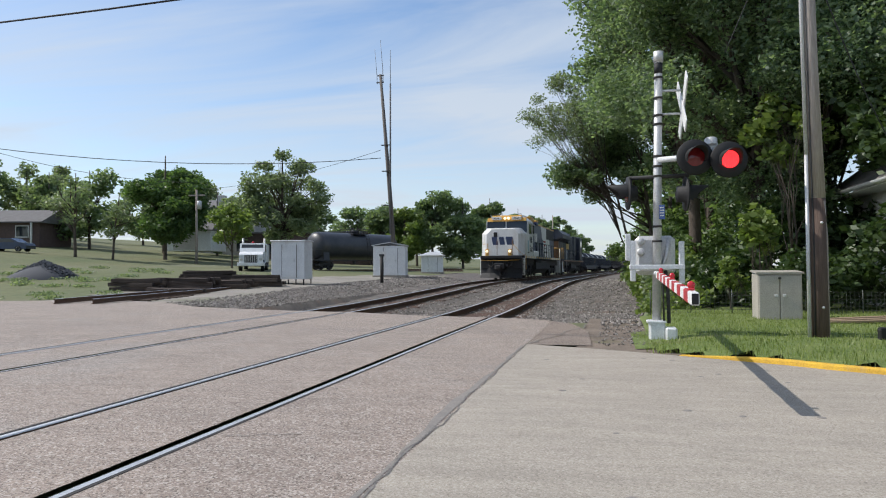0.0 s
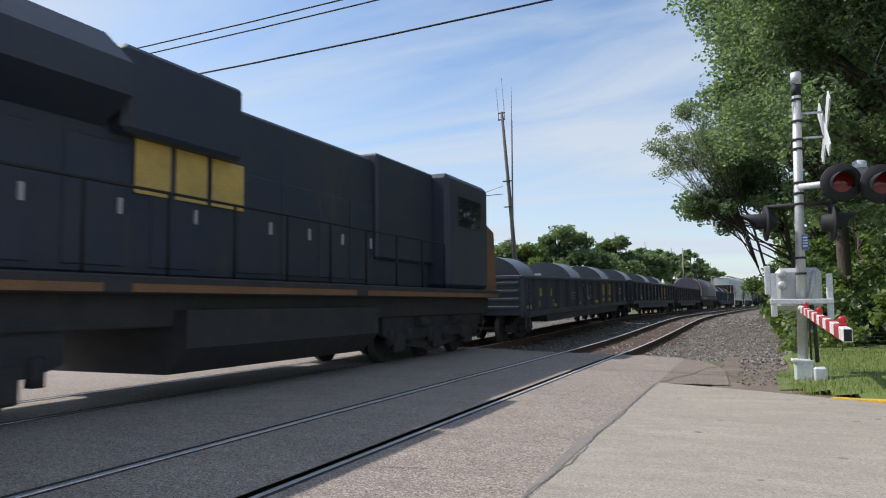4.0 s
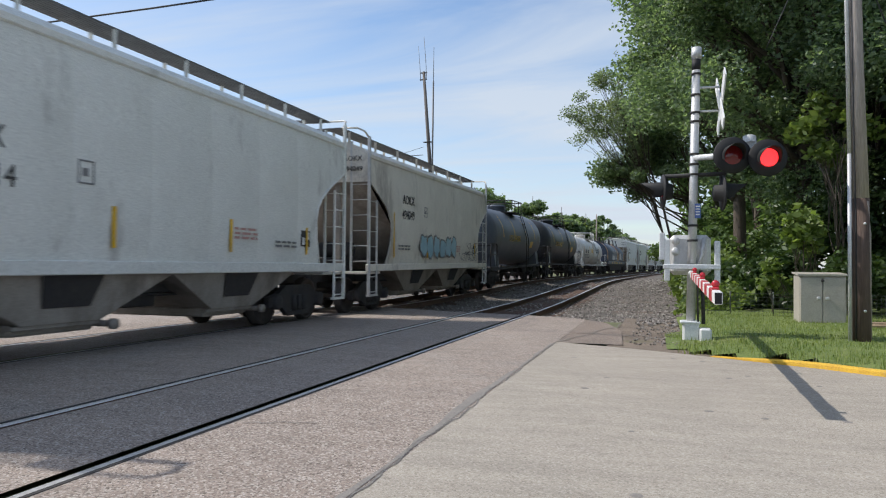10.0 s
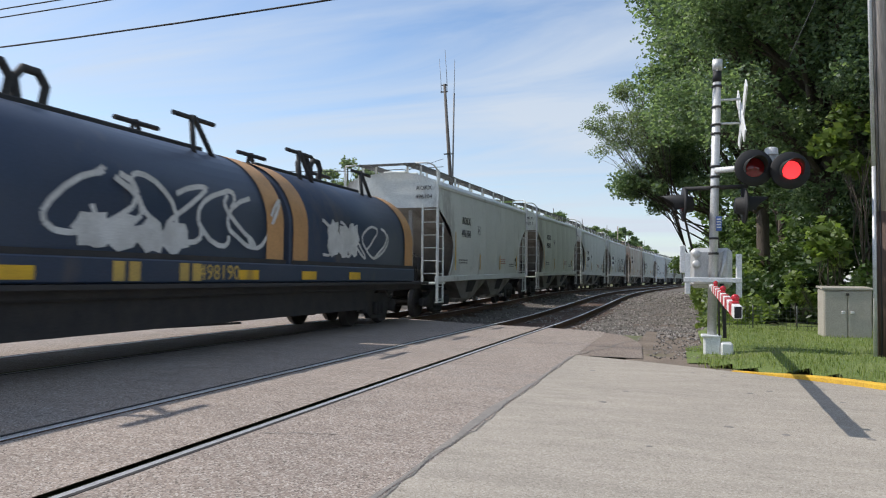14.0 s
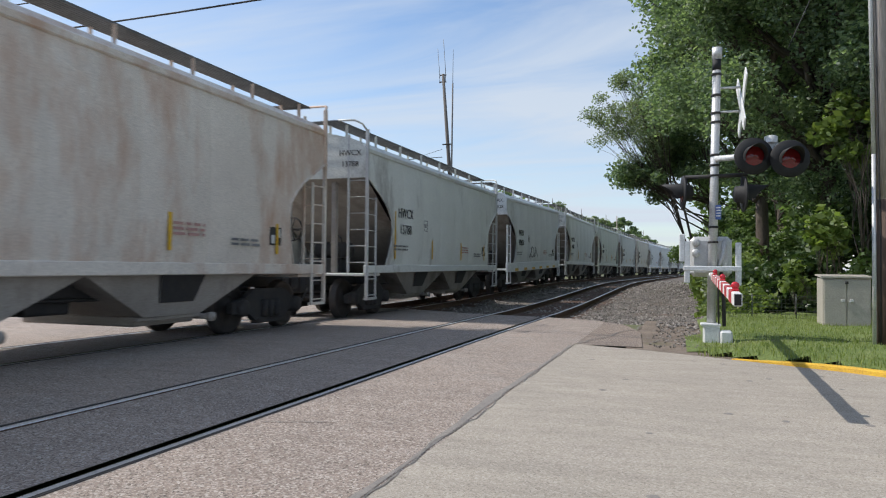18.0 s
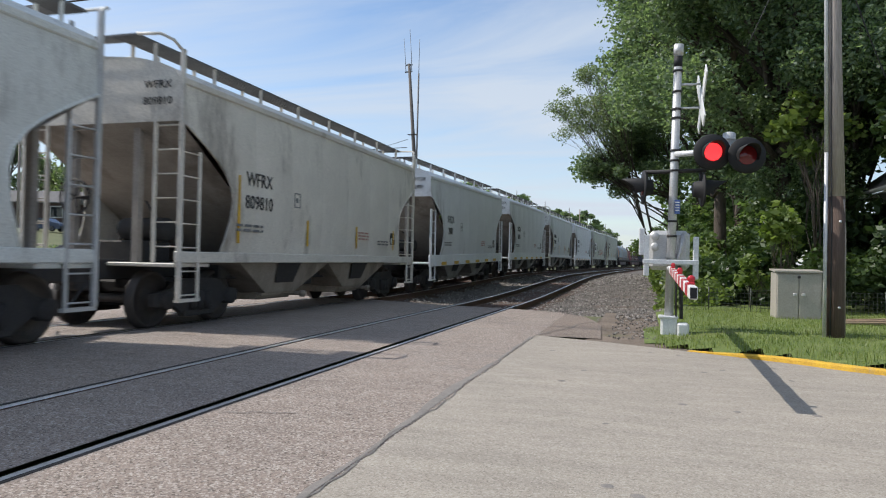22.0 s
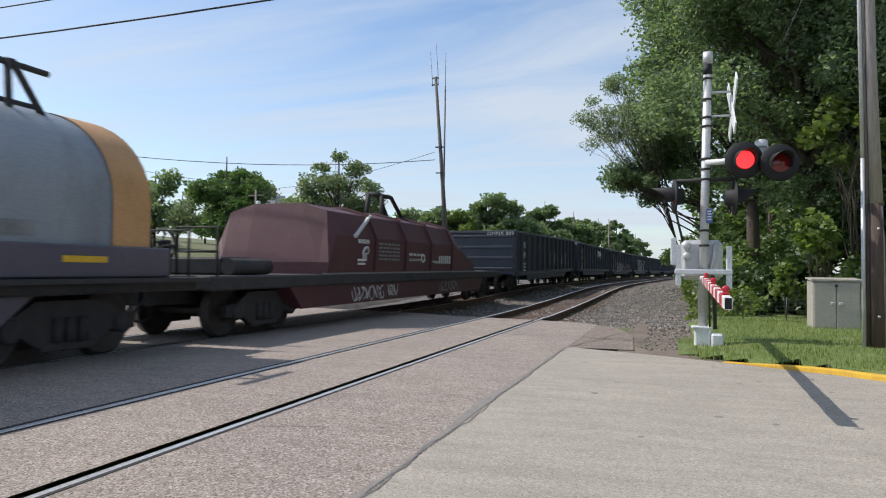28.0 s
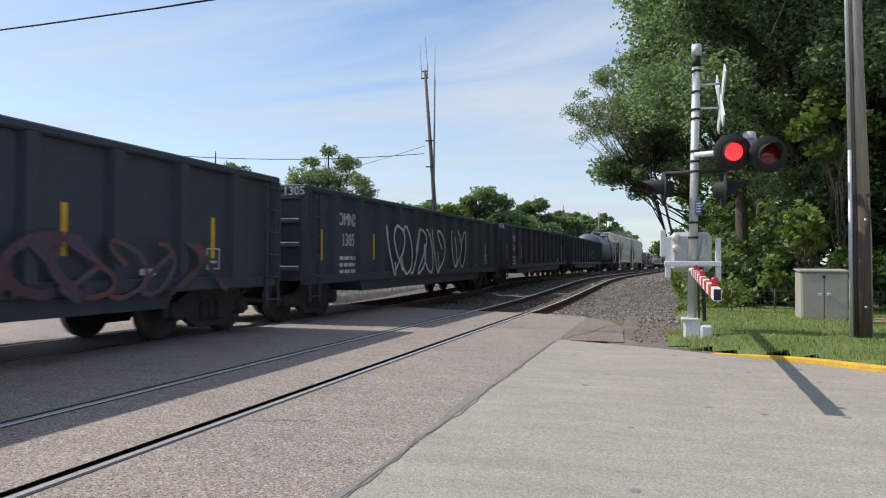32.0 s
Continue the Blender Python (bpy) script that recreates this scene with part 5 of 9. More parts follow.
def mk_roofwalk(L):
    mb = Mb()
    for x in (0.50, -0.96):
        n = int((L - 0.9) / 0.10)
        for k in range(8):
            mb.box(x + k * 0.062, E0 - 0.35, 4.545, x + k * 0.062 + 0.022, L - E0 + 0.35, 4.58)
        for k in range(n):
            y = E0 - 0.35 + (L - 2 * E0 + 0.68) * k / (n - 1)
            mb.box(x, y, 4.55, x + 0.456, y + 0.02, 4.575)
    for y in (E0 - 0.34, L - E0 + 0.02):
        for k in range(9):
            mb.box(-0.5, y + k * 0.036, 4.548, 0.5, y + k * 0.036 + 0.014, 4.576)
    return mb


def mk_hatch():
    return Mb().box(-0.36, -0.95, 4.34, 0.36, 0.95, 4.44, 0.03).box(-0.4, -0.05, 4.36, 0.4, 0.05, 4.50, 0.01)


def mk_corner_ladder(tall):
    """The ladder on a body's corner: one rail up to the roofwalk, rungs on the end and on the side."""
    mb = Mb().box(-0.035, -0.035, 0.50, 0.035, 0.035, 4.40 if tall else 2.86, 0.008)
    mb.box(-0.022, 0.46, 0.50, 0.022, 0.51, 2.86, 0.006)
    for k in range(7):
        z = 0.56 + 0.375 * k
        mb.cyl((0.0, 0.0, z), (0.0, 0.485, z), 0.013, 5)
    if tall:
        mb.box(-0.50, -0.03, 1.05, -0.45, 0.03, 4.30, 0.006)
        for k in range(8):
            mb.cyl((-0.475, 0, 1.32 + 0.38 * k), (0, 0, 1.32 + 0.38 * k), 0.013, 5)
    mb.box(-0.06, -0.02, 0.45, 0.03, 0.52, 0.50)
    return mb


M_GRATE = mat("dull_grating", (0.20, 0.20, 0.20), (0.14, 0.14, 0.14), 0.6, 0.3, 5, 50, 0.1)
# Chutes: dirt stains over a base darkened for the shade below the sill.
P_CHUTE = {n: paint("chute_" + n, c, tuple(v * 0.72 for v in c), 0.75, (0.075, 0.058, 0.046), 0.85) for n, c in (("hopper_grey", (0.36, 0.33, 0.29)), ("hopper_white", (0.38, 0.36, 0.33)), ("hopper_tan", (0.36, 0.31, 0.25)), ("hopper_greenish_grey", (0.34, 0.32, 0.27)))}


def hopper(s, L, body, sill, label, seed=0, ends=None, deep=False):
    """A two-bay covered hopper; deep: the kind with a deep painted side sill and short ladders."""
    car = empty("hopper_car", label, "hopper car", (T2, s, 0), "freight train")
    key = round(L, 1)
    for sd in (-1, 1):
        side = part("side_sheet", cached(("side_sheet", key, sd), lambda: mk_hopper_side(L, sd)), body, car)
        part("eave", cached(("eave", key), lambda: Mb().box(-0.035, E0, 3.87, 0.035, L - E0, 3.99, 0.02)), body, side, at=(sd * 1.50, 0, 0))
        for end in (0, 1):
            part("end_lip", cached(("end_lip", key, sd, end), lambda: mk_cut_edge(L, sd, end)), body, side)
    part("roof", cached(("hopper_roof", key), lambda: mk_hopper_roof(L)), body, car)
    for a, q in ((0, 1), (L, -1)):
        slope = part("slope_sheet", cached(("slope_sheet", key, q), lambda: mk_slope(a, q)), ends or P_SHADE, car, "sloped end sheet in grime and painted shade")
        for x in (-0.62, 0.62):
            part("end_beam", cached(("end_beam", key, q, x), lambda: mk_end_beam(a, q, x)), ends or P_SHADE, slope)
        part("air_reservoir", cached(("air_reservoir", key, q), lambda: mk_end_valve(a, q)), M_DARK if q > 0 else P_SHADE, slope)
    # Dark boxes and a rod stand in for the shade between the chutes.
    part("brake_rigging", cached(("brake_rigging", key), lambda: Mb().box(-0.9, 3.0, 0.75, 0.9, L - 3.0, 1.2, 0.03).box(-0.8, L / 2 - 0.35, 0.55, 0.8, L / 2 + 0.35, 0.8, 0.03).cyl((0.9, 3.2, 0.78), (0.9, L - 3.2, 0.70), 0.025, 5)), M_DARK, car)
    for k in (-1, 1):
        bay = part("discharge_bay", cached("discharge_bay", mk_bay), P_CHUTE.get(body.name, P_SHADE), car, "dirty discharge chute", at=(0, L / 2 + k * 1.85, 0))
        part("outlet_gate", cached("outlet_gate", mk_bay_patch), M_DARK, bay)
    zs = (0.92, 1.30) if deep else (1.07, 1.25)
    for sd in (-1, 1):
        part("side_sill", cached(("side_sill", key, deep), lambda: Mb().box(-0.035, E0 - 0.02, zs[0], 0.035, L - E0 + 0.02, zs[1], 0.012)), sill, car, at=(sd * 1.505, 0, 0))
    part("centre_sill", cached(("centre_sill", key), lambda: Mb().box(-0.22, 0.5, 0.78, 0.22, L - 0.5, 1.1, 0.02)), M_DARK, car)
    for y in (E0 - 0.02, L - E0 - 0.92):
        part("end_platform", cached("end_platform", lambda: Mb().box(-1.47, 0, 1.0, 1.47, 0.94, 1.06, 0.012)), sill, car, at=(0, y, 0))
    for x, q in ((-1.53, 1), (1.53, 1)):
        for y, turn in ((E0 + 0.03, 0), (L - E0 - 0.03, 180)):
            flip = Matrix.Diagonal((1 if (x > 0) == (turn == 0) else -1, 1, 1, 1))
            part("corner_ladder", cached(("corner_ladder", not deep), lambda: mk_corner_ladder(not deep)), sill if seed % 2 or deep else M_GALV, car, at=pose(x, y, 0, 0, 0, turn) @ flip)
    part("brake_wheel", cached("brake_wheel", mk_brake_wheel), M_DARK, car, at=(-0.4, E0 - 0.06, 2.1))
    walkway = part("roofwalk", cached(("roofwalk", key), lambda: mk_roofwalk(L)), M_GRATE, car, "dull galvanised grating roofwalk")
    for k in range(8):
        for x in (0.52, 0.95, -0.52, -0.95):
            part("roofwalk_bracket", cached(("roofwalk_bracket", abs(x) < 0.7), lambda: Mb().box(-0.03, -0.012, 4.21 if abs(x) > 0.7 else 4.3, 0.03, 0.012, 4.55)), sill, walkway, at=(x, E0 + 0.1 + (L - 2 * E0 - 0.2) * k / 7, 0))
    for a, q in () if deep else ((E0 - 0.33, 0), (L - E0 + 0.33, 180)):
        for x in (-1, 1):
            part("roof_grab", cached(("roof_grab", x), lambda: Mb().tube([(x * 0.95, 0, 4.57), (x * 1.35, 0.04, 4.56), (x * 1.47, 0.2, 4.50), (x * 1.51, 0.36, 4.38)], 0.024, 6)), sill, car, at=pose(0, a, 0, 0, 0, q))
    for k in range(5):
        part("roof_hatch", cached("roof_hatch", mk_hatch), body, car, at=(0, E0 + 1.25 + (L - 2 * E0 - 2.5) * k / 4, 0))
    couplers(car, L)
    truck(car, E0 + 1.25)
    truck(car, L - E0 - 1.25)
    return car


def hopper_text(car, L, mark, num, ink=P_INK, y=3.62, z=2.58, size=0.36, plate=None, marks=True, step=0.42):
    """Reporting marks, data lines and reflector strips on the near side and end."""
    if plate:
        decal(car, plate, 1.562, y - 0.72, z - 0.20, y + 0.72, z + 0.22, "stencil_patch")
        decal(car, plate, 1.562, y - 0.8, z - 0.68, y + 0.8, z - 0.27, "stencil_patch")
    lettering(mark, size, ink, car, 1.572, y, z, wide=0.9)
    lettering(num, size, ink, car, 1.572, y, z - step, wide=0.9)
    lettering(mark, 0.18, ink, car, 1.1, E0 - 0.012, 3.86, "end")
    lettering(num, 0.18, ink, car, 1.1, E0 - 0.012, 3.60, "end")
    if marks:
        data_marks(car, 1.565, y - 0.75, 1.72, P_DIM, 2, 0.9, 0.045)
        data_marks(car, 1.565, L * 0.60, 1.80, P_FADEDRED, 3, 0.7, 0.04)
        data_marks(car, 1.565, L * 0.70, 1.62, P_DIM, 2, 0.8, 0.04)
    decal(car, P_INK, 1.545, L - E0 - 2.05, 1.58, L - E0 - 1.68, 1.90, "car_label_panel")
    decal(car, P_CHALK, 1.552, L - E0 - 2.01, 1.61, L - E0 - 1.90, 1.76, "car_label_mark")
    decal(car, P_CHALK, 1.552, L - E0 - 1.83, 1.72, L - E0 - 1.72, 1.87, "car_label_mark")
    frame_mark = Mb().box(0, 0, 0, 0.006, 0.26, 0.022).box(0, 0, 0.278, 0.006, 0.26, 0.30).box(0, 0, 0, 0.006, 0.022, 0.30).box(0, 0.238, 0, 0.006, 0.26, 0.30).box(0, 0.07, 0.10, 0.006, 0.16, 0.20)
    part("car_label_outline", frame_mark, P_DIM, car, at=(1.565, y + 1.35, z - 0.38))


def sill_strips(car, L, mt=P_YELLOW, x=1.542, z=0.95):
    for k in range(6):
        y = 2.5 + (L - 5.0) * k / 5
        decal(car, mt, x, y - 0.30, z, y + 0.30, z + 0.11, "reflector_strip")


def side_strips(car, L, mt=P_YELLOW, tall=0.75):
    for k in range(4):
        y = 2.55 + (L - 5.3) * k / 3
        decal(car, mt, 1.562 if k in (1, 2) else 1.557, y - 0.035, 1.42, y + 0.04, 1.50 + tall * (1.5 if k == 0 else 0.62), "reflector_strip")


# ---- tank car ----
def mk_tank(L, r, zc):
    mb = Mb()
    prof = [(1.05, 0.0)]
    for k in range(1, 8):
        a = k / 7 * math.pi / 2
        prof.append((1.05 + 0.75 * (1 - math.cos(a)), r * math.sin(a)))
    prof += [(L * 0.3, r), (L * 0.5, r), (L * 0.7, r)]
    for k in range(7, -1, -1):
        a = k / 7 * math.pi / 2
        prof.append((L - 1.05 - 0.75 * (1 - math.cos(a)), r * math.sin(a)))
    return mb.lathe((0, 0, zc), "y", prof, 40)


def mk_tank_walk(L):
    mb = Mb()
    for a in (0.3, L - 1.5):
        mb.box(-1.45, a, 0.95, 1.45, a + 1.2, 1.03, 0.015)
    for s in (-1, 1):
        mb.box(s * 1.42 - 0.04, 0.3, 0.90, s * 1.42 + 0.04, L - 0.3, 1.0)
    return mb


def mk_tank_rail():
    """One corner railing of the end platform."""
    mb = Mb().tube([(0, 0, 1.0), (0, 0, 1.95), (0, 0.06, 2.02), (0, 1.0, 2.02), (0, 1.08, 1.95), (0, 1.08, 1.0)], 0.025, 6)
    return mb.tube([(0, 0, 1.55), (0, 1.08, 1.55)], 0.018, 6).tube([(0, 0.0, 1.95), (-0.9, 0.0, 1.95), (-0.95, 0, 1.9), (-0.95, 0, 1.0)], 0.022, 6)


def mk_tank_deck(zt):
    mb = Mb()
    mb.box(-1.1, -1.05, zt - 0.15, -0.45, 1.05, zt - 0.10).box(0.45, -1.05, zt - 0.15, 1.1, 1.05, zt - 0.10)
    for s in (-1, 1):
        for y in (-1.05, -0.4, 0.4, 1.05):
            mb.cyl((s * 1.1, y, zt - 0.15), (s * 1.1, y, zt + 0.46), 0.024, 6)
        mb.tube([(s * 1.1, -1.05, zt + 0.46), (s * 1.1, 1.05, zt + 0.46)], 0.024, 6)
        mb.tube([(s * 1.1, -1.05, zt + 0.2), (s * 1.1, 1.05, zt + 0.2)], 0.018, 6)
    for y in (-1.05, 1.3):
        mb.tube([(-1.1, y, zt + 0.46), (1.1, y, zt + 0.46)], 0.024, 6)
    return mb


def mk_dome(zt):
    mb = Mb().lathe((0, 0, zt - 0.2), "z", [(0, 0.45), (0.35, 0.45), (0.37, 0.5), (0.46, 0.5), (0.5, 0.40), (0.52, 0)], 18)
    mb.cyl((0.25, 0.75, zt - 0.1), (0.25, 0.75, zt + 0.3), 0.09, 10).cyl((-0.2, -0.75, zt - 0.1), (-0.2, -0.75, zt + 0.25), 0.11, 10)
    return mb


def mk_saddle(r, zc):
    prof = [(-1.3, 0.85), (1.3, 0.85)] + [(r * 0.93 * math.cos(a), zc - r * 0.93 * math.sin(a) * 1.0) for a in [radians(25 + 13 * k) for k in range(11)]]
    return Mb().prism(prof, "y", -0.35, 0.35)


def tank_car(s, L, body, label, trim=M_DARK, r=1.38, zc=2.38, x=T2, group="freight train", dome=None, name="tank_car"):
    car = empty(name, label, "tank car", (x, s, 0), group)
    part("tank", cached(("tank", L, r), lambda: mk_tank(L, r, zc)), body, car)
    part("walkway", cached(("walkway", L), lambda: mk_tank_walk(L)), trim, car)
    for x, y, turn, flip in ((1.42, 0.35, 0, 1), (-1.42, 0.35, 0, -1), (1.42, L - 0.35, 180, -1), (-1.42, L - 0.35, 180, 1)):
        part("end_railing", cached("tank_railing", mk_tank_rail), trim, car, at=pose(x, y, 0, 0, 0, turn) @ Matrix.Diagonal((flip, 1, 1, 1)))
    part("top_platform", cached(("top_platform", zc + r), lambda: mk_tank_deck(zc + r)), trim, car, at=(0, L / 2, 0))
    part("dome", cached(("dome", zc + r), lambda: mk_dome(zc + r)), dome or body, car, at=(0, L / 2, 0))
    for y in (2.1, L - 2.1):
        part("saddle", cached(("saddle", r), lambda: mk_saddle(r, zc)), body, car, at=(0, y, 0))
    for a in (0.5, L - 3.4):
        part("stub_sill", cached("stub_sill", lambda: Mb().box(-0.22, 0, 0.75, 0.22, 2.9, 1.05, 0.02)), M_DARK, car, at=(0, a, 0))
    part("bottom_valve", cached("bottom_valve", lambda: Mb().lathe((0, 0, 0.55), "z", [(0, 0.12), (0.2, 0.16), (0.45, 0.2)], 12).box(-0.1, -0.5, 0.5, 0.1, 0.5, 0.62)), M_DARK, car, at=(0, L / 2, 0))
    for k in range(5):
        y = L * 0.5 - 2.6 + 1.3 * k
        part("hanger", cached("hanger", lambda: Mb().tube([(1.40, 0, 0.95), (1.40, 0, 0.62), (1.40, 0.28, 0.62), (1.40, 0.28, 0.95)], 0.025, 6)), M_DARK, car, at=(0, y, 0))
    lad = Mb()
    for yy in (-0.22, 0.22):
        lad.tube([(1.46, yy, 0.5), (1.48, yy, zc), (r * 0.93, yy, zc + 0.7), (1.1, yy, zc + r - 0.12)], 0.02, 6)
    for k in range(9):
        z = 0.6 + (zc + r - 0.9) / 8 * k
        xx = 1.47 if z < zc + 0.2 else 1.50 - 0.5 * (z - zc - 0.2)
        lad.cyl((xx, -0.22, z), (xx, 0.22, z), 0.014, 6)
    part("ladder", lad, trim, car, at=(0, L / 2 + 0.9, 0))
    couplers(car, L)
    truck(car, 2.0)
    truck(car, L - 2.0)
    return car


def tank_mark(car, r, zc, z, y0, y1, h, material, name="panel_mark", tilt=0.0):
    """A patch lying on the round side."""
    mb = Mb()
    n = 4
    v = []
    for k in range(n + 1):
        a = math.asin(max(-1, min(1, (z - h / 2 + h * k / n - zc) / r)))
        v += [((r + 0.006) * math.cos(a), y0, zc + (r + 0.006) * math.sin(a)), ((r + 0.006) * math.cos(a), y1, zc + (r + 0.006) * math.sin(a))]
    mb.add(v, [(2 * k, 2 * k + 1, 2 * k + 3, 2 * k + 2) for k in range(n)])
    return part(name, mb, material, car)


def tank_text(car, body, size, ink, r, zc, y, z, bold=0.0, wide=1.0):
    a = math.asin((z - zc) / r)
    ob = lettering(body, size, ink, car, (r + 0.02) * math.cos(a), y, zc + (r + 0.02) * math.sin(a), bold=bold, wide=wide)
    ob.matrix_basis = Matrix.Translation(ob.matrix_basis.translation) @ Matrix.Rotation(-a, 4, "Y") @ Matrix.Rotation(radians(90), 4, "Z") @ Matrix.Rotation(radians(90), 4, "X") @ Matrix.Diagonal((wide, 1, 1, 1))
    return ob


# ---- gondola ----
def gondola(s, L, zt, body, label, ribs=13, zb=0.88, deep=False, rib_paint=None):
    car = empty("gondola_car", label, "gondola", (T2, s, 0), "freight train")
    y0, y1 = 0.55, L - 0.55
    for sd in (-1, 1):
        w = part("side_wall", cached(("side_wall", L, zt, zb), lambda: Mb().box(-0.03, y0, zb, 0.03, y1, zt, 0.01)), body, car, at=(sd * 1.41, 0, 0))
        part("top_chord", cached(("top_chord", L, zt), lambda: Mb().box(-0.08, y0 - 0.03, zt - 0.12, 0.08, y1 + 0.03, zt + 0.0, 0.025)), body, w, at=(sd * 0.05, 0, 0))
        part("bottom_sill", cached(("bottom_sill", L, zb), lambda: Mb().box(-0.07, y0, zb - 0.08, 0.07, y1, zb + 0.12, 0.02)), body, w, at=(sd * 0.05, 0, 0))
        for k in range(ribs):
            y = y0 + 0.08 + (y1 - y0 - 0.16) * k / (ribs - 1)
            part("rib", cached(("rib", zt, zb), lambda: Mb().prism([(-0.12, -0.0), (-0.085, 0.125), (0.085, 0.125), (0.12, 0.0)], "z", zb + 0.1, zt - 0.11)), rib_paint or body, w, at=pose(sd * 0.028, y, 0, 0, 0, -90 if sd > 0 else 90))
    for y, d in ((y0, -1), (y1, 1)):
        e = Mb().box(-1.45, y - 0.03, zb, 1.45, y + 0.03, zt - 0.1, 0.01)
        wall = part("end_wall", e, body, car)
        part("end_chord", Mb().box(-1.46, y - 0.08, zt - 0.12, 1.46, y + 0.08, zt, 0.02), body, wall)
        for q in range(4):
            z = zb + 0.25 + (zt - zb - 0.5) * q / 3
            part("end_rib", Mb().box(-1.42, min(y, y + d * 0.09), z - 0.05, 1.42, max(y, y + d * 0.09), z + 0.05, 0.015), body, wall)
    part("floor", Mb().box(-1.44, y0, zb, 1.44, y1, zb + 0.08), M_DARK, car)
    part("centre_sill", cached(("centre_sill_g", L), lambda: Mb().box(-0.25, 0.4, 0.66, 0.25, L - 0.4, 1.0, 0.02).box(-1.3, 2.0, 0.82, 1.3, 2.3, 0.98).box(-1.3, L - 2.3, 0.82, 1.3, L - 2.0, 0.98)), M_DARK, car)
    if deep:
        part("drop_side", cached(("drop_side", L), lambda: Mb().prism([(3.3, zb), (3.5, 0.56), (L - 3.5, 0.56), (L - 3.3, zb)], "x", -1.43, 1.43)), body, car)
    ladder(car, 1.56, 0.62, 0.45, zt - 0.6, body, 0.4, 6)
    ladder(car, 1.56, L - 1.05, 0.45, zt - 0.6, body, 0.4, 6)
    part("brake_gear", cached("brake_gear", lambda: Mb().cyl((1.2, 0, 0.72), (1.2, 0.7, 0.72), 0.16, 12).box(0.9, -0.8, 0.55, 1.0, 1.4, 0.6).cyl((1.3, -1.2, 0.62), (1.3, 1.6, 0.55), 0.02, 6)), M_DARK, car, at=(0, L * 0.42, 0))
    couplers(car, L)
    truck(car, 1.85)
    truck(car, L - 1.85)
    return car


def widen(car, f):
    """Broaden a car's body, but not what runs on the rails."""
    for ob in car.children:
        if ob.name.split(".")[0] not in ("truck", "coupler", "bogie"):
            ob.matrix_basis = Matrix.Diagonal((f, 1, 1, 1)) @ ob.matrix_basis


def mk_cover(n=18, w=1.16, h=0.94, ln=1.65):
    prof = [(w * math.cos(math.pi * k / n), h * math.sin(math.pi * k / n)) for k in range(n + 1)]
    mb = Mb()
    v = [(x, y, z) for y in (-ln / 2, ln / 2) for x, z in prof]
    m = n + 1
    mb.add(v, [(i, i + 1, m + i + 1, m + i) for i in range(n)], True)
    mb.add(v, [tuple(range(m)), tuple(range(m, 2 * m))])
    return mb


def mk_cover_rim(n=18, w=1.16, h=0.94):
    prof = [(w * math.cos(math.pi * k / n), h * math.sin(math.pi * k / n)) for k in range(n + 1)]
    mb, m = Mb(), n + 1
    ring = [(1.03 * x, y, 1.03 * z) for y in (0.0, 0.05) for x, z in prof]
    return mb.add(ring, [(i, i + 1, m + i + 1, m + i) for i in range(n)], True)


def cover(car, y, z0, ln=1.65):
    c = part("load_cover", cached(("load_cover", ln), lambda: mk_cover(ln=ln)), P_COVER, car, "round dark metal cover over coiled steel", at=(0, y, z0))
    for e in (-ln / 2, ln / 2 - 0.05):
        part("cover_rim", cached("cover_rim", mk_cover_rim), P_COVER, c, at=(0, e, 0))
    part("chalk_marks", Mb().box(-0.95, -ln / 2 - 0.012, 0.36, -0.45, -ln / 2 - 0.004, 0.44).box(-0.4, -ln / 2 - 0.012, 0.40, -0.1, -ln / 2 - 0.004, 0.48), P_CHALK, c, "chalked marks")
    return c


# ---- coil cars ----
def mk_hood(ln, w=1.44, z0=1.40, zt=3.43):
    n = 22
    prof = [(w, z0)] + [(w * math.cos(math.pi * k / n), 2.10 + (zt - 2.10) * math.sin(math.pi * k / n)) for k in range(n + 1)] + [(-w, z0)]
    mb = Mb()
    m = len(prof)
    ys = (0.0, 0.05, ln - 0.05, ln)
    sc = (0.96, 1.0, 1.0, 0.96)
    v = [(x * q, y, z0 + (z - z0) * q) for y, q in zip(ys, sc) for x, z in prof]
    mb.add(v, [(j * m + i, j * m + i + 1, (j + 1) * m + i + 1, (j + 1) * m + i) for j in range(3) for i in range(m - 1)], True)
    mb.add(v, [tuple(range(m)), tuple(range(3 * m, 4 * m))])
    return mb


def mk_band(ln, w=1.455, z0=1.40, zt=3.445):
    n = 22
    prof = [(w, z0)] + [(w * math.cos(math.pi * k / n), 2.10 + (zt - 2.10) * math.sin(math.pi * k / n)) for k in range(n + 1)] + [(-w, z0)]
    m = len(prof)
    v = [(x, y, z) for y in (0, ln) for x, z in prof]
    return Mb().add(v, [(i, i + 1, m + i + 1, m + i) for i in range(m - 1)], True)


def mk_stand():
    """An A-shaped stacking bracket, bent from one bar, on a hood's ridge."""
    return Mb().tube([(0, -0.05, 3.15), (-0.12, 0.0, 3.88), (-0.12, 0.06, 3.88), (0, 0.5, 3.15)], 0.045, 6).tube([(-0.12, -0.45, 3.84), (-0.12, 0.6, 3.84)], 0.045, 6)


def mk_loop():
    return Mb().tube([(0, -0.27, 3.42), (0, -0.20, 3.55), (0, -0.25, 3.80), (0, -0.12, 3.97), (0, 0.12, 3.97), (0, 0.25, 3.80), (0, 0.20, 3.55), (0, 0.27, 3.42)], 0.065, 8)


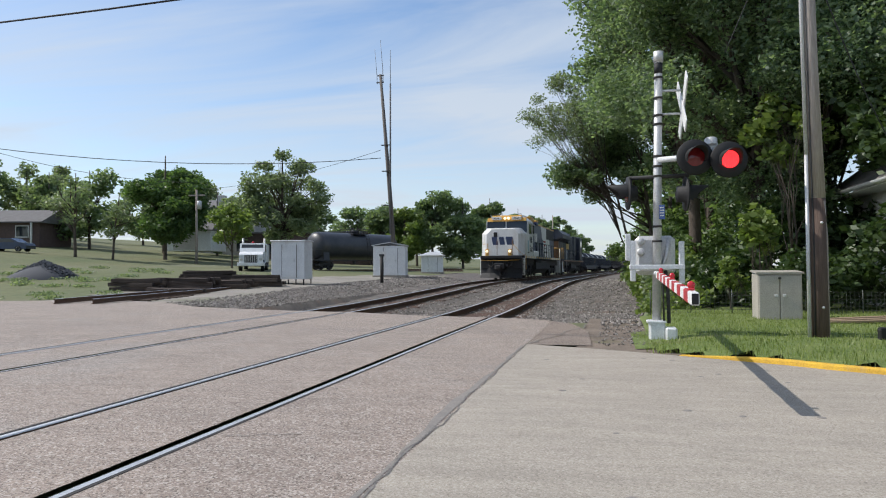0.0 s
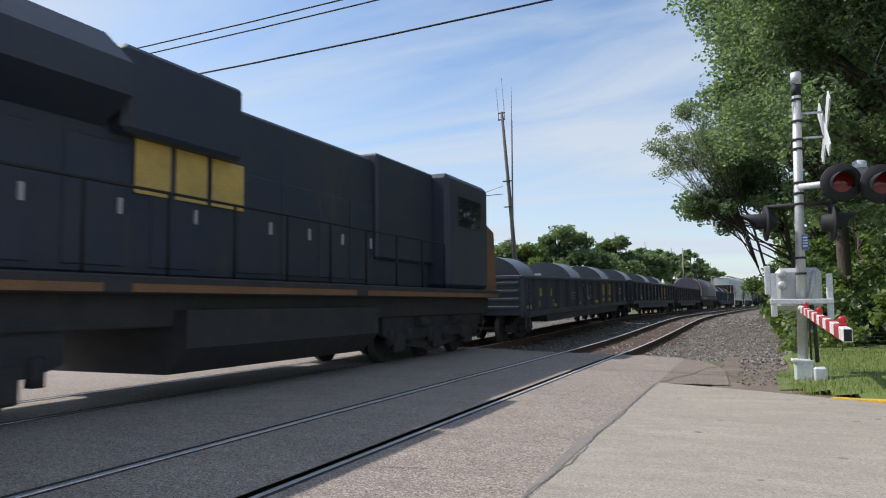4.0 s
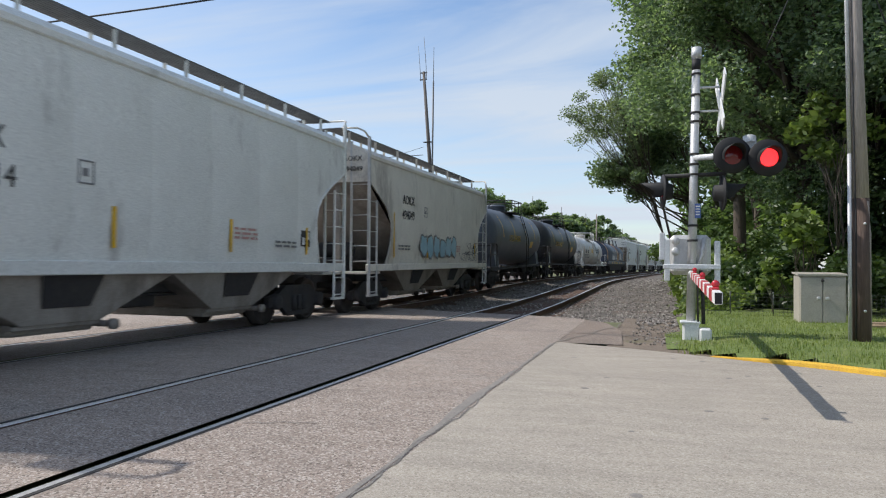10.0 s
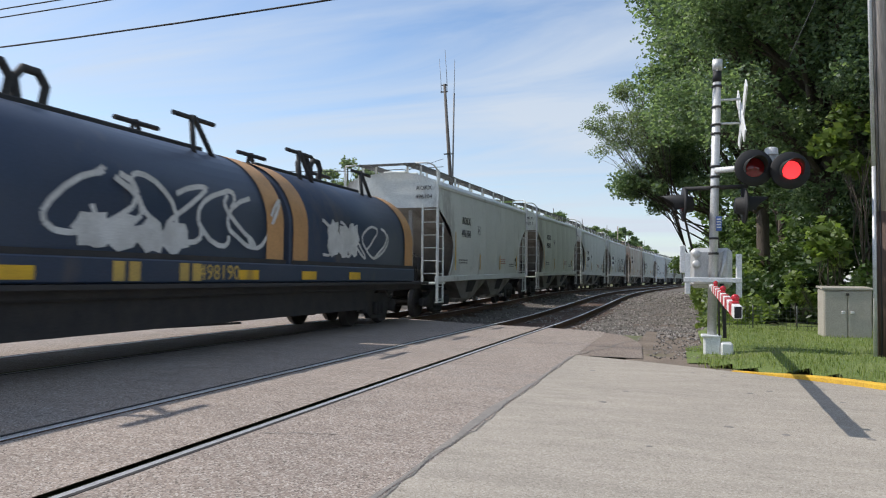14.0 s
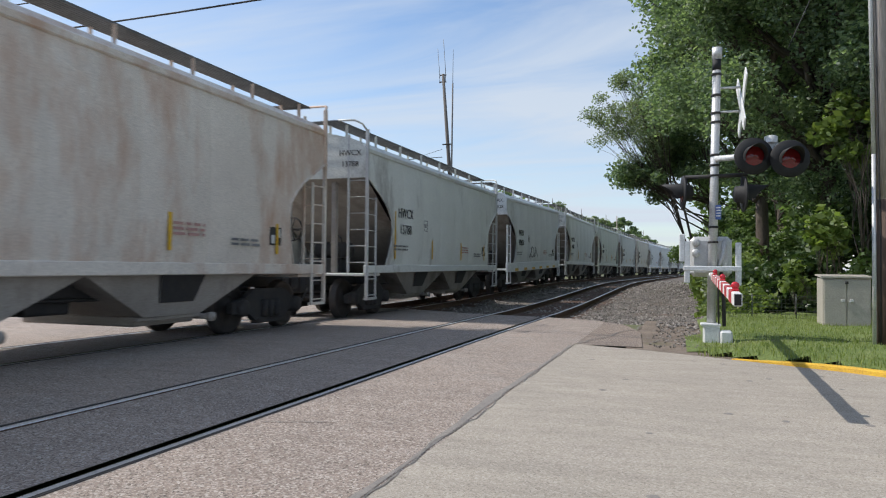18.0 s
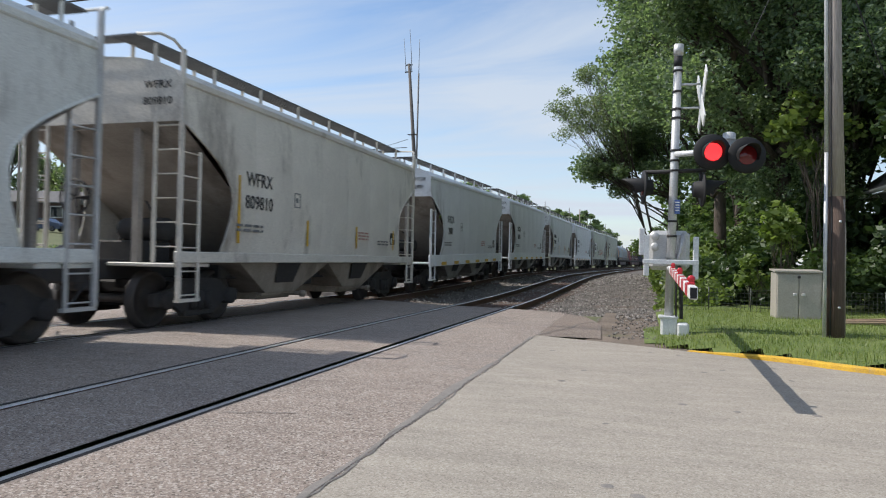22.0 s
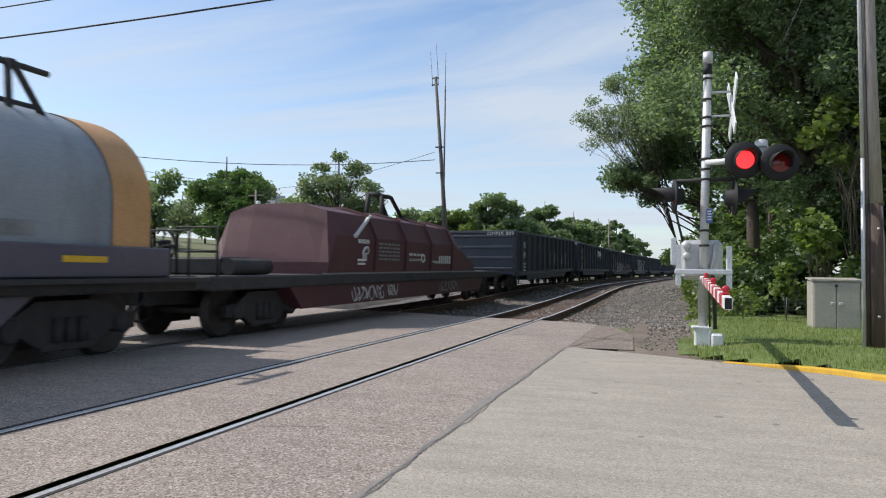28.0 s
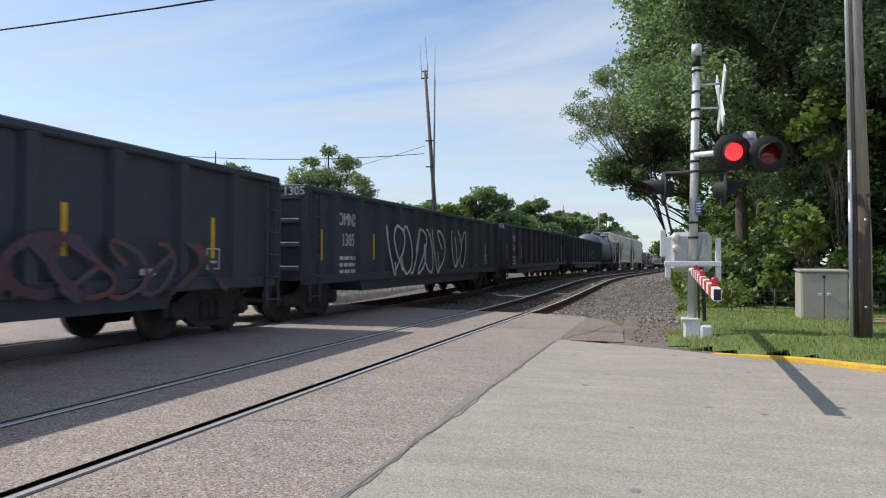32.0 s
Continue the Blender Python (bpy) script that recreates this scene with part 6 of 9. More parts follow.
def coil_car(s, L, hoods, label, sill=P_HOODBLUE, end_paint=P_ORANGE, deep=True, band=0.9, top=3.43, loop=0.0):
    """A steel-coil flat car; hoods: (start, length, paint)."""
    car = empty("coil_car", label, "coil car", (T2, s, 0), "freight train")
    part("frame", Mb().box(-1.5, 0.5, 0.88, 1.5, L - 0.5, 1.10, 0.03).box(-0.3, 0.4, 0.62, 0.3, L - 0.4, 0.9), M_DARK, car)
    for sd in (-1, 1):
        part("side_sill", Mb().box(sd * 1.5 - 0.05, 1.2, 1.09, sd * 1.5 + 0.05, L - 1.2, 1.5 if deep == 2 else 1.42, 0.02), sill, car)
        part("walkway", Mb().box(min(sd * 1.5, sd * 1.72), 0.5, 1.02, max(sd * 1.5, sd * 1.72), L - 0.5, 1.08), M_DARK, car)
    if deep:
        part("belly_sill", Mb().prism([(3.3, 0.9), (3.9, 0.44), (L - 3.9, 0.44), (L - 3.3, 0.9)], "x", -1.2, 1.38), sill if deep == 2 else M_DARK, car)
    for y, ln, pt in hoods:
        h = part("hood", cached(("hood", ln, top), lambda: mk_hood(ln, zt=top)), pt, car, "round steel hood over the coil load", at=(0, y, 0))
        for e in (0.02, ln - band - 0.02):
            part("hood_band", cached(("hood_band", band, top), lambda: mk_band(band, zt=top + 0.015)), end_paint, h, "faded orange end band", at=(0, e, 0))
        part("hood_ridge", cached(("hood_ridge", ln), lambda: Mb().box(-0.16, 0.7, 3.42, 0.16, ln - 0.7, 3.52, 0.02)), M_DARK, h, at=(0, 0, top - 3.43))
        for e in (-0.28, 0.28):
            part("lifting_loop", cached("lifting_loop", mk_loop), M_DARK, h, at=(0, ln / 2 + loop + e, top - 3.43))
        for e in (0.25 * ln, ln - 1.6):
            for x, flip in ((0.72, 1), (-0.72, -1)):
                part("stacking_stand", cached("stacking_stand", mk_stand), M_DARK, h, at=pose(x, e, top - 3.43) @ Matrix.Diagonal((flip, 1, 1, 1)))
        part("hood_rim", cached(("hood_rim", ln), lambda: Mb().box(-1.5, 0.0, 1.38, -1.44, ln, 1.50).box(1.44, 0.0, 1.38, 1.5, ln, 1.50)), sill if deep == 2 else M_DARK, h)
    for y in (0.6, L - 0.6):
        part("end_railing", Mb().tube([(-1.4, y, 1.1), (-1.4, y, 1.95), (-0.5, y, 1.95), (-0.5, y, 1.1)], 0.024, 6).tube([(1.4, y, 1.1), (1.4, y, 1.8), (0.7, y, 1.8), (0.7, y, 1.1)], 0.024, 6), M_DARK, car)
    part("brake_gear", cached("brake_gear", lambda: Mb().cyl((1.2, 0, 0.72), (1.2, 0.7, 0.72), 0.16, 12).box(0.9, -0.8, 0.55, 1.0, 1.4, 0.6)), M_DARK, car, at=(0, L * 0.42, -0.15))
    couplers(car, L)
    truck(car, 2.5)
    truck(car, L - 2.5)
    return car


def shield_car(s, L):
    """The maroon coil car with an angular slant-ended hood."""
    car = empty("coil_car", "maroon coil car with angular slant-ended hood and graffiti", "coil car", (T2, s, 0), "freight train")
    part("frame", Mb().box(-1.5, 0.5, 0.86, 1.5, L - 0.5, 1.10, 0.03).box(-0.3, 0.4, 0.60, 0.3, L - 0.4, 0.9), M_DARK, car)
    part("belly_sill", Mb().prism([(3.0, 0.9), (3.5, 0.42), (L - 3.5, 0.42), (L - 3.0, 0.9)], "x", -1.3, 1.42), P_MAROON, car)
    a, b2 = 4.5, L - 4.4
    low = Mb()
    sec = [(1.42, 1.1), (1.46, 1.95), (1.22, 2.48), (0.6, 2.66), (-0.6, 2.66), (-1.22, 2.48), (-1.46, 1.95), (-1.42, 1.1)]
    m = len(sec)
    v = []
    for y, q in ((a, 0.0), (a + 0.35, 1.0), (b2 - 2.2, 1.0), (b2, 0.0)):
        for x, z in sec:
            zz = z if q else min(z, 1.35)
            v.append((x if z < 1.8 or q else x, y if z < 1.8 else (y if q else y), zz))
    low.add(v, [(j * m + i, j * m + i + 1, (j + 1) * m + i + 1, (j + 1) * m + i) for j in range(3) for i in range(m - 1)])
    low.add(v, [tuple(range(m)), tuple(range(3 * m, 4 * m))])
    h = part("hood", low, P_MAROON, car, "angular maroon steel hood")
    for k in range(4):
        y = a + 2.4 + 2.03 * k
        part("hood_rib", Mb().tube([(1.44, y, 1.15), (1.49, y, 1.95), (1.25, y, 2.51), (0.6, y, 2.70), (-0.6, y, 2.70), (-1.25, y, 2.51), (-1.49, y, 1.95)], 0.045, 4, smooth=False), P_MAROON, h)
    yc = (a + b2) / 2
    part("lifting_frame", Mb().tube([(0, yc - 0.55, 2.62), (0, yc - 0.4, 3.35), (0, yc + 0.3, 3.35), (0, yc + 1.1, 2.62)], 0.07, 6).tube([(0.5, yc - 0.55, 2.62), (0.4, yc - 0.4, 3.3), (0.4, yc + 0.3, 3.3), (0.5, yc + 1.1, 2.62)], 0.06, 6).tube([(0, yc - 0.4, 3.35), (0.4, yc - 0.4, 3.3)], 0.06, 6).tube([(0, yc + 0.3, 3.35), (0.4, yc + 0.3, 3.3)], 0.06, 6), M_DARK, h)
    part("hood_ridge", Mb().box(-0.2, a + 1.6, 2.64, 0.2, b2 - 1.6, 2.74), M_DARK, h)
    part("brace", Mb().tube([(1.5, a + 1.2, 1.95), (1.27, a + 2.5, 2.5)], 0.05, 4), P_CHALK, h, "pale diagonal brace")
    for k in range(9):
        decal(car, P_CHALK, 1.472, 11.05 + 0.2 * k, 1.36 if k else 1.40, 11.19 + 0.2 * k, 1.44 if k < 3 else 1.60, "logo_block", "white painted emblem")
    for k in range(7):
        decal(car, P_CHALK, 1.472, 5.93 + 0.09 * k, 1.80, 5.99 + 0.09 * k, 1.90, "logo_block", "white painted emblem")
    for z in (1.30, 1.39):
        decal(car, P_CHALK, 1.472, 5.9, z, 6.32, z + 0.05, "emblem_bar")
    part("emblem", Mb().tube([(1.472, 6.2, 1.42), (1.472, 6.2, 1.60), (1.472, 6.3, 1.70), (1.472, 6.42, 1.72), (1.472, 6.52, 1.62)], 0.035, 4).tube([(1.472, 6.34, 1.40), (1.472, 6.34, 1.56), (1.472, 6.46, 1.58)], 0.03, 4), P_CHALK, car, "white painted emblem")
    data_marks(car, 1.472, 7.1, 1.80, P_DIM, 5, 1.35, 0.05)
    data_marks(car, 1.472, 9.15, 1.56, P_CHALK, 1, 1.15, 0.07)
    decal(car, P_CHALK, 1.472, 9.15, 1.46, 10.2, 1.48, "emblem_bar")
    decal(car, P_CHALK, 1.472, 9.15, 1.42, 10.2, 1.435, "emblem_bar")
    part("emblem", Mb().tube([(1.472, 10.25 + 0.13 * math.cos(q * 0.7), 1.50 + 0.11 * math.sin(q * 0.7)) for q in range(10)], 0.025, 4), P_CHALK, car, "white painted emblem")
    part("hood_lip", Mb().box(1.43, a - 0.2, 1.09, 1.49, b2, 1.125), P_DIM, h, "pale worn lower lip")
    scrawl(car, 1.43, 5.7, 0.46, 1.8, 0.34, P_CHALK, 31, 9, 0.018)
    scrawl(car, 1.43, 7.8, 0.52, 0.65, 0.28, P_CHALK, 33, 5, 0.018)
    scrawl(car, 1.43, 11.8, 0.50, 1.9, 0.30, P_DIM, 32, 8, 0.02)
    part("end_railing", Mb().tube([(1.4, 0.8, 1.1), (1.4, 0.8, 1.9), (0.6, 0.8, 1.9), (0.6, 0.8, 1.1)], 0.024, 6).tube([(1.4, 0.8, 1.5), (0.6, 0.8, 1.5)], 0.02, 6), M_DARK, car)
    part("brake_wheel", cached("brake_wheel", mk_brake_wheel), M_DARK, car, at=(0.2, 0.9, 1.6))
    part("brake_stand", Mb().box(0.1, 0.92, 1.08, 0.3, 1.05, 1.7, 0.02), M_DARK, car)
    part("end_equipment", Mb().box(-0.9, 1.6, 1.1, 0.9, 2.6, 1.42, 0.04).cyl((1.1, 1.5, 1.25), (1.1, 2.7, 1.25), 0.15, 12), M_DARK, car)
    couplers(car, L)
    truck(car, 2.7)
    truck(car, L - 2.0)
    return car


# ---- locomotives ----
def mk_railing(y0, y1, x, z0, n, h=0.95):
    mb = Mb()
    for k in range(n):
        y = y0 + (y1 - y0) * k / (n - 1)
        mb.cyl((x, y, z0), (x, y, z0 + h), 0.022, 6)
    return mb.tube([(x, y0, z0 + h), (x, y1, z0 + h)], 0.022, 6)


def slab(car, name, material, poly, x, t=0.02, label=""):
    """A flat shape on the near and far sides of a hood, of (y, z) corners."""
    part(name, Mb().prism(poly, "x", -x - t, -x), material, car, label)
    return part(name, Mb().prism(poly, "x", x, x + t), material, car, label)


def louvres(car, x, y0, z0, y1, z1, n, material=M_BLACK, upright=False):
    mb = Mb()
    for k in range(n):
        if upright:
            y = y0 + (y1 - y0) * k / n
            mb.box(x, y, z0, x + 0.012, y + (y1 - y0) / n * 0.5, z1)
        else:
            z = z0 + (z1 - z0) * k / n
            mb.box(x, y0, z, x + 0.012, y1, z + (z1 - z0) / n * 0.5)
    return part("louvre", mb, material, car)


def stretch(car, knots):
    """Move what is built on a car along it, so that the lengths given first become those given second."""
    def to(y):
        for (a, p), (b, q) in zip(knots, knots[1:]):
            if y <= b:
                break
        return p + (q - p) * (y - a) / (b - a)
    for ob in list(car.children) + [g for c in car.children for g in c.children]:
        if ob.type == "MESH" and ob.matrix_basis.translation.length < 0.001:
            for v in ob.data.vertices:
                v.co.y = to(v.co.y)
        else:
            ob.location[1] = to(ob.location[1])


def lead_loco(s):
    L = 21.6
    car = empty("locomotive", "white and dark blue diesel locomotive with yellow roof and lit headlights", "locomotive", (T2, s, 0), "freight train")
    # pilot with plough
    pilot = part("pilot", Mb().box(-1.42, 0.80, 0.75, 1.42, 1.30, 1.46, 0.03), M_BLACK, car, "black pilot beam")
    part("anticlimber", Mb().box(-1.36, 0.42, 1.44, 1.36, 1.30, 1.64, 0.03), M_BLACK, pilot)
    v = []
    for x, y in ((-1.45, 0.85), (-0.75, 0.62), (0.0, 0.55), (0.75, 0.62), (1.45, 0.85)):
        v += [(x, y - 0.10, 0.12), (x, y + 0.10, 0.45), (x, y + 0.16, 0.95), (x, y + 0.26, 0.95), (x, y + 0.20, 0.45), (x, y + 0.02, 0.12)]
    part("plough", Mb().add(v, [(6 * i + j, 6 * i + (j + 1) % 6, 6 * i + 6 + (j + 1) % 6, 6 * i + 6 + j) for i in range(4) for j in range(6)] + [tuple(range(6)), tuple(range(24, 30))]), M_BLACK, pilot, "black snow plough")
    part("plough_rib", Mb().box(-0.05, 0.44, 0.15, 0.05, 0.72, 0.95, 0.01), M_BLACK, pilot)
    part("draft_gear", Mb().box(-0.35, 0.2, 0.72, 0.35, 0.85, 1.12, 0.03), M_BLACK, pilot)
    for x in (-0.85, -0.55, 0.55, 0.85):
        part("air_hose", Mb().tube([(x, 0.72, 1.3), (x * 0.95, 0.5, 1.0), (x * 0.7, 0.42, 0.88), (x * 0.45, 0.44, 1.05)], 0.03, 6), M_DARK, pilot)
    part("cut_lever", Mb().tube([(-1.35, 0.6, 1.35), (-0.3, 0.45, 1.3), (0.3, 0.45, 1.3), (1.35, 0.6, 1.35)], 0.02, 6), P_LOCOYELLOW, pilot)
    for x in (-1.55, 1.05):
        part("step_box", Mb().box(x, 1.25, 0.30, x + 0.5, 1.75, 1.55, 0.02), P_LOCOWHITE, car)
        for z in (0.38, 0.70, 1.02, 1.34):
            part("step_tread", Mb().box(x + 0.03, 1.16, z, x + 0.47, 1.27, z + 0.03), M_DARK, car)
    part("underframe", Mb().box(-1.25, 1.8, 0.98, 1.25, L - 1.4, 1.47, 0.02), M_DARK, car)
    part("deck", Mb().box(-1.55, 1.25, 1.45, 1.55, L - 0.9, 1.66, 0.02), M_BLACK, car)
    for a, b2, pt in ((1.6, 7.0, P_LOCOWHITE), (7.0, 15.2, P_LOCOBLUE), (15.2, L - 1.1, P_LOCOWHITE)):
        part("sill_stripe", Mb().box(1.552, a, 1.48, 1.562, b2, 1.66), pt, car)
        part("sill_stripe", Mb().box(-1.562, a, 1.48, -1.552, b2, 1.66), pt, car)
    for k in range(15):
        y = 2.6 + 1.22 * k
        decal(car, P_YELLOW, 1.563, y - 0.22, 1.50, y + 0.22, 1.63, "reflector_strip")
    # nose and cab
    nose = Mb()
    sec0 = [(-1.12, 1.66), (1.12, 1.66), (1.12, 3.15), (0.75, 3.50), (-0.75, 3.50), (-1.12, 3.15)]
    sec1 = [(-1.50, 1.66), (1.50, 1.66), (1.50, 3.20), (1.15, 3.58), (-1.15, 3.58), (-1.50, 3.20)]
    v = [(x, 1.35 + 0.12 * (z - 1.66) / 1.9, z) for x, z in sec0] + [(x, 1.85 + 0.1 * (z - 1.66) / 1.9, z) for x, z in sec1] + [(x, 3.35, z) for x, z in sec1]
    nose.add(v, [(j * 6 + i, j * 6 + (i + 1) % 6, (j + 1) * 6 + (i + 1) % 6, (j + 1) * 6 + i) for j in range(2) for i in range(6)] + [tuple(range(6))[::-1], tuple(range(12, 18))])
    n = part("nose", nose, P_LOCOWHITE, car, "white short nose")
    part("nose_door_window", Mb().box(-0.62, 1.40, 2.95, -0.36, 1.47, 3.28, 0.02), M_BLACK, n)
    for k, ch in enumerate(((-0.76, -0.30), (-0.25, 0.18), (0.23, 0.80))):
        part("logo_block", Mb().prism([(ch[0] + 0.10, 2.40), (ch[1] - 0.02, 2.40), (ch[1], 2.48), (ch[1] - 0.10, 2.96), (ch[0] + 0.02, 2.96), (ch[0], 2.86)], "y", 1.395, 1.47), P_LOCOBLUE, n, "dark blue painted emblem")
    for x in (-0.35, 0.72):
        part("grab_iron", Mb().tube([(x, 1.32, 1.72), (x, 1.22, 1.75), (x, 1.24, 2.75), (x, 1.36, 2.8)], 0.018, 6), P_LOCOTAN, n)
    part("front_handrail", Mb().tube([(-1.35, 1.22, 2.45), (-1.0, 1.2, 2.5), (-1.0, 1.2, 1.66)], 0.018, 6).tube([(0.75, 1.18, 2.45), (1.15, 1.3, 2.0), (1.45, 1.5, 1.7), (1.45, 1.5, 0.9)], 0.018, 6), P_LOCOYELLOW, car)
    part("side_grab", Mb().tube([(1.15, 1.75, 3.1), (1.20, 1.72, 2.4), (1.56, 2.0, 1.6), (1.58, 2.0, 0.7)], 0.028, 6), P_LOCOYELLOW, car)
    cabm = Mb()
    zc = 4.58
    sec = [(1.5, 1.66), (1.5, 4.15), (1.05, zc), (-1.05, zc), (-1.5, 4.15), (-1.5, 1.66)]
    yy0 = {1.66: 3.3, 4.15: 3.75, zc: 4.0}
    v = [(x, yy0[z], z) for x, z in sec] + [(x, 6.1, z) for x, z in sec]
    cabm.add(v, [(i, (i + 1) % 6, 6 + (i + 1) % 6, 6 + i) for i in range(6)] + [tuple(range(6)), tuple(range(6, 12))])
    cab = part("cab", cabm, P_LOCOWHITE, car, "white cab with black windscreen")
    def front(x0, x1, z0, z1, e=0.02):
        yf = lambda z: 3.3 + 0.45 * (z - 1.66) / 2.49 - e
        return [(x0, yf(z0), z0), (x1, yf(z0), z0), (x1, yf(z1), z1), (x0, yf(z1), z1)]
    part("windscreen", Mb().add(front(-1.42, -0.12, 3.52, 4.12), [(0, 1, 2, 3)]), M_GLASS, cab)
    part("windscreen", Mb().add(front(0.0, 1.46, 3.3, 4.12), [(0, 1, 2, 3)]), M_GLASS, cab)
    part("roof_brow", Mb().prism([(3.66, 4.13), (3.92, 4.58), (6.05, 4.62), (6.05, 4.56), (4.1, 4.54), (3.85, 4.13)], "x", -1.06, 1.06).prism([(3.66, 4.13), (3.80, 4.40), (3.95, 4.40), (3.85, 4.13)], "x", -1.4, 1.4), P_LOCOYELLOW, cab, "yellow roof brow")
    for x in (-0.72, 0.72):
        part("number_board", Mb().box(x - 0.34, 3.62, 4.24, x + 0.34, 3.80, 4.46, 0.02), P_LOCOWHITE, cab)
        lettering("4568", 0.2, P_INK, cab, x, 3.612, 4.35, "end")
    for x in (-0.13, 0.13):
        part("headlight", Mb().lathe((x, 3.62, 4.36), "y", [(0, 0.0), (0, 0.09), (0.1, 0.10)], 14), M_HEADLIGHT, cab)
    for x in (-1.05, 0.55):
        part("ditch_light", Mb().lathe((x, 1.10, 1.95), "y", [(0, 0.0), (0, 0.09), (0.12, 0.11), (0.2, 0.08)], 14), M_HEADLIGHT, car)
        part("lamp_bracket", Mb().box(x - 0.12, 1.16, 1.62, x + 0.12, 1.26, 2.1, 0.02), P_LOCOYELLOW, car)
    side = part("side_window", Mb().box(1.502, 4.35, 3.25, 1.515, 5.75, 3.95, 0.03), M_GLASS, cab)
    part("window_frame", Mb().box(1.51, 4.72, 3.22, 1.54, 4.80, 3.98).box(1.51, 5.22, 3.22, 1.54, 5.30, 3.98).box(1.5, 4.3, 3.2, 1.55, 5.85, 3.27).box(1.5, 4.3, 3.95, 1.60, 5.85, 4.02), P_LOCOWHITE, side)
    lettering("4568", 0.62, P_INK, cab, 1.505, 5.1, 2.82, bold=0.012, wide=0.82)
    part("bolt_mark", Mb().prism([(4.5, 2.42), (5.0, 2.40), (4.95, 2.33), (5.75, 2.34), (5.2, 2.22), (5.28, 2.31)], "x", 1.503, 1.51), P_INK, cab)
    decal(cab, P_LBLUE, 1.503, 3.75, 2.0, 4.15, 2.75, "poster", "small blue anniversary poster")
    lettering("1972-2022", 0.14, P_INK, cab, 1.505, 4.0, 1.88)
    louvres(car, 1.505, 4.75, 1.95, 5.6, 2.25, 7)
    louvres(car, 1.505, 5.75, 1.95, 6.0, 2.35, 8)
    part("roof_rail", Mb().tube([(0.4, 4.1, 4.58), (0.4, 4.1, 4.68), (1.0, 4.1, 4.68), (1.0, 4.1, 4.58)], 0.018, 6).tube([(-1.0, 4.1, 4.58), (-1.0, 4.1, 4.68), (-0.4, 4.1, 4.68), (-0.4, 4.1, 4.58)], 0.018, 6), M_BLACK, cab)
    # hood
    part("hood", Mb().box(-1.02, 6.1, 1.66, 1.02, L - 1.9, 4.32, 0.06), P_LOCOBLUE, car, "dark blue engine hood")
    part("filter_box", Mb().box(-1.3, 6.15, 2.4, 1.3, 7.8, 4.30, 0.05), P_LOCOBLUE, car)
    part("exhaust_box", Mb().box(-1.2, 9.35, 4.2, 1.2, 10.4, 4.46, 0.05), P_LOCOBLUE, car)
    part("roof_stripe", Mb().box(-1.31, 6.15, 4.28, 1.31, 7.8, 4.62, 0.04), P_LOCOYELLOW, car, "yellow roof edge")
    part("roof_stripe", Mb().box(-1.21, 9.35, 4.42, 1.21, 10.4, 4.6, 0.04), P_LOCOYELLOW, car, "yellow roof edge")
    part("roof_stripe", Mb().box(-1.05, 10.4, 4.26, 1.05, L - 1.9, 4.36, 0.03), P_LOCOYELLOW, car, "yellow roof edge")
    louvres(car, 1.302, 6.3, 3.35, 7.7, 4.15, 16, M_BLACK, True)
    slab(car, "white_panel", P_LOCOWHITE, [(12.9, 4.26), (14.6, 1.67), (17.9, 1.67), (17.2, 3.3), (15.7, 3.32), (15.7, 4.26)], 1.022, 0.01, "white slanted paint panel")
    slab(car, "radiator_grille", M_BLACK, [(15.7, 3.3), (19.4, 3.3), (19.4, 4.2), (15.7, 4.2)], 1.03, 0.02, "black radiator grille")
    slab(car, "white_corner", P_LOCOWHITE, [(6.1, 3.1), (7.6, 1.67), (6.1, 1.67)], 1.315, 0.01)
    for k, ch in enumerate(((9.35, 9.75), (9.85, 10.2), (10.3, 10.8))):
        slab(car, "logo_block", P_LOCOWHITE, [(ch[0], 2.85), (ch[1] - 0.05, 2.85), (ch[1], 3.55), (ch[0] + 0.05, 3.55)], 1.024, 0.012, "white painted emblem")
    lettering("OPERATION", 0.24, P_REDINK, car, 1.036, 14.75, 3.02)
    lettering("LIFESAVER", 0.24, P_REDINK, car, 1.036, 14.8, 2.72)
    lettering("Rail Safety Education", 0.15, P_INK, car, 1.036, 14.9, 2.46)
    lettering("Respect the Rails.", 0.27, P_INK, car, 1.036, 15.35, 2.15)
    part("cross_mark", Mb().tube([(1.037, 13.75, 2.8), (1.037, 14.0, 3.15)], 0.03, 4).tube([(1.037, 14.0, 2.8), (1.037, 13.75, 3.15)], 0.03, 4).tube([(1.037, 13.88, 2.3), (1.037, 13.88, 3.1)], 0.02, 4), P_INK, car)
    for y in (8.6, 9.9, 11.2, 12.4, 13.2, 16.4, 17.2):
        part("hood_door", Mb().box(1.02, y, 1.75, 1.034, y + 0.02, 3.2), M_BLACK, car)
    for y in (15.9, 17.2, 18.5):
        part("radiator_fan", Mb().lathe((0, y, 4.34), "z", [(0, 0.62), (0.14, 0.62), (0.16, 0.55), (0.17, 0)], 20), M_BLACK, car)
    for sd in (-1, 1):
        part("walkway_railing", mk_railing(7.6, L - 2.2, sd * 1.5, 1.66, 10, 1.05), M_BLACK if sd > 0 else P_LOCOWHITE, car)
    part("step_guard", Mb().box(1.40, 6.1, 1.66, 1.56, 8.2, 2.05, 0.03), P_LOCOWHITE, car)
    part("fuel_tank", Mb().prism([(-1.45, 1.2), (-1.45, 0.7), (-1.1, 0.35), (1.1, 0.35), (1.45, 0.7), (1.45, 1.2)], "y", 7.6, 14.2).cyl((1.3, 7.9, 1.28), (1.3, 13.6, 1.28), 0.14, 12), M_DARK, car)
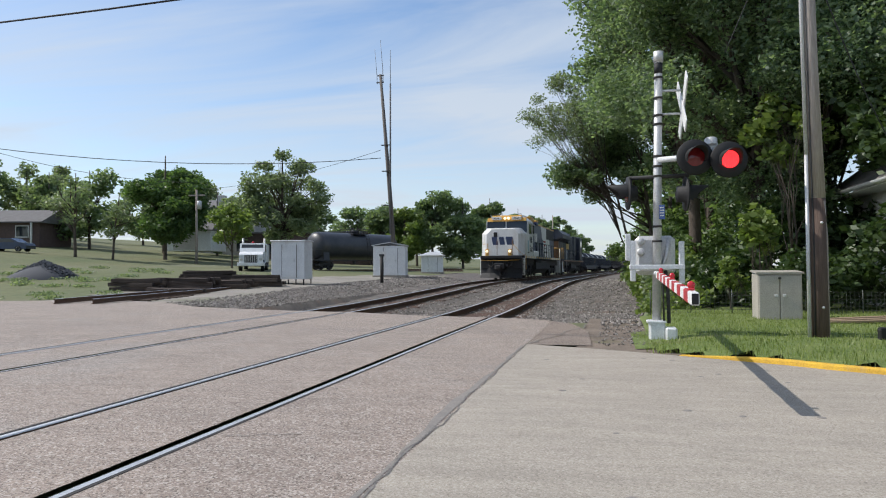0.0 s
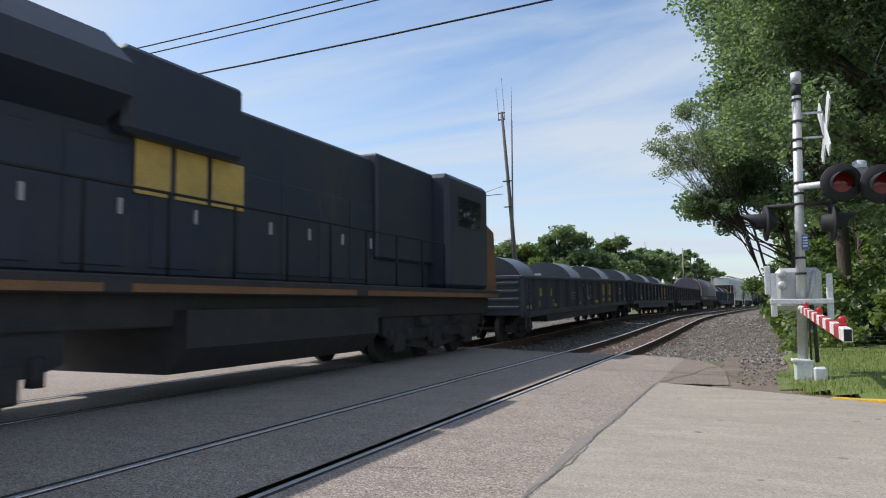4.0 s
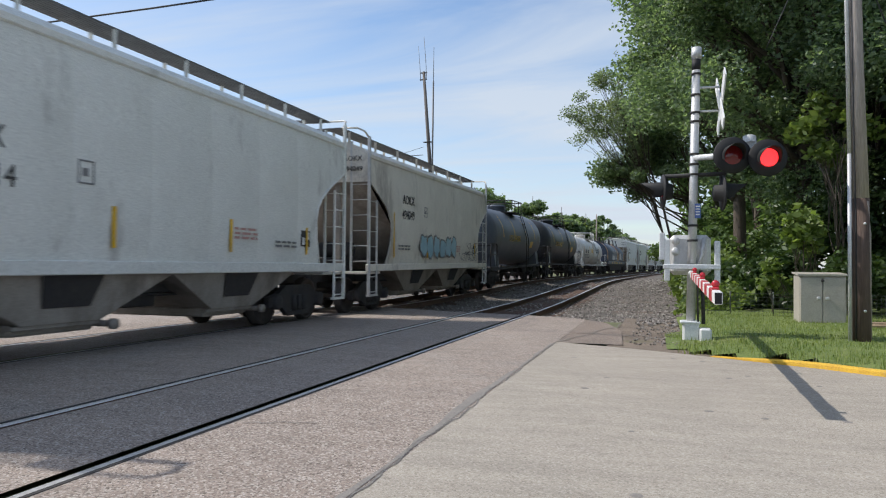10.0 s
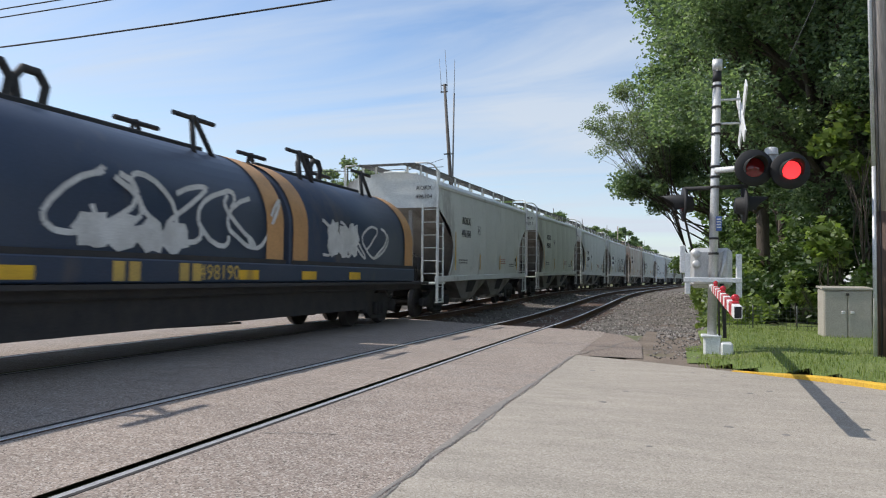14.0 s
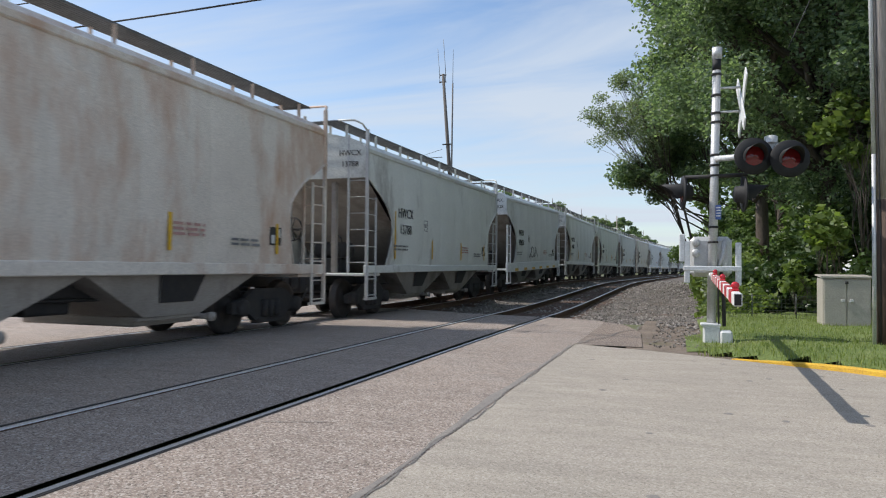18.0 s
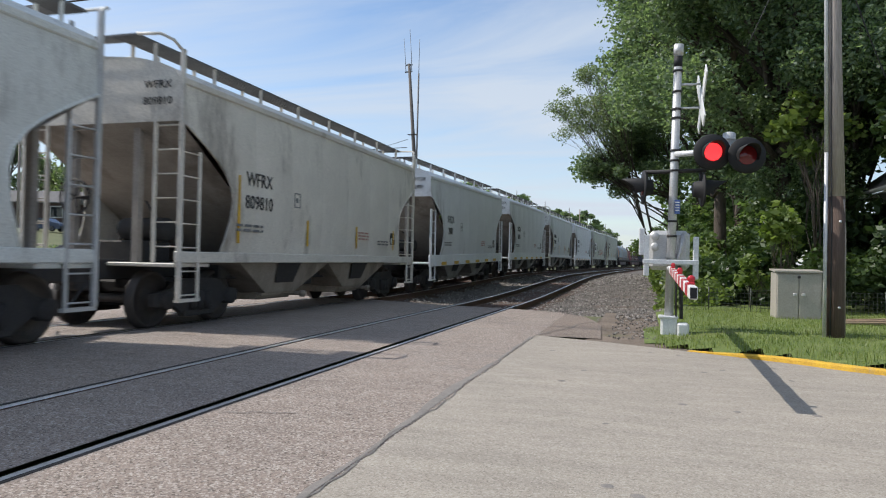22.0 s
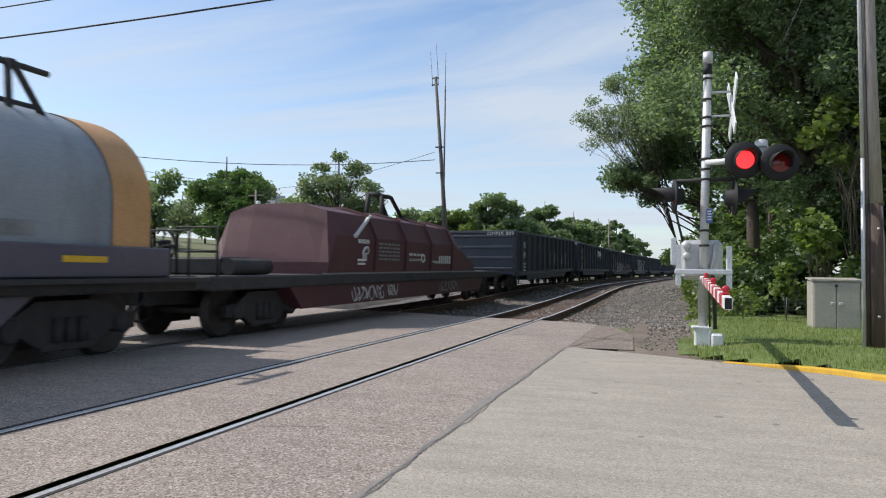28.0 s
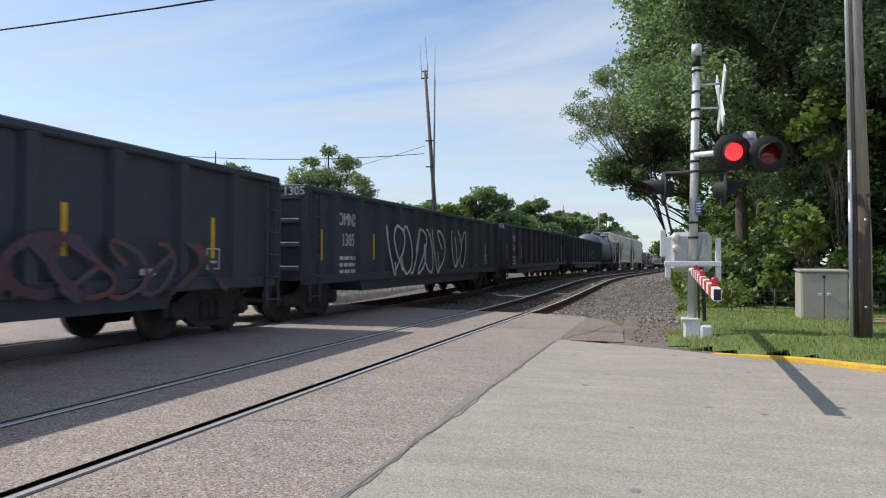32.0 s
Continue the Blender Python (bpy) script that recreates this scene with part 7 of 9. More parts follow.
    part("end_ladder", Mb().box(1.1, L - 1.5, 0.3, 1.55, L - 1.0, 1.5, 0.02).tube([(1.5, L - 0.95, 0.6), (1.5, L - 0.95, 2.6)], 0.025, 6), M_WHITE, car)
    part("rear_railing", Mb().tube([(1.45, L - 0.9, 1.66), (1.45, L - 0.9, 2.7), (0.7, L - 0.9, 2.7), (0.7, L - 0.9, 1.66)], 0.025, 6), P_LOCOYELLOW, car)
    stretch(car, ((0, 0), (1.3, 1.3), (3.3, 2.65), (6.1, 5.45), (9.35, 9.35), (12.9, 12.9), (15.7, 16.3), (19.7, 21.75), (21.6, 23.2)))
    L = 23.2
    part("coupler", cached("coupler", mk_coupler), M_DARK, car, at=(0, 0.2, 0))
    part("coupler", cached("coupler", mk_coupler), M_DARK, car, at=pose(0, L, 0, 0, 0, 180))
    truck(car, 4.2, 1.85, 3)
    truck(car, L - 4.6, 1.85, 3)
    return car


def rear_loco(s):
    """The second engine, running long hood first."""
    L = 22.0
    car = empty("locomotive", "grimy dark blue diesel locomotive with faded orange end", "locomotive", (T2, s, 0), "freight train")
    part("deck", Mb().box(-1.55, 0.9, 1.40, 1.55, L - 0.9, 1.62, 0.02), M_DARK, car)
    part("pilot", Mb().box(-1.5, 0.6, 0.35, 1.5, 0.95, 1.4, 0.03), M_BLACK, car)
    for a, b2 in ((2.0, 7.5), (7.9, 13.0), (13.4, L - 1.2)):
        part("sill_stripe", Mb().box(1.552, a, 1.42, 1.562, b2, 1.52), P_LOCOTAN, car)
    part("hood", Mb().box(-0.98, 2.3, 1.62, 0.98, 17.4, 4.30, 0.06), P_LOCODARK, car, "grimy blue engine hood")
    part("hood_end", Mb().box(-1.0, 1.95, 1.62, 1.0, 2.5, 3.75, 0.06), P_LOCOTAN, car, "faded orange hood end")
    rad = Mb()
    sec = [(1.0, 3.45), (1.5, 3.75), (1.5, 4.15), (1.0, 4.62), (-1.0, 4.62), (-1.5, 4.15), (-1.5, 3.75), (-1.0, 3.45)]
    v = [(x, (1.55 if z > 3.6 else 1.9), z) for x, z in sec] + [(x, 7.9, z) for x, z in sec]
    rad.add(v, [(i, (i + 1) % 8, 8 + (i + 1) % 8, 8 + i) for i in range(8)] + [tuple(range(8)), tuple(range(8, 16))])
    part("radiator", rad, P_LOCODARK, car, "overhanging radiator wings")
    part("radiator_fan", Mb().lathe((0, 3.0, 4.6), "z", [(0, 0.9), (0.1, 0.9), (0.12, 0)], 22), M_BLACK, car)
    for y in (2.35, 2.6):
        part("rear_lamp", Mb().lathe((0.35 if y > 2.5 else 0.1, 1.9, 3.35), "y", [(0, 0), (0, 0.08), (0.1, 0.09)], 12), M_GALV, car)
    part("dynamic_brake_box", Mb().box(-1.25, 8.0, 3.4, 1.25, 10.2, 4.5, 0.06), P_LOCODARK, car)
    part("equipment_box", Mb().box(-1.1, 14.6, 2.2, 1.1, 17.4, 4.42, 0.05), P_LOCODARK, car)
    for y in (4.8, 6.1, 7.4, 8.7, 10.4, 11.5, 12.6, 13.7):
        part("hood_door", Mb().box(0.98, y, 1.75, 1.0, y + 0.9, 3.3, 0.01), P_LOCODARK, car)
        part("door_handle", Mb().box(1.0, y + 0.75, 2.4, 1.03, y + 0.8, 2.6), M_GALV, car)
    for k, ch in enumerate(((8.4, 9.0), (9.1, 9.7), (9.8, 10.5))):
        slab(car, "logo_block", P_GOLD, [(ch[0], 2.7), (ch[1], 2.7), (ch[1], 3.4), (ch[0], 3.4)], 1.004, 0.012, "faded gold painted emblem")
    cab = part("cab", Mb().box(-1.5, 17.4, 1.62, 1.5, 20.2, 4.45, 0.12), P_LOCODARK, car)
    part("side_window", Mb().box(1.502, 18.0, 3.2, 1.515, 19.6, 3.95, 0.03), M_GLASS, cab)
    part("nose", Mb().prism([(20.2, 1.62), (21.4, 1.62), (21.2, 3.3), (20.2, 3.6)], "x", -1.3, 1.3), P_LOCOTAN, car, "faded orange nose")
    part("fuel_tank", Mb().prism([(-1.45, 1.2), (-1.45, 0.7), (-1.1, 0.35), (1.1, 0.35), (1.45, 0.7), (1.45, 1.2)], "y", 8.9, 14.0), M_DARK, car)
    for sd in (-1, 1):
        part("walkway_railing", mk_railing(4.8, 17.2, sd * 1.48, 1.62, 11, 1.05), M_BLACK, car)
    part("corner_handrail", Mb().tube([(1.5, 2.3, 0.7), (1.5, 2.3, 2.3), (1.5, 2.0, 2.75), (1.5, 1.0, 2.75), (1.5, 1.0, 1.6)], 0.026, 6), P_LOCOYELLOW, car)
    part("end_handrail", Mb().tube([(-1.4, 0.9, 1.62), (-1.4, 0.9, 2.7), (1.4, 0.9, 2.7), (1.4, 0.9, 1.62)], 0.026, 6), P_LOCOYELLOW, car)
    part("step_handrail", Mb().tube([(1.5, 4.6, 0.7), (1.5, 4.6, 2.4), (1.5, 4.9, 2.67)], 0.026, 6), M_GALV, car)
    part("step_box", Mb().box(1.08, 1.0, 0.35, 1.54, 1.5, 1.4, 0.02).box(1.05, 0.98, 0.35, 1.55, 1.55, 0.45), M_WHITE, car, "white-edged steps")
    couplers(car, L)
    truck(car, 4.6, 1.98, 3)
    truck(car, L - 4.6, 1.98, 3)
    part("underframe", Mb().box(-1.25, 1.4, 0.98, 1.25, L - 1.2, 1.42, 0.02), M_DARK, car)
    return car


# ---- consist, from the front; the numbers are metres from the crossing when the film starts ----
TRAIN = []
TRAIN.append((47.6, lead_loco(47.6)))
TRAIN.append((70.9, rear_loco(70.9)))


def csx_blocks(car, x, y, z, w, h, pt, label="large faded painted emblem"):
    """A worn three-block emblem."""
    for k in range(3):
        a = y + w * k / 3
        decal(car, pt, x, a + 0.06, z, a + w / 3 - 0.14, z + h, "logo_block", label)
        decal(car, pt, x, a + 0.02, z - 0.28, a + w / 3 - 0.10, z - 0.12, "logo_bar")


def mark_blocks(car, x, y, z, ink, n=4, w=0.2, gap=0.28, h=0.26):
    """Owner's mark, worn to plain blocks."""
    for k in range(n):
        a = y + gap * k + (0.70 if k > 1 else 0)
        decal(car, ink, x, a, z, a + w, z + h, "mark_block")


def covered_gondola(s, L, body, mark, num, covers, rib=13, seed=1):
    c = gondola(s, L, 2.14, body, "weathered dark gondola car " + ("with round covers over steel coils" if covers else "with worn yellow marks"), rib, 0.88, True)
    for y in covers:
        cover(c, y, 1.88)
    mark_blocks(c, 1.448, 2.3, 1.46, P_GOLD)
    for a, b2 in ((0, 2), (2, 4), (4, 6)):
        lettering(num[a:b2], 0.30, P_GOLD, c, 1.448, (2.45, 3.72, 4.25)[a // 2], 1.20, wide=1.0)
    csx_blocks(c, 1.448, L - 6.8, 1.36, 2.15, 0.54, P_GOLD)
    for k in range(6):
        y = 1.3 + (L - 2.6) * k / 5
        decal(c, P_YELLOW, 1.446, y - 0.3, 1.06, y + 0.3, 1.17, "reflector_strip")
    data_marks(c, 1.446, 6.6, 1.5, P_DIM, 3, 1.6, 0.06)
    decal(c, P_CHALK, 1.446, L - 2.6, 1.4, L - 2.2, 1.7, "car_label_panel")
    decal(c, P_INK, 1.452, L - 2.56, 1.44, L - 2.24, 1.66, "car_label_mark")
    scrawl(c, 1.448, 8.8, 1.2, 1.3, 0.7, P_CHALK, seed, 3, 0.02)
    widen(c, 1.05)
    TRAIN.append((s, c))
    return c


g1 = covered_gondola(93.0, 19.3, P_GONBLUE, "CSXT", "482371", (2.4, 9.0, 15.0), 14, 2)
g2 = covered_gondola(112.3, 18.8, P_GONBLUE, "CSXT", "482491", (2.3, 9.0, 14.8), 14, 3)
g3 = covered_gondola(131.1, 16.8, P_GONBROWN, "CSXT", "704837", (), 14, 4)
c1 = coil_car(147.9, 16.9, [(1.5, 13.8, P_HOODBROWN)], "weathered purple-brown coil car with round hood and orange bands", P_GONBLUE)
mark_blocks(c1, 1.552, 3.0, 1.13, P_GOLD, gap=0.26)
lettering("495278", 0.40, P_GOLD, c1, 1.552, 5.75, 1.26)
for k in range(3):
    part("logo_block", Mb().box(0, 0, -0.2, 0.012, 0.5, 0.2), P_GOLD, c1, "gold painted emblem", at=pose(1.272, 8.75 + 0.60 * k, 2.74, 0, -30.6, 0))
TRAIN.append((147.9, c1))
g4 = covered_gondola(164.8, 17.8, P_GONBLUE, "CSXT", "482872", (2.8, 8.8, 14.2), 13, 5)
blob_letters(g4, 1.55, 9.9, 0.85, 1.5, 1.35, P_LBLUE, P_CHALK, 5, 2, "pale blue ghost-shaped graffiti")


def add_hopper(s, e, body, sill, label, mark, num, plate=None, strips="side", seed=0, ink=P_INK, ends=None):
    L = round(e - s, 1)
    c = hopper(s, L, body, sill, label, seed, ends, strips == "sill")
    hopper_text(c, L, mark, num, ink, plate=plate, z=3.02 if mark == "AOKX" else 2.58, y=3.22 if num == "339414" or s > 338 else 3.62)
    if strips == "sill":
        sill_strips(c, L)
    else:
        side_strips(c, L)
    TRAIN.append((s, c))
    return c


GL, WL, TL = "grey two-bay covered hopper car with grimy ends", "white two-bay covered hopper car with yellow sill strips", "pale tan two-bay covered hopper car with road dirt"
RL, OL = "rust-stained pale two-bay covered hopper car", "greenish grey two-bay covered hopper car"
P_BROWNEND = paint("brown_end_paint", (0.20, 0.115, 0.08), (0.15, 0.09, 0.065), 0.75)
add_hopper(182.6, 195.8, P_GREY, P_GREY, "grey covered hopper car with brown painted end", "TILX", "339414", seed=1, ends=P_BROWNEND)
h2 = add_hopper(195.8, 209.3, P_TAN, P_TAN, "pale tan covered hopper car with pastel graffiti", "AOKX", "494049", seed=2)
blob_letters(h2, 1.575, 4.6, 1.42, 3.7, 0.75, P_LBLUE, P_DIM, 9, 6, "pastel bubble-letter graffiti")
scrawl(h2, 1.575, 8.7, 1.32, 2.4, 0.3, P_DIM, 10, 8, 0.012)
scrawl(h2, 1.575, 9.6, 1.6, 1.5, 0.4, P_DULLRED, 11, 6, 0.01)


def strips_on_tank(car, L, r, zc, spots, pt=P_YELLOW):
    for y in spots:
        tank_mark(car, r, zc, zc + 0.45, y - 0.06, y + 0.06, 0.95, pt, "reflector_strip")


ta = tank_car(209.3, 13.6, P_TANKGREY, "blue-grey tank car with top platform railings", M_DARK)
tank_text(ta, "UTLX 643003", 0.42, P_GOLD, 1.38, 2.38, 5.2, 2.3)
strips_on_tank(ta, 13.1, 1.38, 2.38, (2.9, 5.2, 7.8, 10.2))
tank_mark(ta, 1.38, 2.38, 2.05, 9.0, 9.7, 0.32, P_YELLOW, "warning_panel")
tank_mark(ta, 1.38, 2.38, 2.35, 10.7, 11.5, 0.5, P_DIM, "data_panel")
TRAIN.append((209.3, ta))
tb = tank_car(222.9, 14.4, P_TANKBLACK, "black tank car with gold lettering and railings", M_DARK)
tank_text(tb, "UTLX 674990", 0.42, P_GOLD, 1.38, 2.38, 4.55, 2.26)
strips_on_tank(tb, 14.0, 1.38, 2.38, (2.75, 6.15, 9.4, 11.6))
tank_mark(tb, 1.38, 2.38, 2.05, 9.9, 10.6, 0.32, P_YELLOW, "warning_panel")
tank_mark(tb, 1.38, 2.38, 2.35, 11.7, 12.4, 0.55, P_DIM, "data_panel")
TRAIN.append((222.9, tb))
tc_ = tank_car(237.3, 16.4, P_TANKWHITE, "stained white tank car with domed valve housing", M_GALV, 1.22, 2.17)
tank_text(tc_, "VELX", 0.44, P_INK, 1.22, 2.17, 3.85, 2.08, wide=0.68)
tank_text(tc_, "12573", 0.44, P_INK, 1.22, 2.17, 4.95, 2.08, wide=0.68)
tank_text(tc_, "SULFUR TRIOXIDE", 0.19, P_INK, 1.22, 2.17, 10.5, 2.34)
tank_text(tc_, "STABILIZED", 0.19, P_INK, 1.22, 2.17, 10.5, 2.13)
for y in (2.9, 6.1, 8.3, 9.7, 12.4):
    tank_mark(tc_, 1.22, 2.17, 2.3, y - 0.10, y + 0.10, 0.75, P_ORANGE, "reflector_strip")
tank_mark(tc_, 1.22, 2.17, 2.2, 7.0, 7.8, 0.36, P_YELLOW, "warning_panel")
data_marks(tc_, 1.19, 3.5, 1.80, P_DIM, 3, 2.4, 0.06)
tank_mark(tc_, 1.22, 2.17, 2.25, 11.4, 12.0, 0.5, P_DIM, "data_block")
for y in (11.55, 12.0):
    part("warning_diamond", Mb().prism([(-0.17, 0), (0, -0.17), (0.17, 0), (0, 0.17)], "x", 0.0, 0.012), P_CHALK, tc_, "white hazard diamond", at=(1.13, y, 1.68))
for y in (8.6, 8.95, 9.35):
    part("tank_band", cached("tank_band", lambda: Mb().lathe((0, 0, 2.17), "y", [(0, 1.22), (0, 1.25), (0.22, 1.25), (0.22, 1.22)], 40)), P_TANKWHITE, tc_, at=(0, y, 0))
TRAIN.append((237.3, tc_))
c2 = coil_car(253.7, 17.7, [(1.2, 8.9, P_HOODBLUE), (10.4, 6.2, P_HOODBLUE)], "dark blue coil car with two round hoods and white graffiti", P_HOODBLUE, band=0.55)
mark_blocks(c2, 1.552, 5.9, 1.12, P_GOLD)
lettering("498190", 0.34, P_GOLD, c2, 1.552, 8.1, 1.24)
scrawl(c2, 1.45, 5.0, 1.65, 4.8, 0.95, P_CHALK, 21, 7, 0.04)
blob_letters(c2, 1.455, 5.4, 1.5, 2.0, 0.5, P_CHALK, P_CHALK, 22, 4, "white sprayed patch")
scrawl(c2, 1.45, 11.6, 1.6, 3.2, 0.8, P_CHALK, 23, 5, 0.03)
blob_letters(c2, 1.455, 11.8, 1.6, 1.4, 0.8, P_CHALK, P_CHALK, 24, 3, "white sprayed patch")
for y in (4.2, 8.6, 10.6, 12.6):
    decal(c2, P_YELLOW, 1.553, y, 1.14, y + 0.55, 1.30, "reflector_strip")
TRAIN.append((253.7, c2))
HOPPERS = [(271.4, 284.8, P_GREY, P_GREY, GL, "AOKX", "496104", None, "side"), (284.8, 298.0, P_OLIVE, P_OLIVE, OL, "AOKX", "495012", None, "side"),
           (298.0, 311.1, P_GREY, P_GREY, GL, "TILX", "331204", None, "side"), (311.1, 324.6, P_GREY, P_GREY, "grey covered hopper car with dark scribbled graffiti", "WFRX", "410443", P_WHITE, "side"),
           (324.6, 338.3, P_RUST, P_RUST, RL, "AOKX", "493806", None, "side"), (338.3, 351.7, P_GREY, P_GREY, GL, "HWCX", "13788", None, "side"),
           (351.7, 364.9, P_WHITE, P_WHITE, WL, "WFRX", "408628", None, "sill"), (364.9, 378.1, P_GREY, P_GREY, GL, "HWCX", "10679", None, "side"),
           (378.1, 391.5, P_OLIVE, P_OLIVE, OL, "TILX", "337652", None, "side"), (391.5, 404.9, P_GREY, P_GREY, GL, "WFRX", "804482", None, "side"),
           (404.9, 418.1, P_TAN, P_TAN, TL, "WFRX", "809810", None, "side"), (418.1, 431.3, P_WHITE, P_WHITE, WL, "SHQX", "2481", None, "sill"),
           (431.3, 444.5, P_WHITE, P_WHITE, WL, "SHQX", "2678", None, "sill"), (444.5, 457.7, P_GREY, P_GREY, GL, "NAHX", "328001", None, "side"),
           (457.7, 471.3, P_WHITE, P_WHITE, WL, "SHQX", "1329", None, "sill"), (471.3, 485.3, P_OLIVE, P_OLIVE, "greenish grey covered hopper car with red graffiti", "TILX", "330969", P_WHITE, "side"),
           (485.3, 498.7, P_OLIVE, P_OLIVE, OL, "AOKX", "496543", None, "side")]
for k, row in enumerate(HOPPERS):
    h = add_hopper(*row[:7], plate=row[7], strips=row[8], seed=k + 1)
    if row[6] == "410443":
        scrawl(h, 1.575, 6.2, 1.45, 4.6, 1.25, P_INK, 41, 9, 0.035)
        scrawl(h, 1.575, 3.5, 2.4, 0.6, 1.0, P_INK, 42, 1, 0.03)
    if row[6] == "408628":
        scrawl(h, 1.575, 4.8, 1.5, 1.7, 0.5, P_INK, 43, 4, 0.025)
    if row[6] == "330969":
        scrawl(h, 1.575, 6.4, 1.6, 1.5, 0.6, P_REDINK, 44, 4, 0.03)
        scrawl(h, 1.575, 8.6, 1.65, 1.0, 0.55, P_REDINK, 45, 3, 0.03)
        scrawl(h, 1.575, 5.2, 1.5, 0.9, 0.5, P_INK, 46, 3, 0.03)
P_WASH = mat("off_white_spray", (0.50, 0.53, 0.53), (0.34, 0.38, 0.39), 0.65, 0, 2.2, 40, 0.0)


def hood_paint(car, y0, y1, z0, z1, lift, material, name, label=""):
    """A patch of paint laid over the curve of a round hood."""
    v = []
    for k in range(5):
        z = z0 + (z1 - z0) * k / 4
        x = 1.44 * math.sqrt(max(0.0, 1 - (max(z - 2.10, 0.0) / 1.24) ** 2)) + lift
        v += [(x, y0, z), (x, y1, z)]
    return part(name, Mb().add(v, [(2 * k, 2 * k + 1, 2 * k + 3, 2 * k + 2) for k in range(4)], True), material, car, label)


c3 = coil_car(498.7, 15.6, [(1.0, 13.1, P_HOODGREY)], "grey coil car with round hood, orange ends and pale graffiti", P_HOODBROWN, P_ORANGE, 2, top=3.34, loop=0.35, band=0.7)
mark_blocks(c3, 1.552, 1.9, 1.25, P_GOLD, w=0.16, gap=0.2, h=0.2)
lettering("496401", 0.31, P_GOLD, c3, 1.552, 3.52, 1.25, wide=0.82)
data_marks(c3, 1.552, 4.85, 1.40, P_DIM, 2, 0.85, 0.06)
decal(c3, P_CHALK, 1.552, 6.0, 1.33, 6.3, 1.44, "car_label_panel")
scrawl(c3, 1.56, 10.0, 1.34, 0.5, 0.16, P_CHALK, 52, 4, 0.012)
for k, (y0, y1, z0, z1) in enumerate(((2.6, 3.15, 1.5, 1.8), (3.0, 3.42, 1.52, 2.62), (3.36, 3.62, 1.52, 2.70), (3.56, 4.0, 1.52, 2.62), (3.95, 4.45, 1.52, 2.64), (4.38, 4.9, 1.52, 2.70), (4.84, 5.4, 1.52, 2.66), (5.34, 5.9, 1.52, 2.70), (5.84, 6.5, 1.52, 2.62))):
    hood_paint(c3, y0, y1, z0, z1, 0.010 + 0.001 * k, P_WASH, "graffiti_letter", "sprayed off-white block letter")
for y0, y1, z0, z1 in ((3.0, 3.5, 1.52, 1.75), (3.42, 3.60, 1.75, 2.12), (3.86, 4.0, 1.56, 2.1), (4.2, 4.5, 1.54, 2.02), (4.7, 4.86, 1.6, 2.2)):
    hood_paint(c3, y0, y1, z0, z1, 0.022, P_LBLUE, "graffiti_fill", "pale blue spray paint")
for y0, y1, z0, z1 in ((6.12, 6.26, 2.50, 2.80), (6.26, 6.52, 2.73, 2.80), (6.26, 6.52, 2.50, 2.57), (6.62, 7.02, 2.73, 2.80), (6.62, 6.76, 2.64, 2.74), (6.62, 7.02, 2.62, 2.68), (6.88, 7.02, 2.56, 2.64), (6.58, 7.02, 2.50, 2.57), (7.12, 7.3, 2.5, 2.6), (7.2, 7.44, 2.58, 2.72), (7.36, 7.6, 2.7, 2.80), (7.12, 7.3, 2.7, 2.80), (7.4, 7.6, 2.5, 2.6), (6.36, 7.66, 2.27, 2.36)):
    hood_paint(c3, y0, y1, z0, z1, 0.012, P_GOLD, "logo_block", "faded gold painted emblem")
for z in (1.50, 1.80):
    hood_paint(c3, 7.0, 7.12, z, z + 0.1, 0.012, P_GOLD, "lift_mark")
hood_paint(c3, 10.3, 12.2, 1.58, 1.75, 0.012, P_DIM, "car_label_panel")
for y in (3.8, 6.1, 8.2, 10.2):
    decal(c3, P_YELLOW, 1.39, y - 0.3, 0.88, y + 0.3, 1.0, "reflector_strip")
decal(c3, P_YELLOW, 1.552, 12.5, 1.28, 13.2, 1.36, "reflector_strip")
TRAIN.append((498.7, c3))
TRAIN.append((513.6, shield_car(513.6, 20.0)))


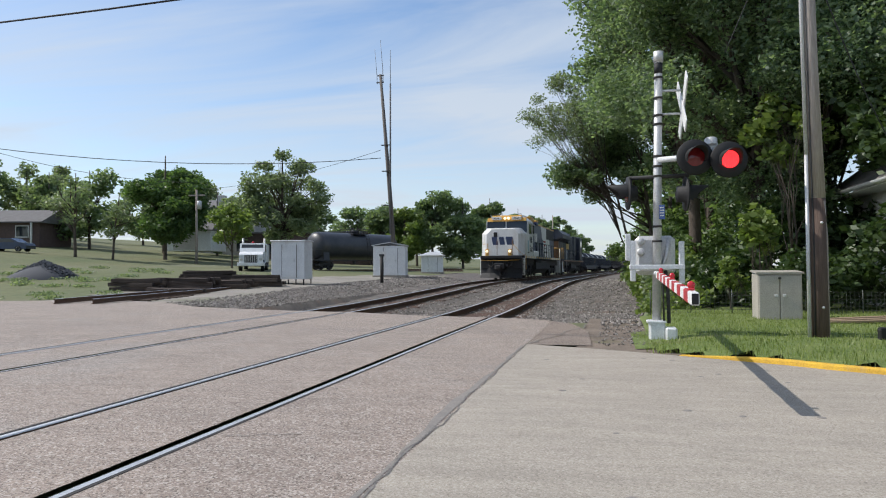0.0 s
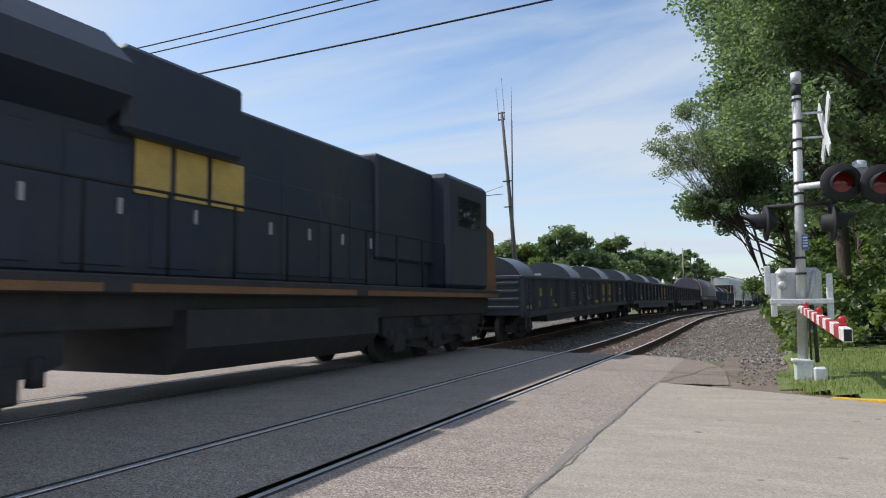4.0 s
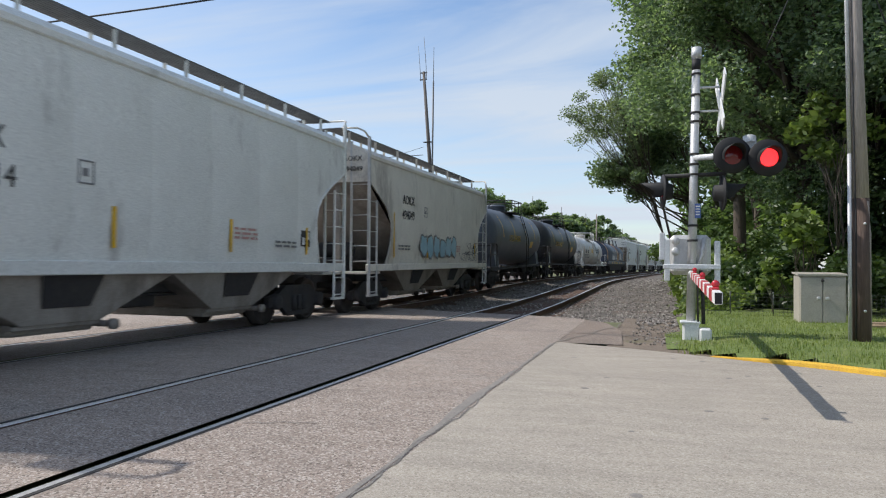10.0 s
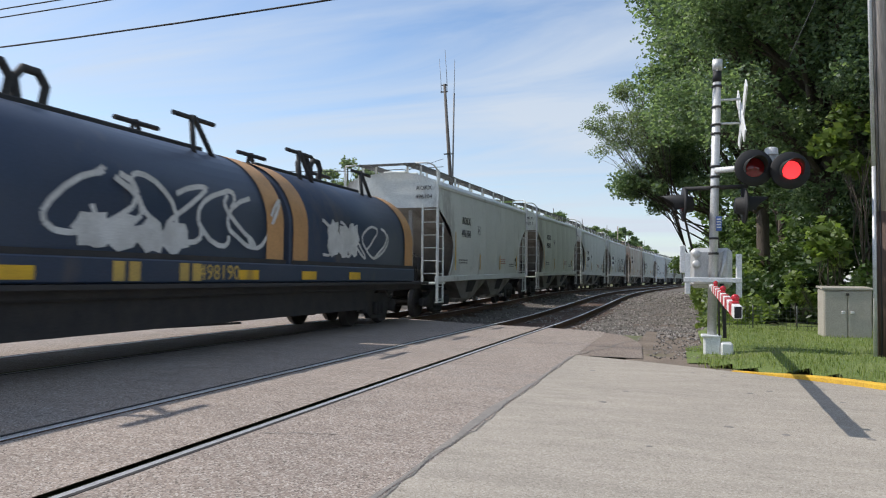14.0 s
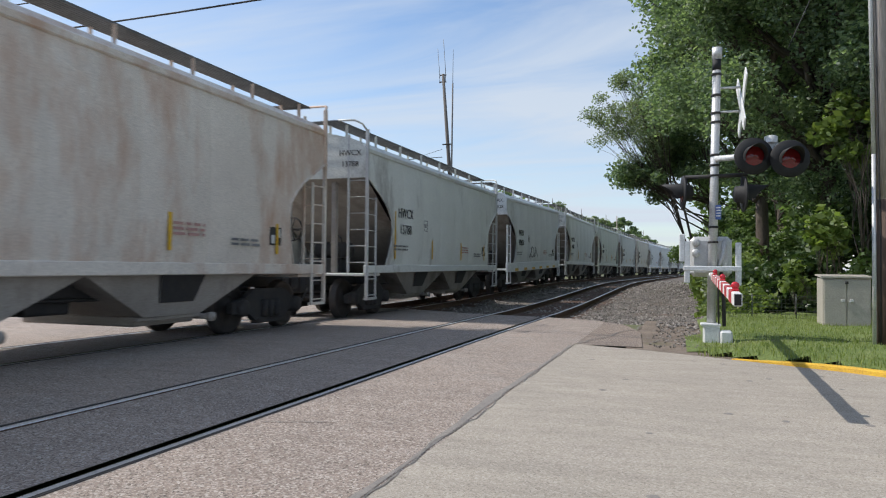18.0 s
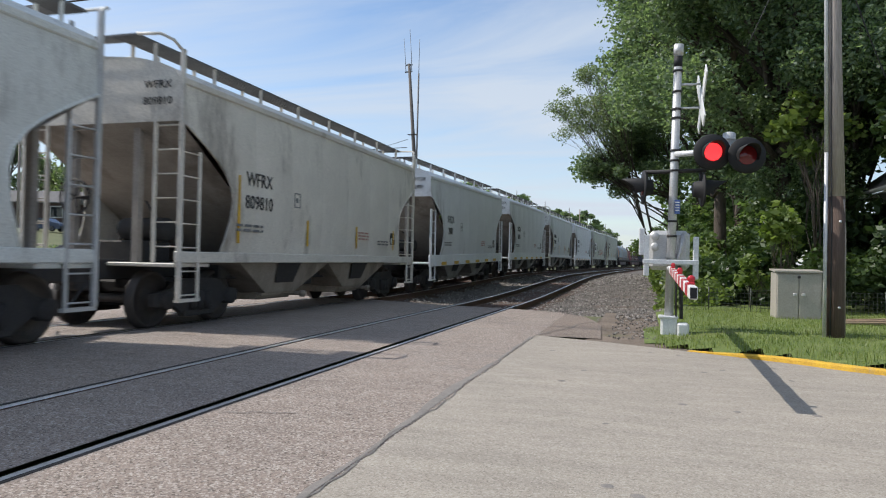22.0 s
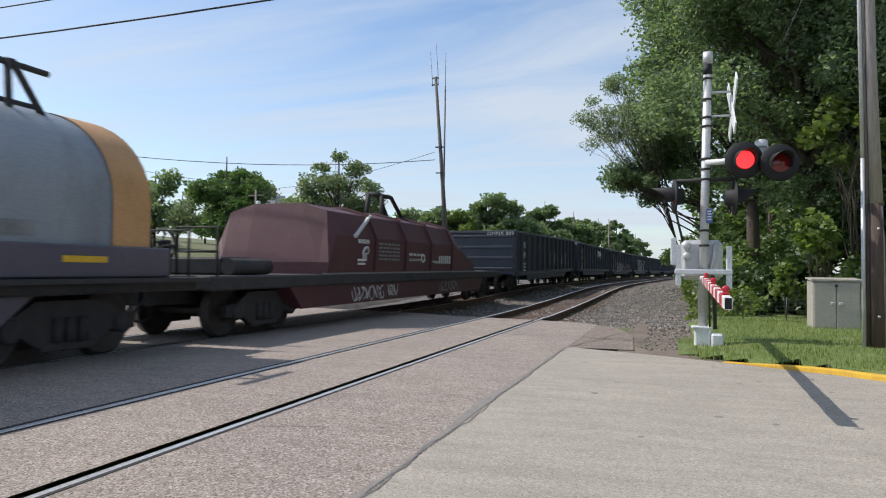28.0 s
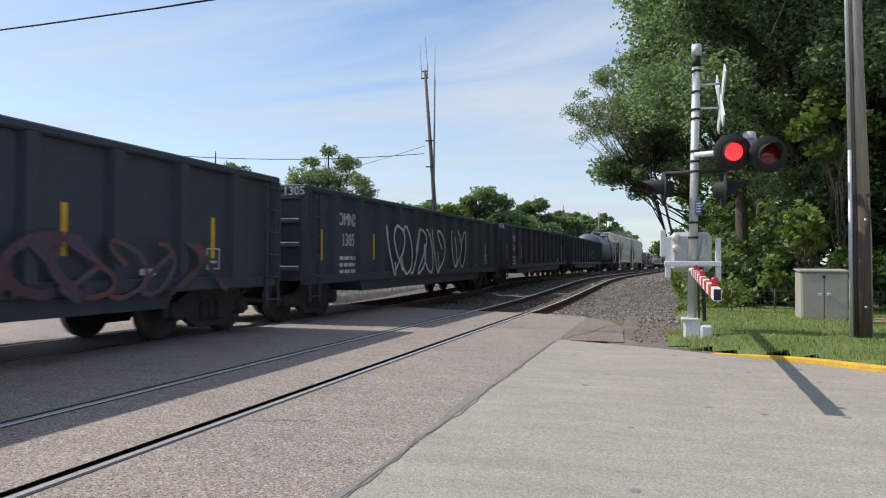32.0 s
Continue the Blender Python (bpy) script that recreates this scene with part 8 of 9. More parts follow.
def high_gondola(s, e, mark, num, style, seed):
    L = round(e - s, 1)
    c = gondola(s, L, 2.82, P_BLACKCAR, "tall black ribbed gondola car " + ("with graffiti" if style else "with white lettering"), 14, 0.88, True)
    if mark:
        lettering(mark, 0.42, P_CHALK, c, 1.448, 2.66, 2.2, wide=0.8)
        lettering(num, 0.42, P_CHALK, c, 1.448, 2.66, 1.74, wide=0.8)
        data_marks(c, 1.446, 2.15, 1.3, P_CHALK, 3, 1.3, 0.08)
        lettering(mark + " " + num, 0.24, P_CHALK, c, 0.9, 0.46, 2.68, "end")
    for k in range(0 if style == "tags" else 6):
        y = 1.35 + (L - 3.8) * k / 5
        decal(c, P_YELLOW, 1.447, y - 0.045, 1.30, y + 0.045, 1.95, "reflector_strip")
    frame_mark = Mb().box(0, 0, 0, 0.006, 0.34, 0.02).box(0, 0, 0.32, 0.006, 0.34, 0.34).box(0, 0, 0, 0.006, 0.02, 0.34).box(0, 0.32, 0, 0.006, 0.34, 0.34).box(0, 0.08, 0.1, 0.006, 0.26, 0.14)
    part("car_label_outline", frame_mark, P_CHALK, c, at=(1.447, L - 2.6, 1.12))
    decal(c, P_CHALK, 1.447, L - 4.1, 1.05, L - 3.8, 1.14, "car_label_panel")
    if style == "tags":
        for k in range(6):
            scrawl(c, 1.46, 6.6 + 1.75 * k, 1.25, 0.85, 0.75, P_DIM if k < 2 else P_CHALK, seed + k, 10, 0.013)
    if style == "logo":
        part("emblem", Mb().tube([(1.585, 9.6, 2.15), (1.585, 10.0, 2.4), (1.585, 10.4, 2.15), (1.585, 10.0, 1.9), (1.585, 9.6, 2.15)], 0.045, 4).tube([(1.585, 10.5, 1.95), (1.585, 10.6, 2.35), (1.585, 10.9, 1.95), (1.585, 11.1, 2.35)], 0.045, 4).tube([(1.585, 11.0, 2.6), (1.585, 11.5, 2.2), (1.585, 11.3, 1.75)], 0.02, 4), P_CHALK, c, "white painted emblem")
    if style == "bubble":
        scrawl(c, 1.60, 4.4, 0.75, 4.4, 0.95, P_CHALK, seed, 9, 0.03)
        scrawl(c, 1.603, 9.0, 0.8, 4.4, 0.75, P_PURPLE, seed + 3, 8, 0.06)
        scrawl(c, 1.60, 12.6, 0.75, 3.6, 0.8, P_DULLRED, seed + 1, 6, 0.035)
    if style == "line":
        scrawl(c, 1.585, 4.6, 0.85, 4.8, 1.4, P_CHALK, seed, 8, 0.035)
        scrawl(c, 1.585, 10.2, 1.0, 1.6, 1.3, P_CHALK, seed + 1, 3, 0.035)
    widen(c, 1.055)
    TRAIN.append((s, c))
    return c


high_gondola(534.5, 551.8, "OMNX", "809", "tags", 60)
high_gondola(551.8, 570.0, "OMNX", "2740", "logo", 70)
high_gondola(570.0, 588.6, "OMNX", "2705", "bubble", 80)
high_gondola(588.6, 606.2, "OMNX", "1305", "line", 90)
high_gondola(606.2, 625.0, "OMNX", "1318", "", 95)
high_gondola(625.0, 643.6, "", "", "tags", 97)
t4 = tank_car(643.6, 14.0, P_TANKGREY, "blue-grey tank car with top platform railings", M_DARK)
TRAIN.append((643.6, t4))
add_hopper(657.6, 671.0, P_TAN, P_TAN, TL, "AOKX", "492210", seed=4)
add_hopper(671.0, 684.4, P_OLIVE, P_OLIVE, OL, "TILX", "330117", seed=5)
TRAIN.append((684.4, shield_car(684.4, 17.4)))
TRAIN.append((701.8, tank_car(701.8, 16.8, P_TANKWHITE, "stained white tank car with domed valve housing", M_GALV, 1.22, 2.17)))
TRAIN.append((718.6, tank_car(718.6, 14.0, P_TANKBLACK, "black tank car with gold lettering and railings", M_DARK)))
s0 = 732.6
for k in range(12):
    if k % 4 == 2:
        TRAIN.append((s0, gondola(s0, 18.2, 2.28, P_GONBLUE, "weathered dark gondola car", 14)))
        s0 += 18.2
    else:
        add_hopper(s0, s0 + 13.4, (P_GREY, P_TAN)[k % 2], P_GREY, GL, "TILX", str(331500 + k), seed=k)
        s0 += 13.4


# ---- buildings, cabinets and vehicles beyond the tracks ----
def signal_box(name, label, x, y, z, w, d, h, roof, turn=0.0, legs=True):
    b = empty(name, label, "equipment shelter", pose(x, y, z, 0, 0, turn))
    body = part("shelter_body", Mb().box(0, 0, 0.18, w, d, h, 0.015), M_WHITEBOX, b)
    part("shelter_door", Mb().box(w * 0.32, -0.03, 0.28, w * 0.76, 0.0, h - 0.2, 0.008), M_WHITEBOX, b)
    part("door_handle", Mb().box(w * 0.68, -0.07, h * 0.5, w * 0.72, -0.03, h * 0.5 + 0.14, 0.01), M_GALV, b)
    part("hinge_line", Mb().box(w * 0.315, -0.034, 0.26, w * 0.325, 0.0, h - 0.18).box(w * 0.755, -0.034, 0.26, w * 0.765, 0.0, h - 0.18), M_DARK, b)
    if roof == "flat":
        part("shelter_roof", Mb().box(-0.06, -0.08, h, w + 0.06, d + 0.06, h + 0.07, 0.02), M_WHITEBOX, b)
    elif roof == "gable":
        part("shelter_roof", Mb().prism([(-0.12, h - 0.02), (w / 2, h + 0.22), (w + 0.12, h - 0.02), (w + 0.12, h + 0.05), (w / 2, h + 0.3), (-0.12, h + 0.05)], "y", -0.12, d + 0.12), M_GALV, b)
    else:
        v = [(-0.3, -0.3, h), (w + 0.3, -0.3, h), (w + 0.3, d + 0.3, h), (-0.3, d + 0.3, h), (w * 0.35, d / 2, h + 0.42), (w * 0.65, d / 2, h + 0.42)]
        part("shelter_roof", Mb().add(v, [(0, 1, 5, 4), (1, 2, 5), (2, 3, 4, 5), (3, 0, 4), (0, 3, 2, 1)]), M_GALV, b)
    if legs:
        for k in range(5):
            for yy in (0.05, d - 0.1):
                part("leg", Mb().box(0.05 + (w - 0.15) * k / 4, yy, -0.25, 0.10 + (w - 0.15) * k / 4, yy + 0.05, 0.18), M_DARK, b)
    else:
        part("shelter_base", Mb().box(-0.08, -0.08, -0.2, w + 0.08, d + 0.08, 0.18, 0.02), M_CONCRETE, b)
    return b


sb = signal_box("equipment_cabinet", "tall white steel equipment cabinet standing on short legs", -19.65, 38.9, 0.45, 2.05, 1.5, 2.42, "flat", 6)
sb2 = signal_box("equipment_shelter", "white metal shelter with a notice panel and low gable roof", -19.0, 55.6, gz(-18, 56), 2.65, 2.6, 2.62, "gable", 12, False)
decal_n = part("notice_panel", Mb().box(0.55, -0.06, 1.3, 1.1, -0.045, 2.15), M_WHITE, sb2, "blank white notice panel")
signal_box("small_shelter", "small pale shelter with overhanging hipped roof", -19.6, 73.0, gz(-18, 73), 2.3, 2.3, 1.95, "hip", 12, False)
signal_post = part("signal_post", Mb().cyl((0, 0, 0), (0, 0, 1.9), 0.11, 10).box(-0.14, -0.14, 1.85, 0.14, 0.14, 2.0, 0.02), M_DARK, at=(-14.6, 44.5, gz(-14.6, 44.5) - 0.05))
tagged(signal_post, "short dark post beside the siding", "post")

M_MASTWOOD = mat("grey_weathered_mast", (0.17, 0.15, 0.135), (0.10, 0.088, 0.08), 0.9, 0, 5, 30, 0.6, 0.012, stretch=(3, 3, 0.18))
M_MASTPIPE = mat("dull_mast_metal", (0.16, 0.16, 0.165), (0.11, 0.11, 0.115), 0.6, 0.3, 5, 40, 0.1)
ant = empty("antenna_mast", "leaning wooden antenna pole with metal whips", "antenna mast", (-18.9, 59.7, gz(-18.9, 59.7) - 0.3))
part("mast_pole", Mb().tube([(0.58, 0, 0), (0.0, -0.1, 9.0), (-0.66, -0.3, 18.1)], 0.23, 12, r2=0.12), M_MASTWOOD, ant)
part("mast_pipe", Mb().tube([(0.20, -0.35, 4.0), (0.26, -0.35, 17.2)], 0.085, 10, r2=0.07), M_MASTPIPE, ant)
for p, r in (([(-0.42, -0.3, 17.4), (-0.45, -0.3, 18.6), (-0.66, -0.3, 21.2)], 0.035), ([(-0.95, -0.3, 17.3), (-1.0, -0.3, 18.3), (-1.18, -0.3, 20.4)], 0.03), ([(0.26, -0.35, 17.0), (0.28, -0.35, 20.2)], 0.032)):
    part("whip_antenna", Mb().tube(p, r, 6, r2=r * 0.6), M_MASTPIPE, ant)
part("mast_bracket", Mb().box(-1.02, -0.34, 17.35, -0.36, -0.26, 17.45).box(-1.0, -0.34, 17.95, -0.36, -0.26, 18.05), M_MASTPIPE, ant)
for z in (6.5, 9.5, 11.8):
    part("pipe_clamp", Mb().box(-0.45 - 0.03 * (z - 6), -0.42, z, 0.22, -0.1, z + 0.06), M_DARK, ant)


def cable(name, pts, r, sag, label, n=14):
    mb = Mb()
    (xa, ya, za), (xb, yb, zb) = pts
    p = [(xa + (xb - xa) * k / n, ya + (yb - ya) * k / n, za + (zb - za) * k / n - sag * 4 * (k / n) * (1 - k / n)) for k in range(n + 1)]
    return tagged(part(name, mb.tube(p, r, 5), M_WIRE), label, "cable")


LBL = "black overhead cable strung between poles"
cable("overhead_cable", ((3.1, 12.75, 7.12), (-44, 14.6, 8.2)), 0.022, 0.75, LBL)
cable("overhead_cable", ((3.1, 12.55, 7.88), (-44, 16.0, 9.4)), 0.018, 0.7, LBL)
cable("overhead_cable", ((3.1, 12.25, 7.88), (-44, 15.4, 9.4)), 0.018, 0.7, LBL)
cable("overhead_cable", ((-19.5, 59.2, 10.9), (-54, 45.5, 12.0)), 0.03, 1.2, LBL)
cable("overhead_cable", ((-19.5, 59.2, 11.6), (-46, 74, 10.6)), 0.02, 0.6, LBL)
cable("overhead_cable", ((-54, 45.5, 11.6), (-65.6, 63, 14.6)), 0.03, 0.6, LBL)
cable("overhead_cable", ((-65.6, 63, 14.4), (-45.5, 71.6, 11.0)), 0.025, 0.8, LBL)
cable("overhead_cable", ((1.9, 13.2, 4.9), (3.05, 12.95, 7.6)), 0.008, 0.0, "thin guy wire beside the utility pole")
cable("overhead_cable", ((3.3, 12.95, 6.0), (6.0, 15.2, 2.0)), 0.01, 0.5, "slack service cable to the house")


def far_pole(x, y, h, label, arm=True):
    p = empty("power_pole", label, "power pole", (x, y, gz(x, y) - 0.2))
    part("pole_shaft", Mb().tube([(0, 0, 0), (0, 0, h)], 0.16, 10, r2=0.11), M_POLE, p)
    if arm:
        part("crossarm", Mb().box(-1.0, -0.06, h - 0.7, 1.0, 0.06, h - 0.55), M_POLE, p)
        part("transformer", Mb().lathe((0.35, 0, h - 2.2), "z", [(0, 0.0), (0, 0.25), (0.9, 0.25), (0.95, 0.15), (0.95, 0)], 12), M_GALV, p)
    return p


far_pole(-54.0, 45.5, 10.6, "wooden power pole with service wires", False)
far_pole(-65.5, 62.6, 11.6, "wooden power pole with crossarm and transformer")
far_pole(-45.5, 71.6, 8.6, "wooden power pole with crossarm and transformer")
far_pole(-11.8, 152, 12.4, "slim distant wooden pole", False)

M_BRICK = mat("brown_brick", (0.125, 0.085, 0.075), (0.095, 0.066, 0.06), 0.9, 0, 3, 25, 0.3)
M_ROOF = mat("grey_roof", (0.17, 0.165, 0.165), (0.13, 0.125, 0.125), 0.9, 0, 1.5, 20, 0.3)
M_PALE = mat("pale_render", (0.52, 0.50, 0.46), (0.45, 0.43, 0.40), 0.85, 0, 1, 20, 0.1)


def brick_house():
    h = empty("brick_house", "low brown brick bungalow with grey gable roof", "house", pose(-84.3, 73.2, 4.6, 0, 0, 14))
    part("wall", Mb().box(0, 0, -1.0, 13.5, 8, 2.95), M_BRICK, h)
    part("roof", Mb().prism([(-0.5, 2.9), (4, 4.7), (8.5, 2.9), (8.5, 2.75), (-0.5, 2.75)], "x", -0.6, 14.1), M_ROOF, h)
    for x in (2.0, 6.2, 10.6):
        w = part("window", Mb().box(x, -0.05, 1.0, x + 1.5, 0.02, 2.3), M_GLASS, h)
        part("window_frame", Mb().box(x - 0.1, -0.08, 0.9, x, 0.0, 2.4).box(x + 1.5, -0.08, 0.9, x + 1.6, 0.0, 2.4).box(x - 0.1, -0.08, 2.3, x + 1.6, 0.0, 2.42).box(x - 0.15, -0.1, 0.85, x + 1.65, 0.0, 0.98), M_WHITE, w)
    part("porch_post", Mb().box(12.6, -0.5, -0.5, 12.8, -0.3, 2.8), M_WHITE, h)
    part("chimney", Mb().box(4.0, 4.2, 3.5, 4.8, 5.0, 5.4), M_BRICK, h)
    return h


brick_house()
fl = empty("brick_building", "long flat-roofed brown brick building behind trees", "building", pose(-58, 104, 0.0, 0, 0, 9))
part("wall", Mb().box(0, 0, 0, 21, 12, 6.9), M_BRICK, fl)
part("roof_edge", Mb().box(-0.25, -0.25, 6.9, 21.25, 12.25, 7.15), M_ROOF, fl)
for k in range(6):
    part("window", Mb().box(1.2 + 3.3 * k, -0.05, 3.6, 3.0 + 3.3 * k, 0.05, 5.2), M_GLASS, fl)
bh = empty("pale_building", "pale two-storey building with grey roof and vent", "building", pose(-73, 106, 3.0, 0, 0, 11))
part("wall", Mb().box(0, 0, 0, 15, 10, 8.4), M_PALE, bh)
part("roof", Mb().prism([(-0.4, 8.3), (5, 10.4), (10.4, 8.3), (10.4, 8.1), (-0.4, 8.1)], "x", -0.4, 15.4), M_ROOF, bh)
part("roof_vent", Mb().box(7.6, 2.4, 9.2, 9.0, 3.6, 11.0, 0.05), M_PALE, bh)
for k in range(4):
    for z in (1.2, 4.8):
        part("window", Mb().box(1.4 + 3.5 * k, -0.05, z, 2.6 + 3.5 * k, 0.05, z + 1.7), M_GLASS, bh)
wh = empty("white_garage", "small white garage behind the bare trees", "garage", pose(-55.5, 80, 3.6, 0, 0, 12))
part("wall", Mb().box(0, 0, 0, 6.0, 6, 2.7), M_WHITEBOX, wh)
part("roof", Mb().prism([(-0.3, 2.7), (3, 4.2), (6.3, 2.7), (6.3, 2.6), (-0.3, 2.6)], "x", -0.3, 6.3), M_ROOF, wh)
part("garage_door", Mb().box(1.2, -0.05, 0.1, 4.2, 0.0, 2.2), M_PALE, wh)


def sedan(x, y, z, turn):
    c = empty("sedan", "parked dark blue sedan beside the lawn", "car", pose(x, y, z, 0, 0, turn))
    M_CARBLUE = mat("dark_blue_car_paint", (0.04, 0.06, 0.11), (0.035, 0.05, 0.09), 0.25, 0.2, 1, 30, 0.0)
    side = [(-2.25, 0.28), (-2.3, 0.62), (-2.1, 0.86), (-1.35, 0.92), (-0.75, 1.38), (0.65, 1.42), (1.35, 1.0), (2.1, 0.88), (2.3, 0.62), (2.25, 0.28)]
    part("body", Mb().prism(side, "y", -0.86, 0.86), M_CARBLUE, c)
    for s in (-1, 1):
        part("side_window", Mb().prism([(-1.15, 0.96), (-0.68, 1.32), (0.55, 1.35), (1.05, 1.0)], "y", s * 0.865 - 0.01, s * 0.865 + 0.01), M_GLASS, c)
        for xx in (-1.4, 1.4):
            wv = part("wheel", Mb().lathe((xx, s * 0.78, 0.31), "y", [(-0.1, 0.0), (-0.1, 0.31), (0.1, 0.31), (0.1, 0.0)], 18), M_BLACK, c)
            part("hubcap", Mb().lathe((xx, s * 0.885, 0.31), "y", [(-0.005, 0.19), (0.005, 0.17), (0.008, 0.0)], 14), M_GALV, wv)
    part("windscreen", Mb().add([(-1.32, -0.7, 0.94), (-1.32, 0.7, 0.94), (-0.76, 0.62, 1.36), (-0.76, -0.62, 1.36)], [(0, 1, 2, 3)]), M_GLASS, c)
    part("headlight", Mb().box(-2.31, -0.8, 0.6, -2.2, -0.5, 0.74, 0.02).box(-2.31, 0.5, 0.6, -2.2, 0.8, 0.74, 0.02), M_GALV, c)
    return c


sedan(-61.8, 62.5, gz(-61.8, 62.5), 12)


def lorry(x, y, z, turn):
    c = empty("work_truck", "white work truck with chrome grille parked behind the cabinet", "truck", pose(x, y, z, 0, 0, turn))
    part("chassis", Mb().box(-1.1, 0.2, 0.45, 1.1, 7.5, 0.8, 0.03), M_DARK, c)
    part("bonnet", Mb().prism([(0.0, 0.7), (0.0, 1.45), (0.3, 1.6), (1.6, 1.75), (1.6, 0.7)], "x", -1.0, 1.0), M_WHITEBOX, c)
    part("cab", Mb().prism([(1.55, 0.7), (1.55, 1.75), (2.0, 2.5), (3.3, 2.55), (3.3, 0.7)], "x", -1.1, 1.1), M_WHITEBOX, c)
    part("windscreen", Mb().add([(-0.98, 1.60, 1.82), (0.98, 1.60, 1.82), (0.92, 1.93, 2.40), (-0.92, 1.93, 2.40)], [(0, 1, 2, 3)]), M_GLASS, c)
    for s in (-1, 1):
        part("side_window", Mb().box(min(s * 1.1, s * 1.12), 2.0, 1.75, max(s * 1.1, s * 1.12), 3.1, 2.35), M_GLASS, c)
        part("headlight", Mb().lathe((s * 0.82, -0.03, 1.05), "y", [(0, 0.0), (0, 0.13), (0.08, 0.14)], 12), M_GALV, c)
        part("exhaust", Mb().cyl((s * 0.95, 3.45, 0.8), (s * 0.95, 3.45, 3.0), 0.08, 8), M_GALV, c)
        for yy in (0.95, 6.3):
            wv = part("wheel", Mb().lathe((s * 0.95, yy, 0.5), "x", [(-0.14, 0.0), (-0.14, 0.5), (0.14, 0.5), (0.14, 0.0)], 20), M_BLACK, c)
            part("hubcap", Mb().lathe((s * 1.1, yy, 0.5), "x", [(-s * 0.01, 0.25), (s * 0.02, 0.2), (s * 0.03, 0.0)], 14), M_GALV, wv)
    g = part("grille", Mb().box(-0.55, -0.04, 0.75, 0.55, 0.0, 1.42, 0.02), M_DARK, c)
    for k in range(7):
        part("grille_bar", Mb().box(-0.5 + 0.155 * k, -0.06, 0.8, -0.45 + 0.155 * k, -0.04, 1.38), M_GALV, g)
    part("bumper", Mb().box(-1.15, -0.15, 0.45, 1.15, 0.05, 0.75, 0.04), M_WHITEBOX, c)
    part("roof_beacon", Mb().lathe((0.0, 2.5, 2.55), "z", [(0, 0.1), (0.12, 0.1), (0.16, 0.0)], 10), M_REDPLASTIC, c)
    part("box_body", Mb().box(-1.15, 3.7, 0.8, 1.15, 7.6, 2.5, 0.04), M_WHITEBOX, c)
    return c


lorry(-30.6, 56.6, gz(-30.6, 57) + 0.02, 24)
stored = tank_car(0, 14.0, P_TANKBLACK, "black tank car parked on a siding", M_DARK, 1.42, 2.5, 0, "parked railcars", name="stored_tank_car")
stored.matrix_basis = pose(-30.4, 66.9, 1.12, 0, 0, -27)
spur = track("track_spur", -31.6, 64.5, 92, 65, 92, "weedy spur track under the parked tank car", -27, 1.12)

# piles beside the siding
M_OLDTIE = mat("stacked_old_tie", (0.042, 0.032, 0.027), (0.085, 0.065, 0.052), 0.95, 0, 4, 40, 0.5, stretch=(0.5, 5, 5), per_object=0.3)
rt = random.Random(17)
stack_mesh = Mb().box(-1.35, -0.12, -0.1, 1.35, 0.12, 0.1, 0.015).mesh("stacked_tie")
for cx, cy, n, layers, turn in ((-23.6, 32.4, 5, 3, 60), (-21.6, 33.4, 6, 3, 70), (-20.3, 35.2, 5, 2, 62), (-22.4, 36.4, 5, 4, 100), (-19.6, 37.2, 5, 3, 68), (-21.0, 31.6, 3, 1, 75)):
    st = empty("tie_stack", "loose stack of old dark railway ties", "tie stack", pose(cx, cy, gz(cx, cy) + 0.04, 0, 0, turn - 60), "old tie stacks")
    for ly in range(layers):
        for k in range(max(2, n - ly)):
            part("old_tie", stack_mesh, M_OLDTIE, st, at=pose(rt.uniform(-0.25, 0.25), -0.7 + 0.32 * k + rt.uniform(-0.05, 0.05), 0.1 + 0.2 * ly, rt.uniform(-3, 3), rt.uniform(-2.5, 2.5), rt.uniform(-6, 6)))
mb = Mb()
rsn = np.random.RandomState(3)
for k in range(900):
    a, r = rsn.uniform(0, 6.28), rsn.uniform(0, 1) ** 0.6
    x, y = 2.1 * r * math.cos(a), 1.2 * r * math.sin(a)
    z = 0.95 * (1 - r) ** 0.8 + 0.1 * rsn.rand()
    s = rsn.uniform(0.05, 0.13)
    mb.add([(x + s, y, z), (x - s, y, z), (x, y + s, z), (x, y - s, z), (x, y, z + s), (x, y, z - s)], oct_f)
mb.lathe((0, 0, 0), "z", [(-0.3, 2.2), (0.05, 2.0), (0.5, 1.0), (0.9, 0.0)], 16)
M_DARKSTONE = stone_mat("dark_stone_pile", (0.05, 0.052, 0.06), (0.09, 0.092, 0.10), (0.17, 0.17, 0.175))
tagged(part("stone_pile", mb, M_DARKSTONE, at=(-35.2, 38.4, gz(-35.2, 38.4))), "heap of dark crushed stone on the grass", "stone pile")


